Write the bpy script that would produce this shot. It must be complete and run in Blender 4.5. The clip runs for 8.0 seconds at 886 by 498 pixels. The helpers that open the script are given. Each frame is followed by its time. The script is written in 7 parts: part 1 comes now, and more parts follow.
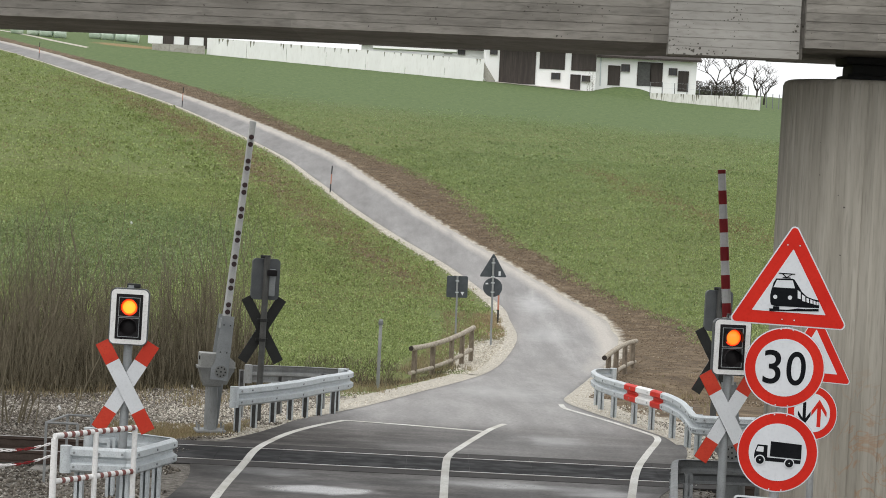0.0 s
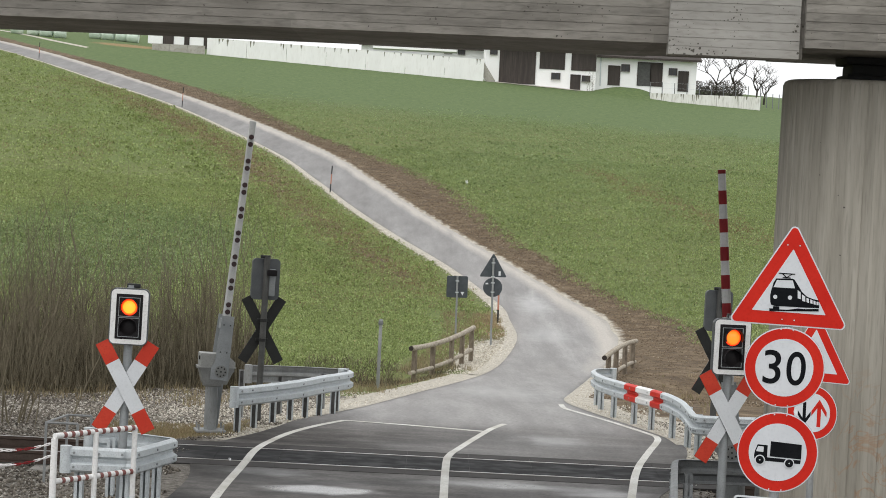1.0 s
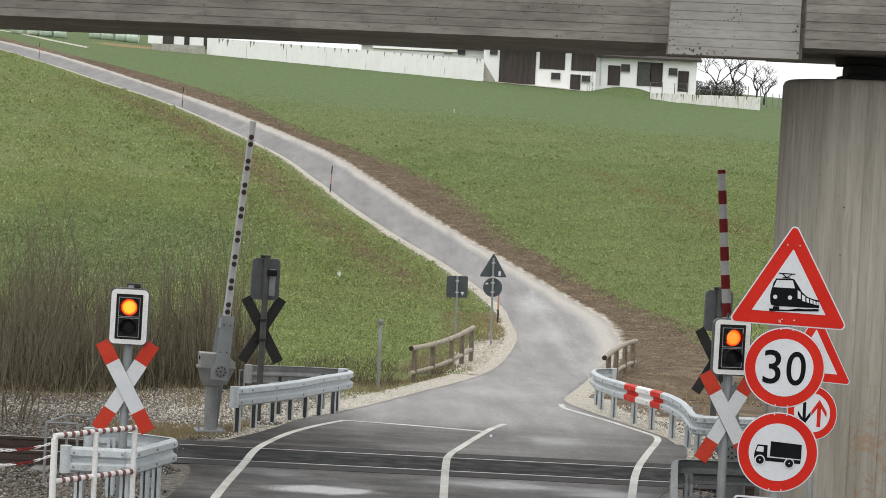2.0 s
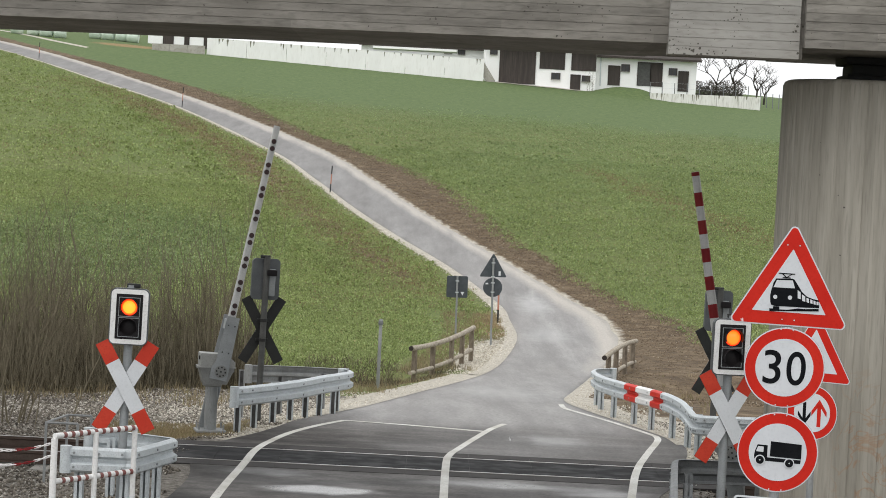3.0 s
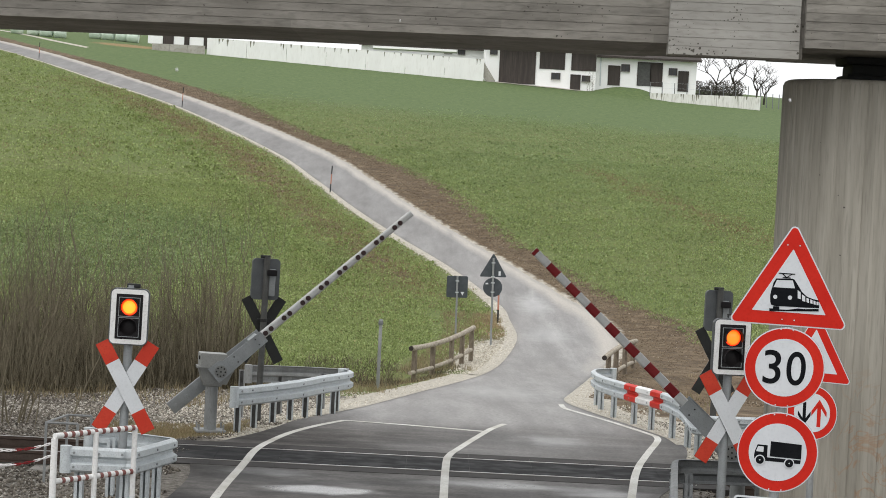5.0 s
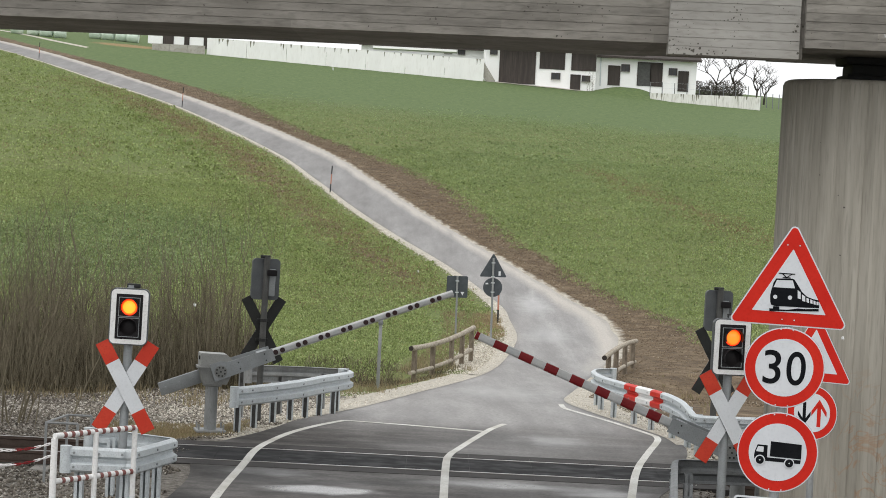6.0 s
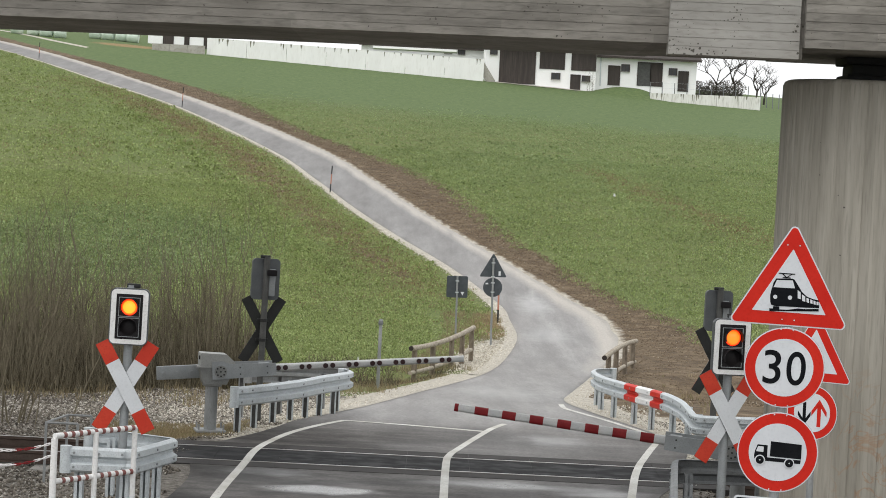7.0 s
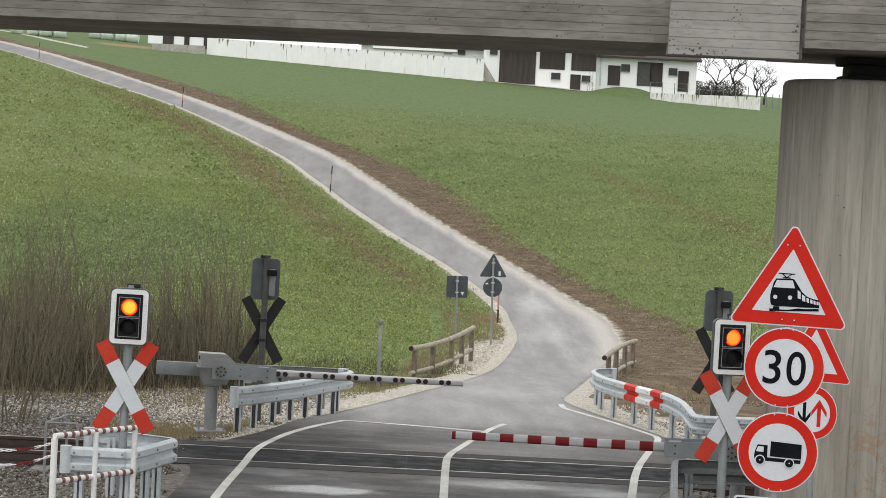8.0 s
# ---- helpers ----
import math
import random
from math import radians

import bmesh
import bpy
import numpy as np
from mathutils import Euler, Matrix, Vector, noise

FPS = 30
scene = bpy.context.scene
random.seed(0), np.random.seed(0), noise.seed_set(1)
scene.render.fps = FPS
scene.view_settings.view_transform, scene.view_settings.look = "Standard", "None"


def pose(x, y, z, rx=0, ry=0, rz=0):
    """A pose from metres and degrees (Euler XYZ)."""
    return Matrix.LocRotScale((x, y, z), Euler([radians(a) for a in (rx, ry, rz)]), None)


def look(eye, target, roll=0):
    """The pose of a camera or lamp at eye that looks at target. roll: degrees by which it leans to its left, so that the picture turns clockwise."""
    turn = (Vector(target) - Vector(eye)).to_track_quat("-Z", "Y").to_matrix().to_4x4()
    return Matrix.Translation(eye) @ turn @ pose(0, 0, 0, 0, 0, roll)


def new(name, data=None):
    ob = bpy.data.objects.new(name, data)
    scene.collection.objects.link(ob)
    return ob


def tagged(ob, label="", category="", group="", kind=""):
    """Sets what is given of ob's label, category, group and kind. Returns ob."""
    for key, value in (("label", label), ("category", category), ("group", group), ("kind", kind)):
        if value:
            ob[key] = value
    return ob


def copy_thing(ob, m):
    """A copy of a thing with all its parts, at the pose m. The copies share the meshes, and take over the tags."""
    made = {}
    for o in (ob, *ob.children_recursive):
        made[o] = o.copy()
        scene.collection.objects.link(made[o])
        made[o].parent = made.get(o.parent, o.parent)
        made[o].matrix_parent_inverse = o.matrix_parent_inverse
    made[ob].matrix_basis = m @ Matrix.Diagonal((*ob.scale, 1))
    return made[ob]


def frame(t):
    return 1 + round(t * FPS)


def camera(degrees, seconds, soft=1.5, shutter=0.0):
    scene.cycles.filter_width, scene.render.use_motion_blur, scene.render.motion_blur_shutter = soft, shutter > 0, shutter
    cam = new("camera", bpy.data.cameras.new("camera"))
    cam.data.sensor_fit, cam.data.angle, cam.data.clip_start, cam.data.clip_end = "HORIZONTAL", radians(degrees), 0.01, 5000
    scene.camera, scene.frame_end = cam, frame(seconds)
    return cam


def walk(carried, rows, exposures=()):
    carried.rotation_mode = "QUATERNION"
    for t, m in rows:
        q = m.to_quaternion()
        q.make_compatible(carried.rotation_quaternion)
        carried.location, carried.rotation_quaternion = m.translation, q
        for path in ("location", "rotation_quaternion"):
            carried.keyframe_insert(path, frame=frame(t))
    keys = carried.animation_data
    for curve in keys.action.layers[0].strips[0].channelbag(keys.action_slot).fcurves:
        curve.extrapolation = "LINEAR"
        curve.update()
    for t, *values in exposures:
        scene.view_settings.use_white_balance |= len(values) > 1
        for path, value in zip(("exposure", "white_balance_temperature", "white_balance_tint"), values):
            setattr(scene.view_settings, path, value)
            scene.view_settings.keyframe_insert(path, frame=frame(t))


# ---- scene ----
cam = camera(21.673, 8.0, soft=0.9, shutter=0.3)
EYE = (0.0, 0.0, 4.2)
VIEW = look(EYE, (0.0, 100.0, 4.2 - 3.3838), 2.9)
walk(cam, [(0.0, VIEW), (8.0, VIEW)], exposures=[(0.0, 0.07), (8.0, 0.07)])

# ---- light: overcast winter day ----
world = bpy.data.worlds.new("overcast_sky")
scene.world = world
world.use_nodes = True
wn, wl = world.node_tree.nodes, world.node_tree.links
sky = wn.new("ShaderNodeTexSky")
sky.sky_type = "NISHITA"
sky.sun_disc = False
sky.sun_elevation = radians(63)
sky.sun_rotation = radians(218)
sky.dust_density = 4.0
hsv = wn.new("ShaderNodeHueSaturation")
hsv.inputs["Saturation"].default_value = 0.10
wl.new(sky.outputs[0], hsv.inputs["Color"])
cloud = wn.new("ShaderNodeMix")
cloud.data_type = "RGBA"
cloud.inputs["Factor"].default_value = 0.75
cloud.inputs["B"].default_value = (8.4, 8.5, 8.6, 1)
wl.new(hsv.outputs[0], cloud.inputs["A"])
wl.new(cloud.outputs["Result"], wn["Background"].inputs["Color"])
wn["Background"].inputs["Strength"].default_value = 0.15

sun = new("sun", bpy.data.lights.new("sun", "SUN"))
sun.data.energy = 0.9
sun.data.angle = radians(35)
sun.data.color = (1.0, 0.97, 0.93)
sun.matrix_world = look((-14, -18, 45), (0, 0, 0))


# ---- materials ----
def mat(name, c1, c2=None, scale=4.0, rough=0.7, metal=0.0, bump=0.15, fine=60.0, c3=None, stretch=(1, 1, 1),
        rough2=None, bump_dist=0.01, spec=0.5, detail=6.0, coords="Object", rnd=0.0, lo=0.35, hi=0.65):
    m = bpy.data.materials.new(name)
    m.use_nodes = True
    n, l = m.node_tree.nodes, m.node_tree.links
    bsdf = n["Principled BSDF"]
    c2 = c2 or tuple(v * 0.8 for v in c1)
    tc = n.new("ShaderNodeTexCoord")
    mp = n.new("ShaderNodeMapping")
    mp.inputs["Scale"].default_value = stretch
    l.new(tc.outputs[coords], mp.inputs["Vector"])
    big = n.new("ShaderNodeTexNoise")
    big.inputs["Scale"].default_value, big.inputs["Detail"].default_value = scale, detail
    l.new(mp.outputs[0], big.inputs["Vector"])
    small = n.new("ShaderNodeTexNoise")
    small.inputs["Scale"].default_value, small.inputs["Detail"].default_value = fine, 4.0
    l.new(mp.outputs[0], small.inputs["Vector"])
    ramp = n.new("ShaderNodeValToRGB")
    ramp.color_ramp.elements[0].position, ramp.color_ramp.elements[1].position = lo, hi
    ramp.color_ramp.elements[0].color, ramp.color_ramp.elements[1].color = (*c1, 1), (*c2, 1)
    l.new(big.outputs["Fac"], ramp.inputs["Fac"])
    out = ramp.outputs[0]
    c3 = c3 or tuple(v * 0.72 for v in c1)
    r2 = n.new("ShaderNodeMapRange")
    r2.inputs["From Min"].default_value, r2.inputs["From Max"].default_value = 0.5, 0.75
    r2.inputs["To Max"].default_value = 0.7
    l.new(small.outputs["Fac"], r2.inputs["Value"])
    mx = n.new("ShaderNodeMix")
    mx.data_type = "RGBA"
    mx.inputs["B"].default_value = (*c3, 1)
    l.new(out, mx.inputs["A"])
    l.new(r2.outputs[0], mx.inputs["Factor"])
    out = mx.outputs["Result"]
    if rnd:
        oi = n.new("ShaderNodeObjectInfo")
        mr = n.new("ShaderNodeMapRange")
        mr.inputs["To Min"].default_value, mr.inputs["To Max"].default_value = 1 - rnd, 1 + rnd
        l.new(oi.outputs["Random"], mr.inputs["Value"])
        h = n.new("ShaderNodeHueSaturation")
        l.new(mr.outputs[0], h.inputs["Value"])
        l.new(out, h.inputs["Color"])
        out = h.outputs[0]
    l.new(out, bsdf.inputs["Base Color"])
    if rough2 is not None:
        rr = n.new("ShaderNodeMapRange")
        rr.inputs["From Min"].default_value, rr.inputs["From Max"].default_value = 0.38, 0.62
        rr.inputs["To Min"].default_value, rr.inputs["To Max"].default_value = rough, rough2
        l.new(big.outputs["Fac"], rr.inputs["Value"])
        l.new(rr.outputs[0], bsdf.inputs["Roughness"])
    else:
        bsdf.inputs["Roughness"].default_value = rough
    bsdf.inputs["Metallic"].default_value = metal
    bsdf.inputs["Specular IOR Level"].default_value = spec
    if bump:
        b = n.new("ShaderNodeBump")
        b.inputs["Strength"].default_value, b.inputs["Distance"].default_value = bump, bump_dist
        l.new(small.outputs["Fac"], b.inputs["Height"])
        l.new(b.outputs[0], bsdf.inputs["Normal"])
    return m


M = {}
M["galv"] = mat("galvanised_steel", (0.50, 0.54, 0.56), (0.60, 0.64, 0.66), 9, 0.45, 0.25, 0.05, 80, (0.25, 0.26, 0.27), rough2=0.62)
M["grey_paint"] = mat("grey_paint", (0.24, 0.256, 0.262), (0.295, 0.312, 0.318), 5, 0.55, 0.1, 0.04, 70, (0.19, 0.20, 0.204), spec=0.3)
M["housing_grey"] = mat("dull_grey_housing", (0.19, 0.195, 0.19), (0.24, 0.245, 0.235), 5, 0.6, 0.05, 0.05, 60, (0.14, 0.142, 0.135), spec=0.25)
M["post_grey"] = mat("dull_zinc_post", (0.17, 0.18, 0.185), (0.23, 0.24, 0.245), 8, 0.6, 0.2, 0.05, 70, (0.12, 0.125, 0.13), spec=0.3)
M["dark_post"] = mat("dark_grey_post", (0.075, 0.076, 0.073), (0.105, 0.106, 0.102), 6, 0.6, 0.1, 0.04, 70, (0.055, 0.056, 0.054), spec=0.2)
M["pillar_zinc"] = mat("weathered_and_shaded_zinc", (0.25, 0.26, 0.26), (0.33, 0.34, 0.34), 6, 0.55, 0.3, 0.05, 70, (0.18, 0.18, 0.175), stretch=(1, 1, 0.3))
M["lid_grey"] = mat("pale_grey_lid", (0.27, 0.275, 0.265), (0.33, 0.335, 0.32), 5, 0.55, 0.05, 0.05, 60, (0.21, 0.212, 0.2), spec=0.25)
M["dark_grey"] = mat("dark_grey_paint", (0.020, 0.021, 0.020), (0.030, 0.031, 0.030), 5, 0.55, 0.0, 0.04, 70, spec=0.25)
M["sign_back"] = mat("sign_back_grey", (0.045, 0.055, 0.062), (0.065, 0.075, 0.085), 6, 0.55, 0.1, 0.03, 60)
M["black"] = mat("black_plastic", (0.008, 0.007, 0.008), (0.014, 0.012, 0.013), 8, 0.5, 0, 0.03, 60, spec=0.2)
M["white"] = mat("white_reflective", (0.60, 0.62, 0.65), (0.67, 0.69, 0.715), 3, 0.45, 0, 0.02, 50, (0.55, 0.57, 0.60), spec=0.15)
M["cross_red"] = mat("faded_orange_red", (0.47, 0.040, 0.022), (0.53, 0.055, 0.030), 4, 0.5, 0, 0.02, 50, (0.40, 0.035, 0.020), spec=0.15)
M["faded_band"] = mat("faded_band_red", (0.20, 0.075, 0.068), (0.28, 0.13, 0.115), 9, 0.55, 0, 0.03, 60, (0.14, 0.06, 0.055), spec=0.2)
M["pipe_white"] = mat("white_tube_paint", (0.72, 0.72, 0.71), (0.80, 0.80, 0.79), 5, 0.5, 0, 0.03, 50, (0.55, 0.54, 0.51), spec=0.2)
# near-black zinc: the shade inside the channel posts, put into the colour
M["web_shade"] = mat("painted_shade_zinc", (0.060, 0.060, 0.060), (0.10, 0.10, 0.098), 8, 0.7, 0.1, 0.05, 70, (0.04, 0.038, 0.036), spec=0.15)
M["cross_white"] = mat("cross_white", (0.56, 0.58, 0.60), (0.63, 0.65, 0.67), 3, 0.42, 0, 0.02, 50, (0.50, 0.52, 0.54))
M["red"] = mat("red_reflective", (0.54, 0.020, 0.012), (0.60, 0.028, 0.016), 3, 0.45, 0, 0.02, 50, (0.48, 0.018, 0.010), spec=0.12)
M["boom_red"] = mat("faded_dark_red", (0.17, 0.013, 0.016), (0.21, 0.020, 0.022), 6, 0.45, 0, 0.02, 50, (0.12, 0.012, 0.014), spec=0.15)
M["boom_white"] = mat("dull_white_boom", (0.42, 0.43, 0.43), (0.50, 0.50, 0.49), 5, 0.45, 0, 0.03, 60, (0.34, 0.34, 0.33))
M["print_black"] = mat("printed_black", (0.006, 0.007, 0.009), (0.010, 0.011, 0.013), 4, 0.6, 0, 0.0, 50, spec=0.06)
M["reflector"] = mat("dark_red_reflector", (0.018, 0.006, 0.006), (0.035, 0.008, 0.008), 30, 0.35, 0, 0.05, 90)
M["rubber"] = mat("rubber_black", (0.012, 0.012, 0.012), (0.02, 0.02, 0.02), 10, 0.6, 0, 0.1, 60)
M["concrete"] = mat("board_marked_concrete", (0.182, 0.170, 0.150), (0.268, 0.252, 0.224), 1.3, 0.85, 0, 0.6, 6, (0.13, 0.121, 0.106), spec=0.25, stretch=(1.0, 1.0, 3.2), bump_dist=0.02, coords="Object")
M["concrete_light"] = mat("pale_concrete", (0.305, 0.294, 0.27), (0.39, 0.378, 0.35), 1.2, 0.85, 0, 0.35, 8, (0.24, 0.228, 0.205), stretch=(0.9, 0.9, 3), bump_dist=0.015, spec=0.25)
M["pier_concrete"] = mat("pier_concrete", (0.255, 0.238, 0.200), (0.345, 0.324, 0.278), 1.0, 0.85, 0, 0.4, 5, (0.20, 0.186, 0.156), stretch=(9, 9, 0.5), bump_dist=0.02, spec=0.25)


def stain_pier(m):
    """Thin rust-brown scrawls on the lower pier and a few pale drips."""
    n, l = m.node_tree.nodes, m.node_tree.links
    bsdf = n["Principled BSDF"]
    src = bsdf.inputs["Base Color"].links[0].from_socket
    tc = n.new("ShaderNodeTexCoord")
    sep = n.new("ShaderNodeSeparateXYZ")
    l.new(tc.outputs["Object"], sep.inputs[0])
    t = n.new("ShaderNodeTexNoise")
    t.inputs["Scale"].default_value, t.inputs["Detail"].default_value, t.inputs["Distortion"].default_value = 2.6, 3.0, 1.2
    l.new(tc.outputs["Object"], t.inputs["Vector"])
    band = n.new("ShaderNodeValToRGB")
    e = band.color_ramp.elements
    e[0].position, e[0].color = 0.470, (0, 0, 0, 1)
    e[1].position, e[1].color = 0.53, (0, 0, 0, 1)
    mid = e.new(0.50)
    mid.color = (1, 1, 1, 1)
    l.new(t.outputs["Fac"], band.inputs["Fac"])
    low = n.new("ShaderNodeMapRange")
    low.inputs["From Min"].default_value, low.inputs["From Max"].default_value = 2.3, 1.5
    low.inputs["To Max"].default_value = 0.5
    l.new(sep.outputs["Z"], low.inputs["Value"])
    side = n.new("ShaderNodeMapRange")
    side.inputs["From Min"].default_value, side.inputs["From Max"].default_value = 4.55, 4.8
    l.new(sep.outputs["X"], side.inputs["Value"])
    k1, k2 = n.new("ShaderNodeMath"), n.new("ShaderNodeMath")
    k1.operation = k2.operation = "MULTIPLY"
    l.new(band.outputs[0], k1.inputs[0])
    l.new(low.outputs[0], k1.inputs[1])
    l.new(k1.outputs[0], k2.inputs[0])
    l.new(side.outputs[0], k2.inputs[1])
    mx = n.new("ShaderNodeMix")
    mx.data_type = "RGBA"
    mx.inputs["B"].default_value = (0.30, 0.155, 0.07, 1)
    l.new(src, mx.inputs["A"])
    l.new(k2.outputs[0], mx.inputs["Factor"])
    l.new(mx.outputs["Result"], bsdf.inputs["Base Color"])


stain_pier(M["pier_concrete"])


def pitted(m, scale, limit):
    """Blow holes: small dark pits in cast concrete."""
    n, l = m.node_tree.nodes, m.node_tree.links
    bsdf = n["Principled BSDF"]
    src = bsdf.inputs["Base Color"].links[0].from_socket
    tc = n.new("ShaderNodeTexCoord")
    v = n.new("ShaderNodeTexVoronoi")
    v.inputs["Scale"].default_value, v.inputs["Randomness"].default_value = scale, 1.0
    jit = n.new("ShaderNodeTexNoise")
    jit.inputs["Scale"].default_value = 30.0
    l.new(tc.outputs["Object"], jit.inputs["Vector"])
    mixv = n.new("ShaderNodeMix")
    mixv.data_type = "VECTOR"
    mixv.inputs["Factor"].default_value = 0.03
    l.new(tc.outputs["Object"], mixv.inputs["A"])
    l.new(jit.outputs["Color"], mixv.inputs["B"])
    l.new(mixv.outputs["Result"], v.inputs["Vector"])
    where = n.new("ShaderNodeTexNoise")
    where.inputs["Scale"].default_value = 2.0
    l.new(tc.outputs["Object"], where.inputs["Vector"])
    lim = n.new("ShaderNodeMapRange")
    lim.inputs["From Min"].default_value, lim.inputs["From Max"].default_value = 0.40, 0.7
    lim.inputs["To Max"].default_value = limit
    l.new(where.outputs["Fac"], lim.inputs["Value"])
    less = n.new("ShaderNodeMath")
    less.operation = "LESS_THAN"
    l.new(v.outputs["Distance"], less.inputs[0])
    l.new(lim.outputs[0], less.inputs[1])
    mx = n.new("ShaderNodeMix")
    mx.data_type = "RGBA"
    mx.inputs["B"].default_value = (0.085, 0.078, 0.066, 1)
    l.new(src, mx.inputs["A"])
    l.new(less.outputs[0], mx.inputs["Factor"])
    l.new(mx.outputs["Result"], bsdf.inputs["Base Color"])



def board_tone(m, course, length, amount):
    """Each formwork board has left its own tone."""
    n, l = m.node_tree.nodes, m.node_tree.links
    bsdf = n["Principled BSDF"]
    src = bsdf.inputs["Base Color"].links[0].from_socket
    tc = n.new("ShaderNodeTexCoord")
    sep = n.new("ShaderNodeSeparateXYZ")
    l.new(tc.outputs["Object"], sep.inputs[0])

    def op(kind, a, b=0.0):
        k = n.new("ShaderNodeMath")
        k.operation = kind
        for i, q in enumerate((a, b)):
            if isinstance(q, (int, float)):
                k.inputs[i].default_value = q
            else:
                l.new(q, k.inputs[i])
        return k.outputs[0]
    row = op("FLOOR", op("DIVIDE", op("SUBTRACT", sep.outputs["Z"], 5.78), course))
    w1 = n.new("ShaderNodeTexWhiteNoise")
    w1.noise_dimensions = "1D"
    l.new(row, w1.inputs["W"])
    col = op("FLOOR", op("ADD", op("DIVIDE", sep.outputs["X"], length), op("MULTIPLY", w1.outputs["Value"], 5.0)))
    w2 = n.new("ShaderNodeTexWhiteNoise")
    w2.noise_dimensions = "1D"
    l.new(op("ADD", op("MULTIPLY", row, 17.3), col), w2.inputs["W"])
    mr = n.new("ShaderNodeMapRange")
    mr.inputs["To Min"].default_value, mr.inputs["To Max"].default_value = 1 - amount, 1 + amount
    l.new(w2.outputs["Value"], mr.inputs["Value"])
    h = n.new("ShaderNodeHueSaturation")
    l.new(mr.outputs[0], h.inputs["Value"])
    l.new(src, h.inputs["Color"])
    l.new(h.outputs[0], bsdf.inputs["Base Color"])


board_tone(M["concrete"], 0.1, 2.1, 0.12)


def stave_tone(m, cx, cy, staves, amount):
    """Upright formwork staves round a pier, each with its own tone."""
    n, l = m.node_tree.nodes, m.node_tree.links
    bsdf = n["Principled BSDF"]
    src = bsdf.inputs["Base Color"].links[0].from_socket
    tc = n.new("ShaderNodeTexCoord")
    sep = n.new("ShaderNodeSeparateXYZ")
    l.new(tc.outputs["Object"], sep.inputs[0])

    def op(kind, a, b=0.0):
        k = n.new("ShaderNodeMath")
        k.operation = kind
        for i, q in enumerate((a, b)):
            if isinstance(q, (int, float)):
                k.inputs[i].default_value = q
            else:
                l.new(q, k.inputs[i])
        return k.outputs[0]
    ang = op("ARCTAN2", op("SUBTRACT", sep.outputs["Y"], cy), op("SUBTRACT", sep.outputs["X"], cx))
    w = n.new("ShaderNodeTexWhiteNoise")
    w.noise_dimensions = "1D"
    l.new(op("FLOOR", op("MULTIPLY", ang, staves / (2 * math.pi))), w.inputs["W"])
    mr = n.new("ShaderNodeMapRange")
    mr.inputs["To Min"].default_value, mr.inputs["To Max"].default_value = 1 - amount, 1 + amount
    l.new(w.outputs["Value"], mr.inputs["Value"])
    h = n.new("ShaderNodeHueSaturation")
    l.new(mr.outputs[0], h.inputs["Value"])
    l.new(src, h.inputs["Color"])
    l.new(h.outputs[0], bsdf.inputs["Base Color"])


stave_tone(M["pier_concrete"], 5.02, 27.7, 60, 0.055)
pitted(M["pier_concrete"], 6.0, 0.07)
pitted(M["concrete_light"], 24.0, 0.40)
pitted(M["concrete"], 14.0, 0.20)
M["road_paint"] = mat("road_marking_paint", (0.44, 0.425, 0.375), (0.66, 0.655, 0.62), 1.1, 0.6, 0, 0.2, 34, (0.28, 0.265, 0.235), bump_dist=0.004, detail=8.0)
M["wood"] = mat("weathered_round_timber", (0.26, 0.222, 0.172), (0.50, 0.452, 0.37), 5, 0.85, 0, 0.5, 22, (0.11, 0.09, 0.068), stretch=(2, 2, 2), spec=0.2)
M["wood_dark"] = mat("damp_timber_post", (0.15, 0.122, 0.092), (0.25, 0.21, 0.162), 5, 0.85, 0, 0.5, 22, (0.07, 0.055, 0.042), stretch=(3, 3, 1), spec=0.2)
M["twig"] = mat("bare_twig_bark", (0.128, 0.110, 0.074), (0.205, 0.180, 0.126), 2, 0.85, 0, 0.2, 30, (0.080, 0.068, 0.047), spec=0.2)
M["panel_edge"] = mat("worn_outer_panel", (0.036, 0.0335, 0.032), (0.060, 0.055, 0.052), 2, 0.7, 0, 0.15, 50, bump_dist=0.003, spec=0.12)
M["bark"] = mat("dark_bark", (0.040, 0.034, 0.030), (0.065, 0.056, 0.048), 2, 0.9, 0, 0.2, 20, spec=0.2)
M["rail"] = mat("rusty_rail", (0.075, 0.052, 0.042), (0.11, 0.08, 0.065), 8, 0.65, 0.4, 0.2, 60)
M["rail_top"] = mat("worn_rail_head", (0.42, 0.40, 0.38), (0.5, 0.48, 0.46), 8, 0.3, 0.9, 0.03, 60)
M["panel"] = mat("rubber_crossing_panel", (0.016, 0.016, 0.017), (0.026, 0.026, 0.027), 3, 0.55, 0, 0.1, 60, bump_dist=0.002, rough2=0.8, spec=0.08)
M["sleeper"] = mat("concrete_sleeper", (0.26, 0.25, 0.23), (0.33, 0.31, 0.28), 6, 0.85, 0, 0.3, 50)
M["moss"] = mat("dark_moss_streak", (0.16, 0.155, 0.12), (0.26, 0.25, 0.20), 3, 0.95, 0, 0.2, 20)
M["farm_white"] = mat("whitewashed_wall", (0.94, 0.94, 0.935), (0.96, 0.96, 0.955), 0.5, 0.85, 0, 0.05, 6, (0.90, 0.895, 0.88))
M["wall_stained"] = mat("stained_white_wall", (0.74, 0.73, 0.69), (0.82, 0.81, 0.78), 0.6, 0.85, 0, 0.1, 3, (0.36, 0.34, 0.29), stretch=(3, 3, 0.4))
M["barn_wood"] = mat("dark_brown_boards", (0.042, 0.034, 0.030), (0.065, 0.052, 0.046), 2, 0.8, 0, 0.3, 12, stretch=(4, 4, 0.3), rnd=0.18)
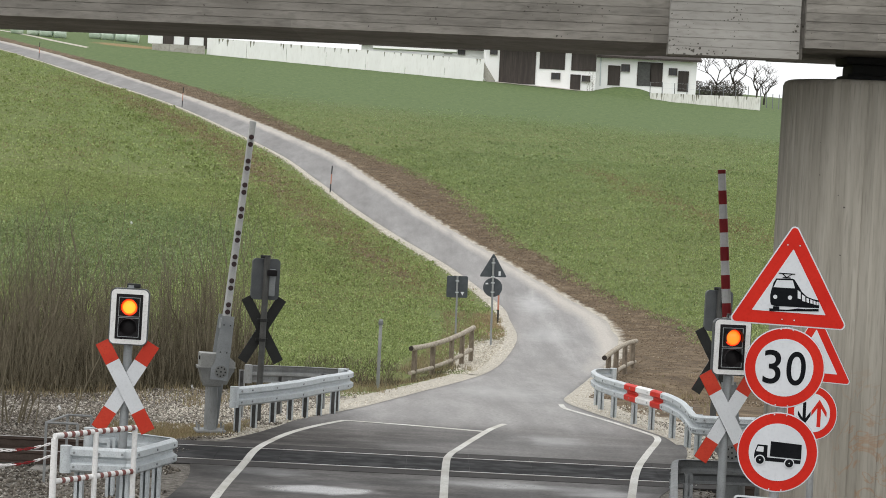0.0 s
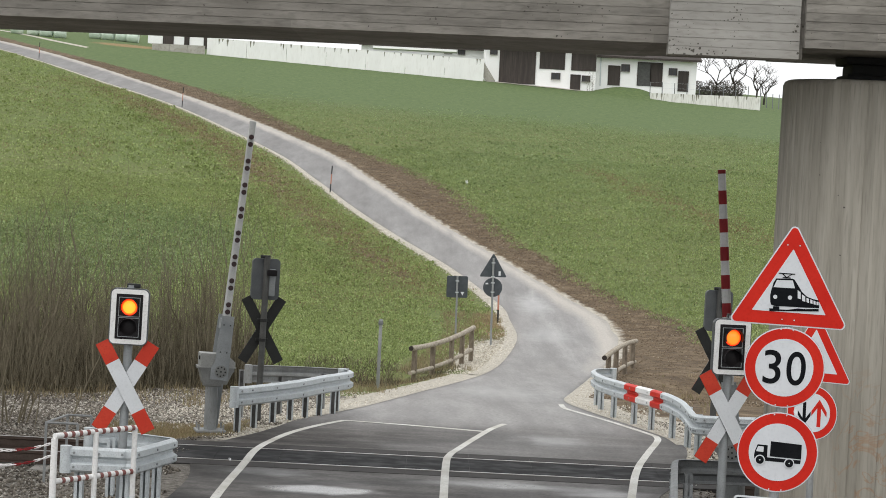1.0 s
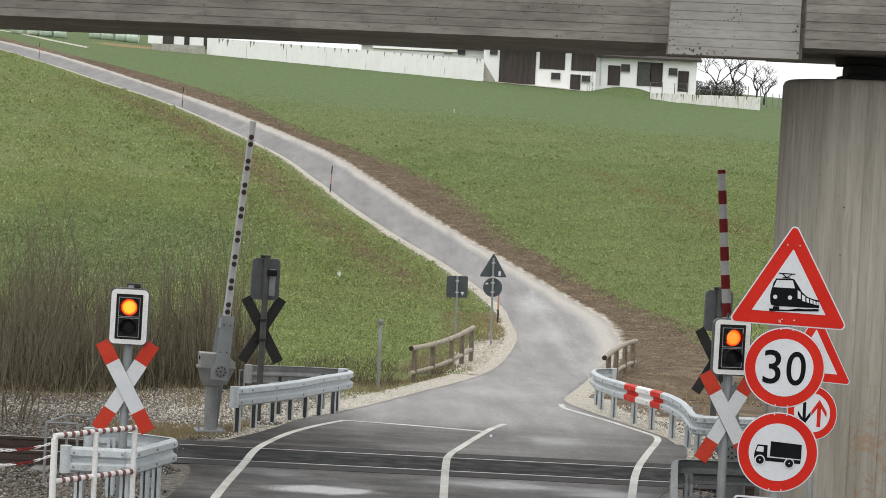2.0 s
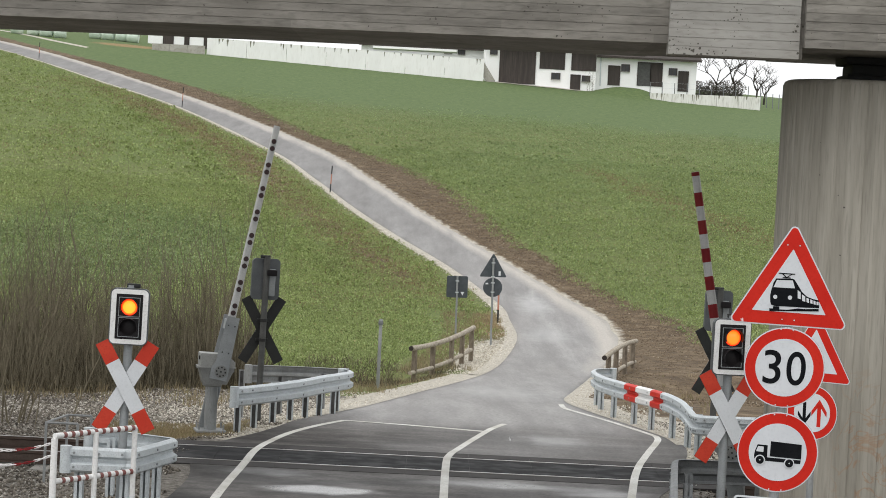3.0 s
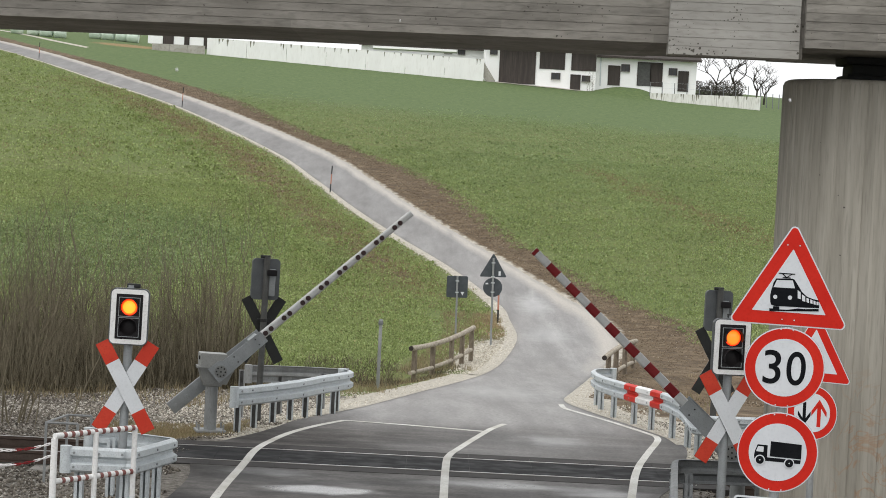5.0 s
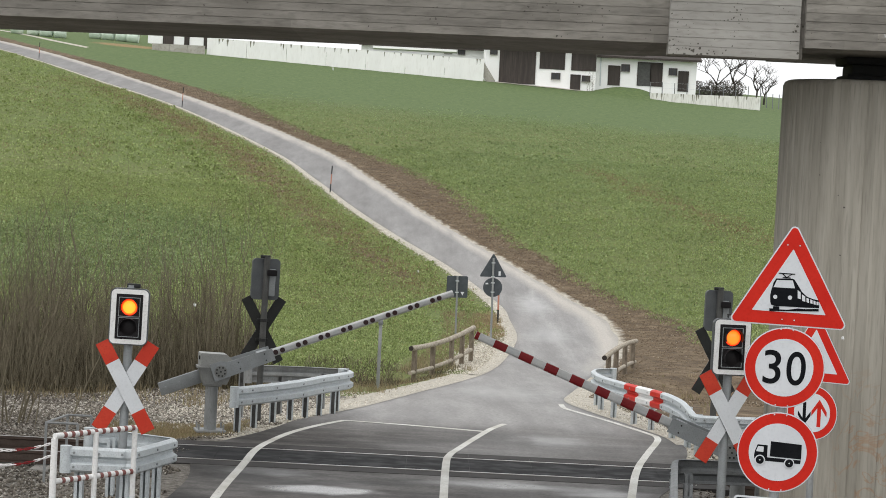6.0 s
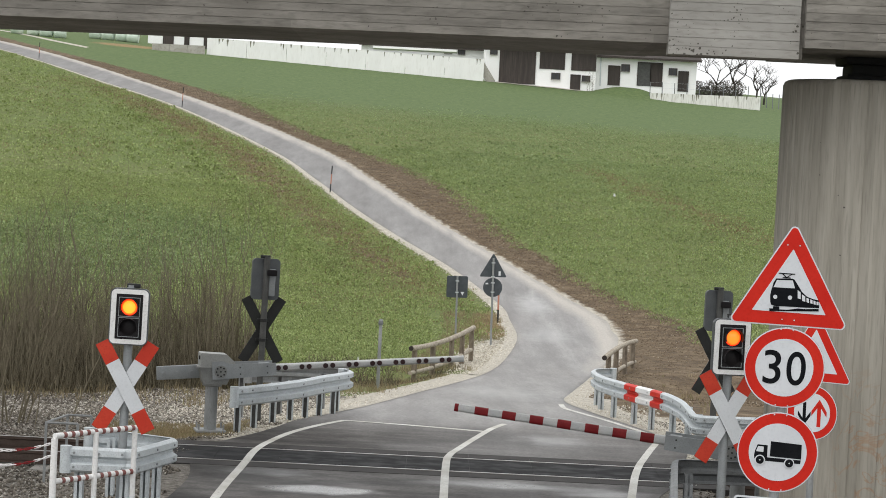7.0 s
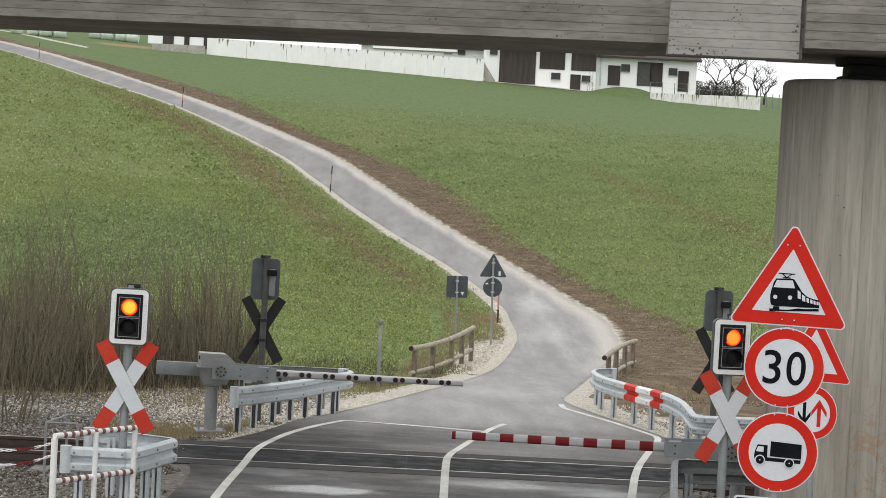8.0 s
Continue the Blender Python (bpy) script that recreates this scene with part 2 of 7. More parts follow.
M["bale"] = mat("pale_green_film", (0.55, 0.66, 0.55), (0.66, 0.75, 0.66), 1.5, 0.35, 0, 0.2, 8, (0.48, 0.58, 0.48))
M["glass_dark"] = mat("dark_pane", (0.025, 0.026, 0.028), (0.045, 0.046, 0.05), 2, 0.3, 0, 0.0, 10)
M["pole_red"] = mat("pole_red", (0.45, 0.17, 0.11), (0.52, 0.24, 0.17), 5, 0.6)
M["tape"] = mat("barrier_chain_white", (0.6, 0.58, 0.58), (0.7, 0.68, 0.68), 5, 0.5)
M["wall_white_panel"] = mat("white_panel", (0.86, 0.86, 0.84), (0.91, 0.91, 0.89), 0.5, 0.85, 0, 0.05, 2.2, (0.79, 0.78, 0.75), stretch=(2.5, 2.5, 0.6))
M["wall_grey"] = mat("weathered_grey_wall", (0.36, 0.34, 0.30), (0.46, 0.44, 0.40), 0.8, 0.9, 0, 0.2, 5, (0.25, 0.23, 0.2))
M["pale_grit"] = mat("pale_grit", (0.40, 0.375, 0.31), (0.48, 0.45, 0.385), 0.8, 0.9, 0, 0.2, 8, (0.40, 0.37, 0.31))
M["gravel"] = mat("pale_gravel", (0.35, 0.322, 0.27), (0.55, 0.515, 0.45), 9, 0.9, 0, 1.0, 22, (0.20, 0.182, 0.15), bump_dist=0.04, spec=0.2)
M["hedge"] = mat("dark_hedge", (0.10, 0.092, 0.08), (0.15, 0.138, 0.12), 2, 0.9, 0, 0.3, 12)
M["back_grey"] = mat("grey_backboard", (0.075, 0.082, 0.088), (0.10, 0.108, 0.113), 5, 0.5, 0.1, 0.04, 70)
M["snow"] = mat("fresh_snow", (0.82, 0.83, 0.85), (0.88, 0.89, 0.9), 40, 0.7, 0, 0.2, 200)
M["neoprene"] = mat("black_bearing_rubber", (0.006, 0.006, 0.006), (0.010, 0.010, 0.010), 6, 0.8, bump=0.0)


def emit(name, color, strength):
    m = bpy.data.materials.new(name)
    m.use_nodes = True
    b = m.node_tree.nodes["Principled BSDF"]
    b.inputs["Base Color"].default_value = (*[min(c, 0.6) for c in color], 1)
    b.inputs["Emission Color"].default_value = (*color, 1)
    b.inputs["Emission Strength"].default_value = strength
    b.inputs["Roughness"].default_value = 0.3
    return m


M["lamp_core"] = emit("lit_lamp_core", (1.0, 0.33, 0.025), 1.5)
M["lamp_deep"] = emit("lit_lamp_deep_core", (1.0, 0.20, 0.018), 1.4)
M["lamp_mid"] = emit("lit_lamp_ring", (1.0, 0.13, 0.012), 1.2)
M["lamp_red"] = emit("lit_lamp_rim", (1.0, 0.020, 0.006), 0.95)


# ---- mesh helpers ----
def bm_box(bm, c, s, rot=None, bevel=0.0):
    r = bmesh.ops.create_cube(bm, size=1.0)
    vs = r["verts"]
    bmesh.ops.scale(bm, vec=s, verts=vs)
    if bevel:
        es = list({e for v in vs for e in v.link_edges})
        vs = [g for g in bmesh.ops.bevel(bm, geom=vs + es, offset=bevel, segments=2, affect="EDGES", profile=0.5)["verts"]]
    if rot is not None:
        bmesh.ops.rotate(bm, cent=(0, 0, 0), matrix=rot, verts=vs)
    bmesh.ops.translate(bm, vec=c, verts=vs)
    return vs


def bm_cyl(bm, p0, p1, r0, r1=None, seg=12):
    p0, p1 = Vector(p0), Vector(p1)
    d = p1 - p0
    r = bmesh.ops.create_cone(bm, cap_ends=True, segments=seg, radius1=r0, radius2=r0 if r1 is None else r1, depth=d.length)
    m = Matrix.Translation((p0 + p1) / 2) @ d.to_track_quat("Z", "Y").to_matrix().to_4x4()
    bmesh.ops.transform(bm, matrix=m, verts=r["verts"])
    return r["verts"]


def bm_prism(bm, pts, y0, y1):
    """Polygon in the local x-z plane, given in order, extruded from y0 to y1."""
    a = [bm.verts.new((x, y0, z)) for x, z in pts]
    b = [bm.verts.new((x, y1, z)) for x, z in pts]
    bm.faces.new(a)
    bm.faces.new(b[::-1])
    k = len(pts)
    for i in range(k):
        bm.faces.new((a[i], b[i], b[(i + 1) % k], a[(i + 1) % k]))
    bmesh.ops.recalc_face_normals(bm, faces=bm.faces)


def bm_sweep(bm, path, profile, closed=False):
    """Sweeps a profile (side, up) along a path of points; up is world z."""
    path = [Vector(p) for p in path]
    rings = []
    for i, p in enumerate(path):
        d = (path[min(i + 1, len(path) - 1)] - path[max(i - 1, 0)]).normalized()
        side = d.cross(Vector((0, 0, 1))).normalized()
        up = side.cross(d).normalized()
        rings.append([bm.verts.new(p + side * a + up * b) for a, b in profile])
    k = len(profile)
    for r0, r1 in zip(rings, rings[1:]):
        for j in range(k if closed else k - 1):
            bm.faces.new((r0[j], r1[j], r1[(j + 1) % k], r0[(j + 1) % k]))
    if closed:
        bm.faces.new(rings[0])
        bm.faces.new(rings[-1][::-1])
    bmesh.ops.recalc_face_normals(bm, faces=bm.faces)


def circle(r, n=24, cx=0.0, cz=0.0):
    return [(cx + r * math.cos(2 * math.pi * i / n), cz + r * math.sin(2 * math.pi * i / n)) for i in range(n)]


def rounded(pts, r, n=5):
    """Rounds the corners of a convex polygon."""
    out = []
    k = len(pts)
    for i in range(k):
        p, a, b = Vector(pts[i]), Vector(pts[i - 1]), Vector(pts[(i + 1) % k])
        u, v = (a - p).normalized(), (b - p).normalized()
        half = u.angle(v) / 2
        t = r / math.tan(half)
        c = p + (u + v).normalized() * (r / math.sin(half))
        s, e = p + u * t - c, p + v * t - c
        for j in range(n + 1):
            q = s.lerp(e, j / n).normalized() * r + c
            out.append((q.x, q.y))
    return out


def rect(w, h, r=0.0, cx=0.0, cz=0.0, n=4):
    p = [(cx - w / 2, cz - h / 2), (cx + w / 2, cz - h / 2), (cx + w / 2, cz + h / 2), (cx - w / 2, cz + h / 2)]
    return rounded(p, r, n) if r else p


def mesh_of(name, bm, material, smooth=False):
    me = bpy.data.meshes.new(name)
    bm.to_mesh(me)
    bm.free()
    me.materials.append(M[material] if isinstance(material, str) else material)
    if smooth:
        me.polygons.foreach_set("use_smooth", [True] * len(me.polygons))
        me.set_sharp_from_angle(angle=radians(40))
    return me


def part(name, bm, material, parent, label="", smooth=True):
    ob = new(name, mesh_of(name, bm, material, smooth))
    ob.parent = parent
    if label:
        tagged(ob, label)
    return ob


def thing(name, m, label, category, group="", kind=""):
    ob = new(name)
    ob.empty_display_size = 0.2
    ob.matrix_world = m
    return tagged(ob, label, category, group, kind)


def solo(name, bm, material, label, category="", kind="", m=None, smooth=True, group=""):
    ob = new(name, mesh_of(name, bm, material, smooth))
    if m is not None:
        ob.matrix_world = m
    return tagged(ob, label, category, group, kind)


def P(name, parent, material, fn, label="", smooth=True):
    """One part built by fn(bm)."""
    bm = bmesh.new()
    fn(bm)
    return part(name, bm, material, parent, label, smooth)


# ---- the lie of the land ----
PROFILE_Y = [-60, 34, 38, 45, 55, 65, 75, 85, 95, 123, 182, 240, 300, 400, 600, 3000]
PROFILE_Z = [0, 0, -0.02, -0.28, -0.85, -1.3, -1.45, -1.25, -0.35, 2.75, 8.5, 14.0, 18.0, 20.0, 21.0, 21.0]


def step(a, b, v):
    t = np.clip((v - a) / (b - a), 0, 1)
    return t * t * (3 - 2 * t)


def land(x, y):
    """Height of the road's bed and fields."""
    x, y = np.asarray(x, float), np.asarray(y, float)
    k = step(36, 60, y)
    z = sum(np.interp(y + s * k, PROFILE_Y, PROFILE_Z) for s in (-6, -3, 0, 3, 6)) / 5
    return z - 0.05 * np.clip(x, -150, 60) * step(85, 240, y)


def spline(pts, n=10):
    """Catmull-Rom through points."""
    pts = [Vector(p) for p in pts]
    pts = [2 * pts[0] - pts[1]] + pts + [2 * pts[-1] - pts[-2]]
    out = []
    for a, b, c, d in zip(pts, pts[1:], pts[2:], pts[3:]):
        for i in range(n):
            t = i / n
            out.append(0.5 * ((2 * b) + (c - a) * t + (2 * a - 5 * b + 4 * c - d) * t * t + (3 * b - a - 3 * c + d) * t ** 3))
    return out + [pts[-2]]


ROAD_LEFT = [(-3.2, -30), (-3.2, 10), (-3.2, 28), (-3.38, 33), (-3.18, 34.4), (-2.78, 35.7), (-2.45, 36.8), (-2.0, 39), (-1.33, 42), (-0.78, 45.25), (-0.14, 50.5), (1.31, 61.75), (2.08, 70.5), (2.61, 78.5),
             (2.52, 84.2), (2.2, 89.2), (0.43, 98.2), (-2.24, 107.7), (-4.81, 117.5), (-7.2, 128), (-10.9, 143.2), (-19.6, 169), (-28.1, 186.7), (-36.8, 204), (-46, 219), (-75, 260)]
ROAD_RIGHT = [(2.2, -30), (2.2, 20), (2.38, 24.5), (2.95, 30), (3.75, 34), (3.95, 37), (3.5, 40.5), (2.95, 44), (2.72, 47.5), (3.1, 52), (4.2, 62), (5.3, 71), (6.1, 78),
              (6.15, 85.7), (5.3, 90.5), (3.3, 99), (0.6, 109.5), (-2.0, 120), (-4.3, 130.5), (-8.0, 146.0), (-16.6, 170.8), (-25.2, 190), (-33.7, 207.5), (-43, 222.5), (-72, 263.5)]
RL, RR = spline(ROAD_LEFT, 12), spline(ROAD_RIGHT, 12)
RLa, RRa = np.array([tuple(p) for p in RL]), np.array([tuple(p) for p in RR])


def road_offset(x, y):
    """How far right of the road's right edge, and left of its left edge."""
    x, y = np.asarray(x, float), np.asarray(y, float)
    return x - np.interp(y, RRa[:, 1], RRa[:, 0]), np.interp(y, RLa[:, 1], RLa[:, 0]) - x


def ground_z(x, y):
    z = land(x, y)
    r, l = road_offset(x, y)
    off = np.maximum(r, l)
    trackside = step(20, 26, y) * (1 - step(40, 48, y))
    z = z - 0.20 * step(0.3, 1.6, off) * trackside
    # the stream's bed beside the road
    bed = np.exp(-((y - 58 - 0.25 * np.asarray(x)) / 3.5) ** 2) * step(0.7, 2.4, off)
    # a low bank against the stable's wall
    bank = step(13.6, 17.6, np.asarray(x)) * (1 - step(19.0, 22.6, np.asarray(x))) * step(231, 237.5, y) * (1 - step(242, 246, y))
    return z - 0.75 * bed + 0.75 * bank




def island_mat(name, stops, rough=0.8, spec=0.3, glow=0.0):
    """Each small loose piece takes its own shade."""
    m = bpy.data.materials.new(name)
    m.use_nodes = True
    n, l = m.node_tree.nodes, m.node_tree.links
    b = n["Principled BSDF"]
    g = n.new("ShaderNodeNewGeometry")
    r = n.new("ShaderNodeValToRGB")
    while len(r.color_ramp.elements) < len(stops):
        r.color_ramp.elements.new(0.5)
    for e, (p, c) in zip(r.color_ramp.elements, stops):
        e.position, e.color = p, (*c, 1)
    l.new(g.outputs["Random Per Island"], r.inputs["Fac"])
    tc = n.new("ShaderNodeTexCoord")
    t = n.new("ShaderNodeTexNoise")
    t.inputs["Scale"].default_value = 0.35
    t.inputs["Detail"].default_value = 4.0
    l.new(tc.outputs["Object"], t.inputs["Vector"])
    v = n.new("ShaderNodeMapRange")
    v.inputs["From Min"].default_value, v.inputs["From Max"].default_value = 0.3, 0.7
    v.inputs["To Min"].default_value, v.inputs["To Max"].default_value = 0.90, 1.12
    l.new(t.outputs["Fac"], v.inputs["Value"])
    h = n.new("ShaderNodeHueSaturation")
    l.new(v.outputs[0], h.inputs["Value"])
    l.new(r.outputs[0], h.inputs["Color"])
    l.new(h.outputs[0], b.inputs["Base Color"])
    b.inputs["Roughness"].default_value = rough
    b.inputs["Specular IOR Level"].default_value = spec
    if glow:
        # thin leaves let light through
        tr = n.new("ShaderNodeBsdfTranslucent")
        l.new(h.outputs[0], tr.inputs["Color"])
        mx = n.new("ShaderNodeMixShader")
        mx.inputs[0].default_value = glow
        l.new(b.outputs[0], mx.inputs[1])
        l.new(tr.outputs[0], mx.inputs[2])
        l.new(mx.outputs[0], n["Material Output"].inputs["Surface"])
    return m


M["leaf"] = island_mat("crop_leaves", [(0.0, (0.122, 0.145, 0.054)), (0.3, (0.225, 0.278, 0.100)), (0.75, (0.305, 0.372, 0.142)), (0.96, (0.41, 0.475, 0.22)), (1.0, (0.34, 0.27, 0.14))], 0.6, 0.2, 0.35)
M["cool_leaf"] = island_mat("bluish_crop_leaves", [(0.0, (0.125, 0.165, 0.074)), (0.35, (0.208, 0.275, 0.118)), (0.8, (0.262, 0.335, 0.152)), (0.97, (0.37, 0.44, 0.24)), (1.0, (0.30, 0.26, 0.15))], 0.6, 0.25, 0.4)
M["brown_leaf"] = island_mat("withered_leaves", [(0.0, (0.17, 0.118, 0.070)), (0.4, (0.25, 0.185, 0.108)), (0.7, (0.29, 0.245, 0.125)), (1.0, (0.24, 0.285, 0.115))], 0.75, 0.2, 0.3)
M["stone"] = island_mat("ballast_stones", [(0.0, (0.055, 0.047, 0.038)), (0.5, (0.145, 0.126, 0.102)), (0.85, (0.26, 0.236, 0.20)), (1.0, (0.48, 0.455, 0.41))], 0.85)
M["pale_stone"] = island_mat("pale_broken_stone", [(0.0, (0.08, 0.070, 0.055)), (0.35, (0.20, 0.18, 0.148)), (0.75, (0.36, 0.335, 0.29)), (1.0, (0.58, 0.55, 0.50))], 0.85)
M["pebble"] = island_mat("pale_pebbles", [(0.0, (0.28, 0.25, 0.195)), (0.5, (0.48, 0.445, 0.37)), (1.0, (0.68, 0.64, 0.56))], 0.85)
M["clod"] = island_mat("soil_clods", [(0.0, (0.11, 0.080, 0.052)), (0.6, (0.18, 0.136, 0.090)), (0.96, (0.25, 0.198, 0.140)), (1.0, (0.42, 0.37, 0.30))], 0.95)
M["dead_stalk"] = island_mat("dead_stalks", [(0.0, (0.060, 0.051, 0.033)), (0.5, (0.118, 0.102, 0.067)), (0.88, (0.19, 0.168, 0.115)), (1.0, (0.29, 0.26, 0.195))], 0.85, 0.2, 0.2)
M["straw"] = island_mat("dry_grass", [(0.0, (0.17, 0.132, 0.076)), (0.5, (0.30, 0.245, 0.15)), (0.8, (0.40, 0.335, 0.215)), (1.0, (0.19, 0.20, 0.08))], 0.85, 0.2, 0.3)

# ---- ground, road, track ----
def ground_material():
    m = bpy.data.materials.new("field_and_soil")
    m.use_nodes = True
    n, l = m.node_tree.nodes, m.node_tree.links
    bsdf = n["Principled BSDF"]
    bsdf.inputs["Roughness"].default_value = 0.9
    bsdf.inputs["Specular IOR Level"].default_value = 0.2
    tc = n.new("ShaderNodeTexCoord")

    def noise_tex(scale, detail=5.0, rough=0.6):
        t = n.new("ShaderNodeTexNoise")
        t.inputs["Scale"].default_value, t.inputs["Detail"].default_value, t.inputs["Roughness"].default_value = scale, detail, rough
        l.new(tc.outputs["Object"], t.inputs["Vector"])
        return t.outputs["Fac"]

    def ramp(fac, stops):
        r = n.new("ShaderNodeValToRGB")
        while len(r.color_ramp.elements) < len(stops):
            r.color_ramp.elements.new(0.5)
        for e, (p, c) in zip(r.color_ramp.elements, stops):
            e.position, e.color = p, (*c, 1)
        l.new(fac, r.inputs["Fac"])
        return r.outputs[0]

    def mix(fac, a, b):
        x = n.new("ShaderNodeMix")
        x.data_type = "RGBA"
        l.new(fac, x.inputs["Factor"])
        l.new(a, x.inputs["A"])
        l.new(b, x.inputs["B"])
        return x.outputs["Result"]

    def math_node(op, a, b):
        x = n.new("ShaderNodeMath")
        x.operation = op
        for i, v in enumerate((a, b)):
            if isinstance(v, float):
                x.inputs[i].default_value = v
            else:
                l.new(v, x.inputs[i])
        return x.outputs[0]

    def mask(attr, jag_scale, jag, soft=0.08):
        a = n.new("ShaderNodeAttribute")
        a.attribute_name = attr
        j = math_node("MULTIPLY", math_node("SUBTRACT", noise_tex(jag_scale, 6.0, 0.7), 0.5), jag)
        s = math_node("ADD", a.outputs["Fac"], j)
        r = n.new("ShaderNodeMapRange")
        r.inputs["From Min"].default_value, r.inputs["From Max"].default_value = 0.5 - soft, 0.5 + soft
        l.new(s, r.inputs["Value"])
        return r.outputs[0]

    crop = ramp(noise_tex(5.5, 6.0, 0.7), [(0.36, (0.072, 0.076, 0.030)), (0.47, (0.105, 0.122, 0.042)), (0.55, (0.138, 0.165, 0.054)), (0.64, (0.19, 0.222, 0.078))])
    tint = ramp(noise_tex(0.09, 4.0, 0.6), [(0.40, (0.150, 0.165, 0.060)), (0.62, (0.115, 0.180, 0.052))])
    x = n.new("ShaderNodeMix")
    x.data_type = "RGBA"
    x.inputs["Factor"].default_value = 0.3
    l.new(crop, x.inputs["A"])
    l.new(tint, x.inputs["B"])
    crop = x.outputs["Result"]
    meadow = ramp(noise_tex(2.4, 9.0, 0.78), [(0.36, (0.068, 0.105, 0.040)), (0.50, (0.096, 0.138, 0.052)), (0.64, (0.138, 0.178, 0.070))])
    soil = ramp(noise_tex(1.3, 12.0, 0.78), [(0.38, (0.066, 0.046, 0.028)), (0.52, (0.131, 0.095, 0.059)), (0.66, (0.232, 0.179, 0.118))])
    gravel = ramp(noise_tex(14.0, 4.0, 0.8), [(0.34, (0.23, 0.208, 0.17)), (0.5, (0.42, 0.388, 0.33)), (0.66, (0.58, 0.55, 0.48))])
    ballast = ramp(noise_tex(11.0, 4.0, 0.8), [(0.34, (0.055, 0.050, 0.044)), (0.5, (0.16, 0.145, 0.125)), (0.68, (0.30, 0.28, 0.25))])
    dry = ramp(noise_tex(7.0, 6.0, 0.7), [(0.35, (0.165, 0.112, 0.052)), (0.62, (0.31, 0.222, 0.112))])
    col = mix(mask("meadow", 0.35, 0.7, 0.35), crop, meadow)
    col = mix(mask("soil", 0.9, 0.7), col, soil)
    col = mix(mask("ballast", 1.2, 0.5), col, ballast)
    col = mix(mask("gravel", 2.0, 0.7), col, gravel)
    col = mix(mask("dry", 1.5, 0.5), col, dry)
    litter = ramp(noise_tex(6.0, 6.0, 0.75), [(0.36, (0.045, 0.035, 0.022)), (0.5, (0.085, 0.066, 0.040)), (0.64, (0.15, 0.122, 0.078))])
    col = mix(mask("litter", 0.8, 0.5, 0.2), col, litter)
    l.new(col, bsdf.inputs["Base Color"])
    b = n.new("ShaderNodeBump")
    b.inputs["Strength"].default_value, b.inputs["Distance"].default_value = 0.6, 0.04
    l.new(noise_tex(7.0, 7.0, 0.75), b.inputs["Height"])
    l.new(b.outputs[0], bsdf.inputs["Normal"])
    return m


def grid_object(name, xs, ys, zf, material):
    X, Y = np.meshgrid(xs, ys)
    Z = zf(X, Y)
    nx, ny = len(xs), len(ys)
    verts = np.stack([X.ravel(), Y.ravel(), Z.ravel()], 1)
    i = (np.arange(ny - 1)[:, None] * nx + np.arange(nx - 1)[None]).ravel()
    faces = np.stack([i, i + 1, i + 1 + nx, i + nx], 1)
    me = bpy.data.meshes.new(name)
    me.from_pydata(verts.tolist(), [], faces.tolist())
    me.materials.append(material)
    me.polygons.foreach_set("use_smooth", [True] * len(me.polygons))
    return new(name, me), X.ravel(), Y.ravel()


def rough_ground(x, y):
    z = ground_z(x, y)
    r, l = road_offset(x, y)
    off = np.maximum(r, l)
    lump = np.sin(1.9 * x + 0.7 * y) * np.sin(1.3 * y - 0.8 * x) + 0.6 * np.sin(4.1 * x - 2.2 * y) * np.sin(3.7 * y + 1.1)
    return z + 0.014 * lump * step(0.6, 2.5, off) * step(44, 56, y) - 0.06 * (1 - step(-1.2, -0.4, off))


xs = np.concatenate([-np.geomspace(1500, 62, 22), np.arange(-60, -25, 1.0), np.arange(-25, 26, 0.4), np.arange(26, 60, 1.0), np.geomspace(62, 1500, 22)])
ys = np.concatenate([np.arange(-60, 20, 4.0), np.arange(20, 108, 0.4), np.arange(108, 262, 1.0), np.geomspace(263, 2800, 40)])
ground, GX, GY = grid_object("ground", xs, ys, rough_ground, ground_material())
tagged(ground, "sloping winter field of young green crop and bare soil", "ground", kind="structure")
r_off, l_off = road_offset(GX, GY)


def mask_attr(name, values):
    a = ground.data.attributes.new(name, "FLOAT", "POINT")
    a.data.foreach_set("value", np.clip(values, 0, 1).astype(np.float32))


soil_width = 3.0 + 0.9 * np.sin(GY * 0.11) + 7.0 * (1 - step(66, 80, GY)) + 12.0 * (1 - step(56, 76, GY))
BAND = 0.40 * np.exp(-((l_off - 2.7) / 1.7) ** 2) * step(80, 100, GY) * (1 - step(165, 200, GY))
streak_d = (GX - 9.3 + 0.215 * (GY - 141.5)) / 1.3
BAND = np.maximum(BAND, 0.42 * np.exp(-streak_d ** 2) * step(104, 114, GY) * (1 - step(140, 150, GY)))
thin = BAND + 0.16 * step(0.8, 2.0, l_off) * step(50, 56, GY)
thin = np.maximum(thin, 0.85 * step(0.8, 2.0, l_off) * step(42.2, 43.4, GY) * (1 - step(49, 53, GY)) * step(2.6, 3.6, -GX))
mask_attr("soil", thin + (1 - step(soil_width - 0.8, soil_width + 0.8, r_off)) * step(-1, 0, r_off) * step(41, 45, GY))
mask_attr("ballast", (1 - step(43.4, 45.2, GY + 0.10 * np.abs(GX) - 1.6 * step(-7.0, -4.6, GX) * (GX < -1))) * step(-30, 0, GY))
verge = (1 - step(0.25, 0.6, l_off)) * step(-0.6, -0.2, l_off) + 0.9 * (1 - step(0.15, 0.45, r_off)) * step(-0.6, -0.2, r_off)
apron = step(33.8, 35.5, GY) * (1 - step(43, 47, GY)) * (1 - step(1.2, 2.6, np.maximum(l_off, r_off)))
island = np.exp(-((GX - 1.45 - 0.07 * (GY - 70)) / 0.85) ** 2 - ((GY - 70) / 7.5) ** 2) * 1.5
